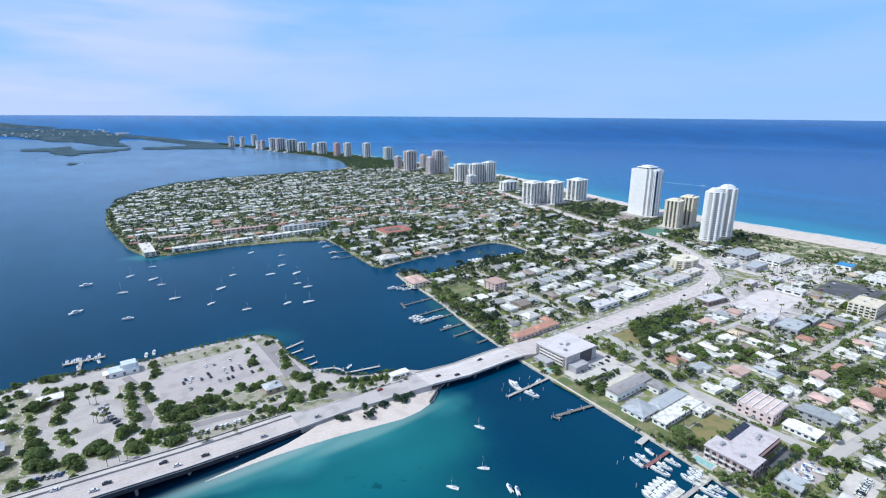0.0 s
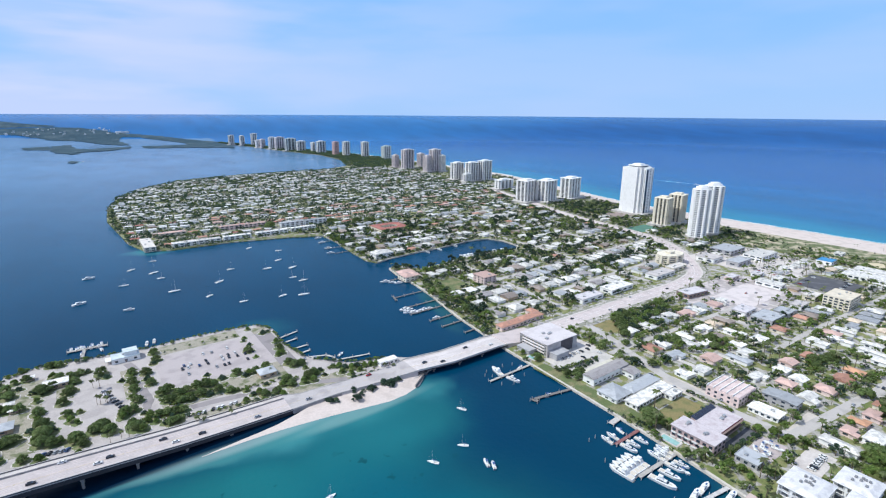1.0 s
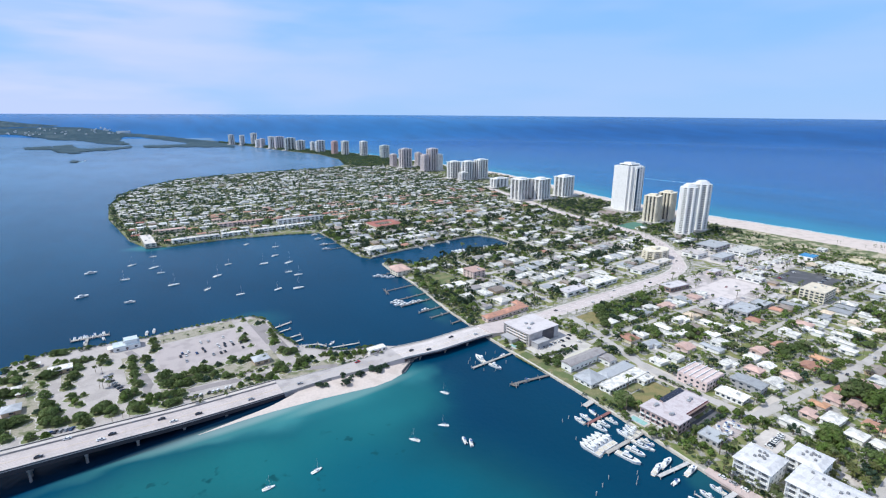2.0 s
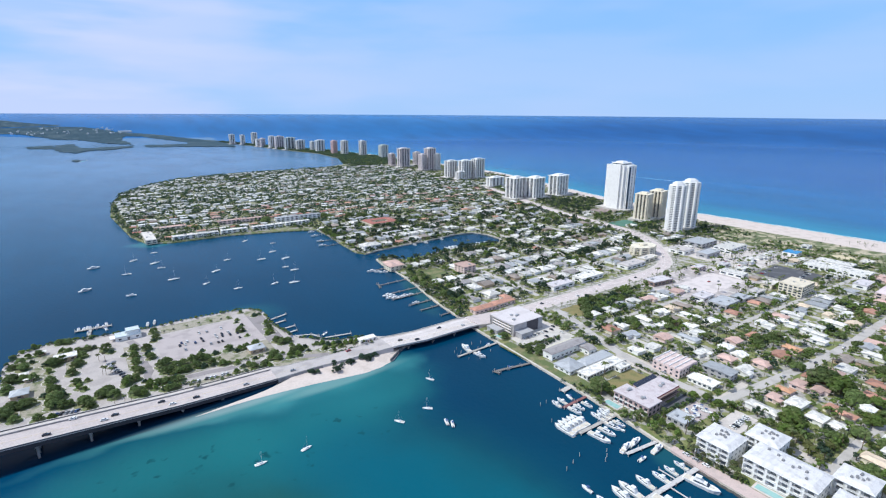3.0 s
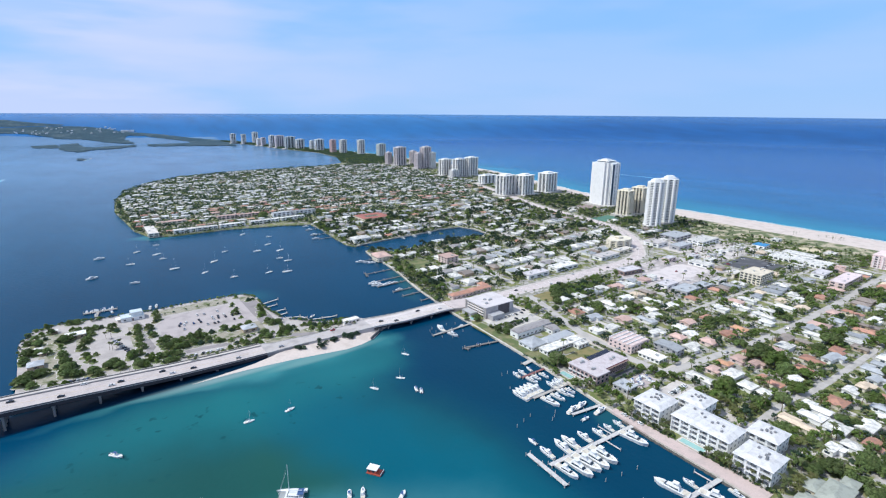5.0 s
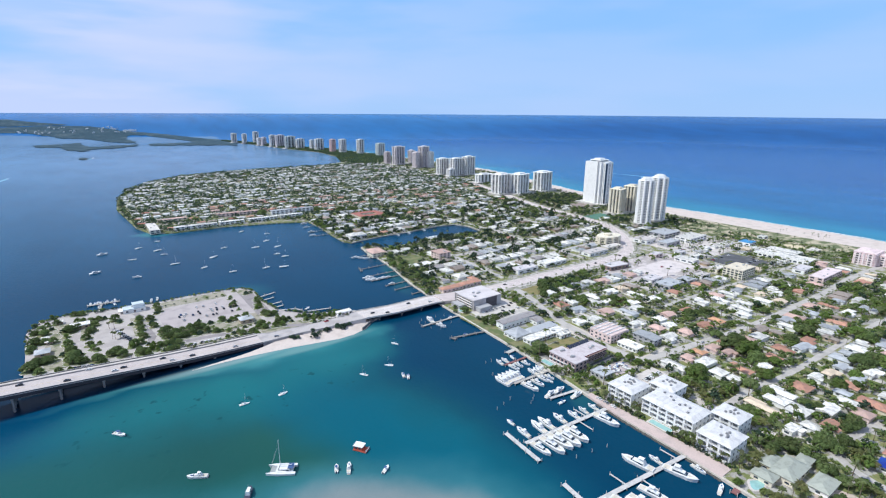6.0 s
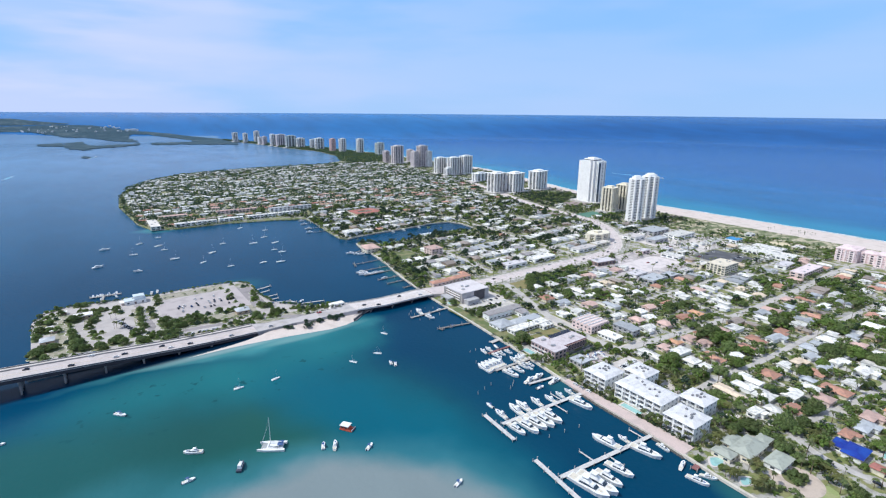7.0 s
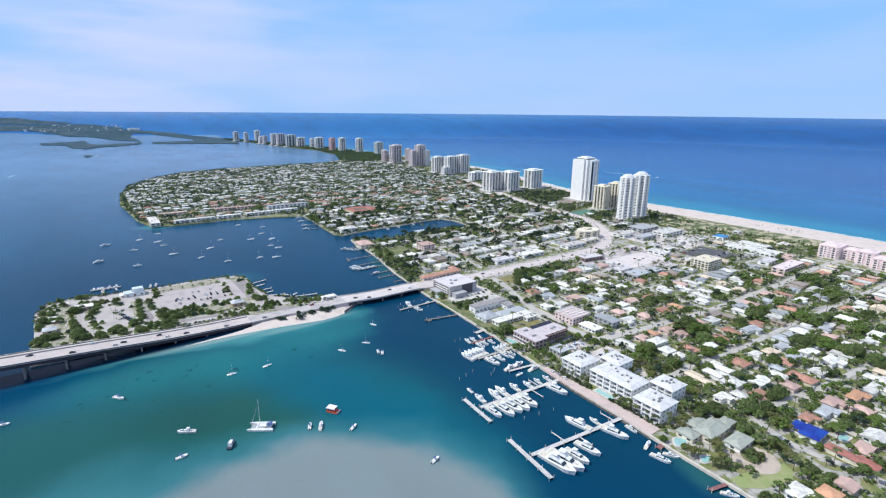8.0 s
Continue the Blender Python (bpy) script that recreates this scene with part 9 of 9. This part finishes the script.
car("red", 324, -14, 1.61, 80)
car("silver", 324, -20, 1.61, 84)
car("black", 323, -8, 1.61, 80)


# ---- far shores ----
def far_point(x, y, up=0.0):
    """Where a place of the flat plan stands on the far, bent part of the sheet."""
    dx, dy = x, y + 80
    d = math.hypot(dx, dy)
    if d <= 3400:
        return (x, y, up)
    lo, hi = 3400.0, 4700.0
    for _ in range(40):
        r = (lo + hi) / 2
        s = (r - 3400) / 1300
        if 3400 + 1300 * s + 20300 * s ** 3 < d:
            lo = r
        else:
            hi = r
    return (dx / d * r, -80 + dy / d * r, far_height(r) + up * r / d)


# bluish canopy green, with the haze of distance put into its colour
FAR_HAZED_GREEN = mat("far_canopy_hazed", (0.042, 0.078, 0.105), 0.9, 0.35, 70, 11, second=(0.075, 0.112, 0.135), rnd=0.0, spec=0.1)


def far_land(name, outline, label, seed, cx=11.0, cy=26.0):
    """A low wooded shore far off: one uneven sheet of canopy just above the water."""
    xs, ys = [p[0] for p in outline], [p[1] for p in outline]
    ms, known = Mesh(), {}

    def corner(i, y):
        if (i, y) not in known:
            known[i, y] = len(ms.v)
            up = 2.2 + 1.6 * noise.noise((i * 0.9, y / 31, seed))
            ms.v.append(far_point(i * cx + 4 * noise.noise((i * 0.7, y / 23, seed + 3)), y, up))
        return known[i, y]
    y = min(ys)
    while y < max(ys):
        step = cy * max(1.0, y / 3300) ** 1.6
        for i in range(int(min(xs) / cx) - 1, int(max(xs) / cx) + 1):
            wx = i * cx + 16 * noise.noise((i * cx / 60, y / 90, seed))
            wy = y + 45 * noise.noise((i * cx / 45, y / 120, seed + 9))
            if inside(outline, np.array(wx), np.array(wy)):
                ms.f.append((corner(i, y), corner(i + 1, y), corner(i + 1, y + step), corner(i, y + step)))
        y += step
    tagged(new(name, ms.data(name, FAR_HAZED_GREEN)), label, "far shore", "", "stuff")


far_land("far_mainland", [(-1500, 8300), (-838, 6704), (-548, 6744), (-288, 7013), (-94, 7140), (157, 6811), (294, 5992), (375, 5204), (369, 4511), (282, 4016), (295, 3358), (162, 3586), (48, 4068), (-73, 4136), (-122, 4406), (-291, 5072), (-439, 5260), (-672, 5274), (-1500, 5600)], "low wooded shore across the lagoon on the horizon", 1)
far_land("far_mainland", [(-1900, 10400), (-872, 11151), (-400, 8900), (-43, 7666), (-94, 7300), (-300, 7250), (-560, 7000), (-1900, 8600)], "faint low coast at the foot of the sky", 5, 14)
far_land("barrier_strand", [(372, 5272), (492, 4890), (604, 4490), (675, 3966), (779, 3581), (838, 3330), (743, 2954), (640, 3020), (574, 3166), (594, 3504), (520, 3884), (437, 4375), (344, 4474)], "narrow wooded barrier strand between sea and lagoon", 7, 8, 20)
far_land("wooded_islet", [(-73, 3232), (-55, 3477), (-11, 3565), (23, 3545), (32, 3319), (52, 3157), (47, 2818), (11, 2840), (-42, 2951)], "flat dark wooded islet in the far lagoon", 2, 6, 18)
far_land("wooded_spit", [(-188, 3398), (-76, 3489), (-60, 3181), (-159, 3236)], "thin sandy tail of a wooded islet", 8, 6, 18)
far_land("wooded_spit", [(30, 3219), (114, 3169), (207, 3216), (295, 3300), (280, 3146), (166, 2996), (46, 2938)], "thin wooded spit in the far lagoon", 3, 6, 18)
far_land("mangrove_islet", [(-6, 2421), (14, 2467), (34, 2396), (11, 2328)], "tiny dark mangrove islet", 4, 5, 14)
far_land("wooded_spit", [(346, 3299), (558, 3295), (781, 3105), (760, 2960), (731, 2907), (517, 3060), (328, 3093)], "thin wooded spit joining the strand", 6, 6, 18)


def far_buildings():
    r = random.Random(4)
    root = thing("far_buildings", "tiny pale buildings scattered on the far shore", "buildings", kind="stuff")
    ms = Mesh()
    for k in range(46):
        x, y = r.uniform(-380, 400), r.uniform(4900, 6600)
        p = far_point(x, y, 6)
        s = r.uniform(3, 7)
        ms.box(p[0] - s, p[1] - s * 0.5, p[2] - 8, p[0] + s, p[1] + s * 0.5, p[2] + r.uniform(1, 3))
    a, b = far_point(372, 5300, 6), far_point(470, 5250, 6)
    ms.box(a[0], a[1] - 10, a[2] - 10, b[0], a[1] + 10, a[2] + 5)
    part("walls", ms, WALL["white"], root)


far_buildings()


def wake(x, y, length, turn, L):
    boat("run", L, x, y, turn, "small white speedboat leaving a foaming wake")
    ms = Mesh()
    ms.loft([[(-L * 0.4, -0.8, 0.06), (-L * 0.4, 0.8, 0.06)], [(-length * 0.4, -2.4, 0.06), (-length * 0.4, 2.4, 0.06)], [(-length, -1.0, 0.06), (-length, 1.0, 0.06)]], closed=False)
    ob = structure("wake", ms, mat("sea_foam", (0.75, 0.78, 0.78)), "white foaming wake behind a speedboat", "wake")
    ob.matrix_world = pose(x, y, 0, 0, 0, turn)


for x, y, L, a in ((-20, 484, 8, 85), (-15, 484.5, 7, 95), (-10, 482, 8, 88), (-5, 481, 7, 80), (-17, 471, 7, 85), (-3, 472, 7, 96)):
    boat("run", L, x, y, a, "small white motorboat at the park dock")
wake(1467, 734, 190, -84, 12)
wake(49, 2431, 90, 70, 14)
wake(-196, 1730, 90, -100, 10)
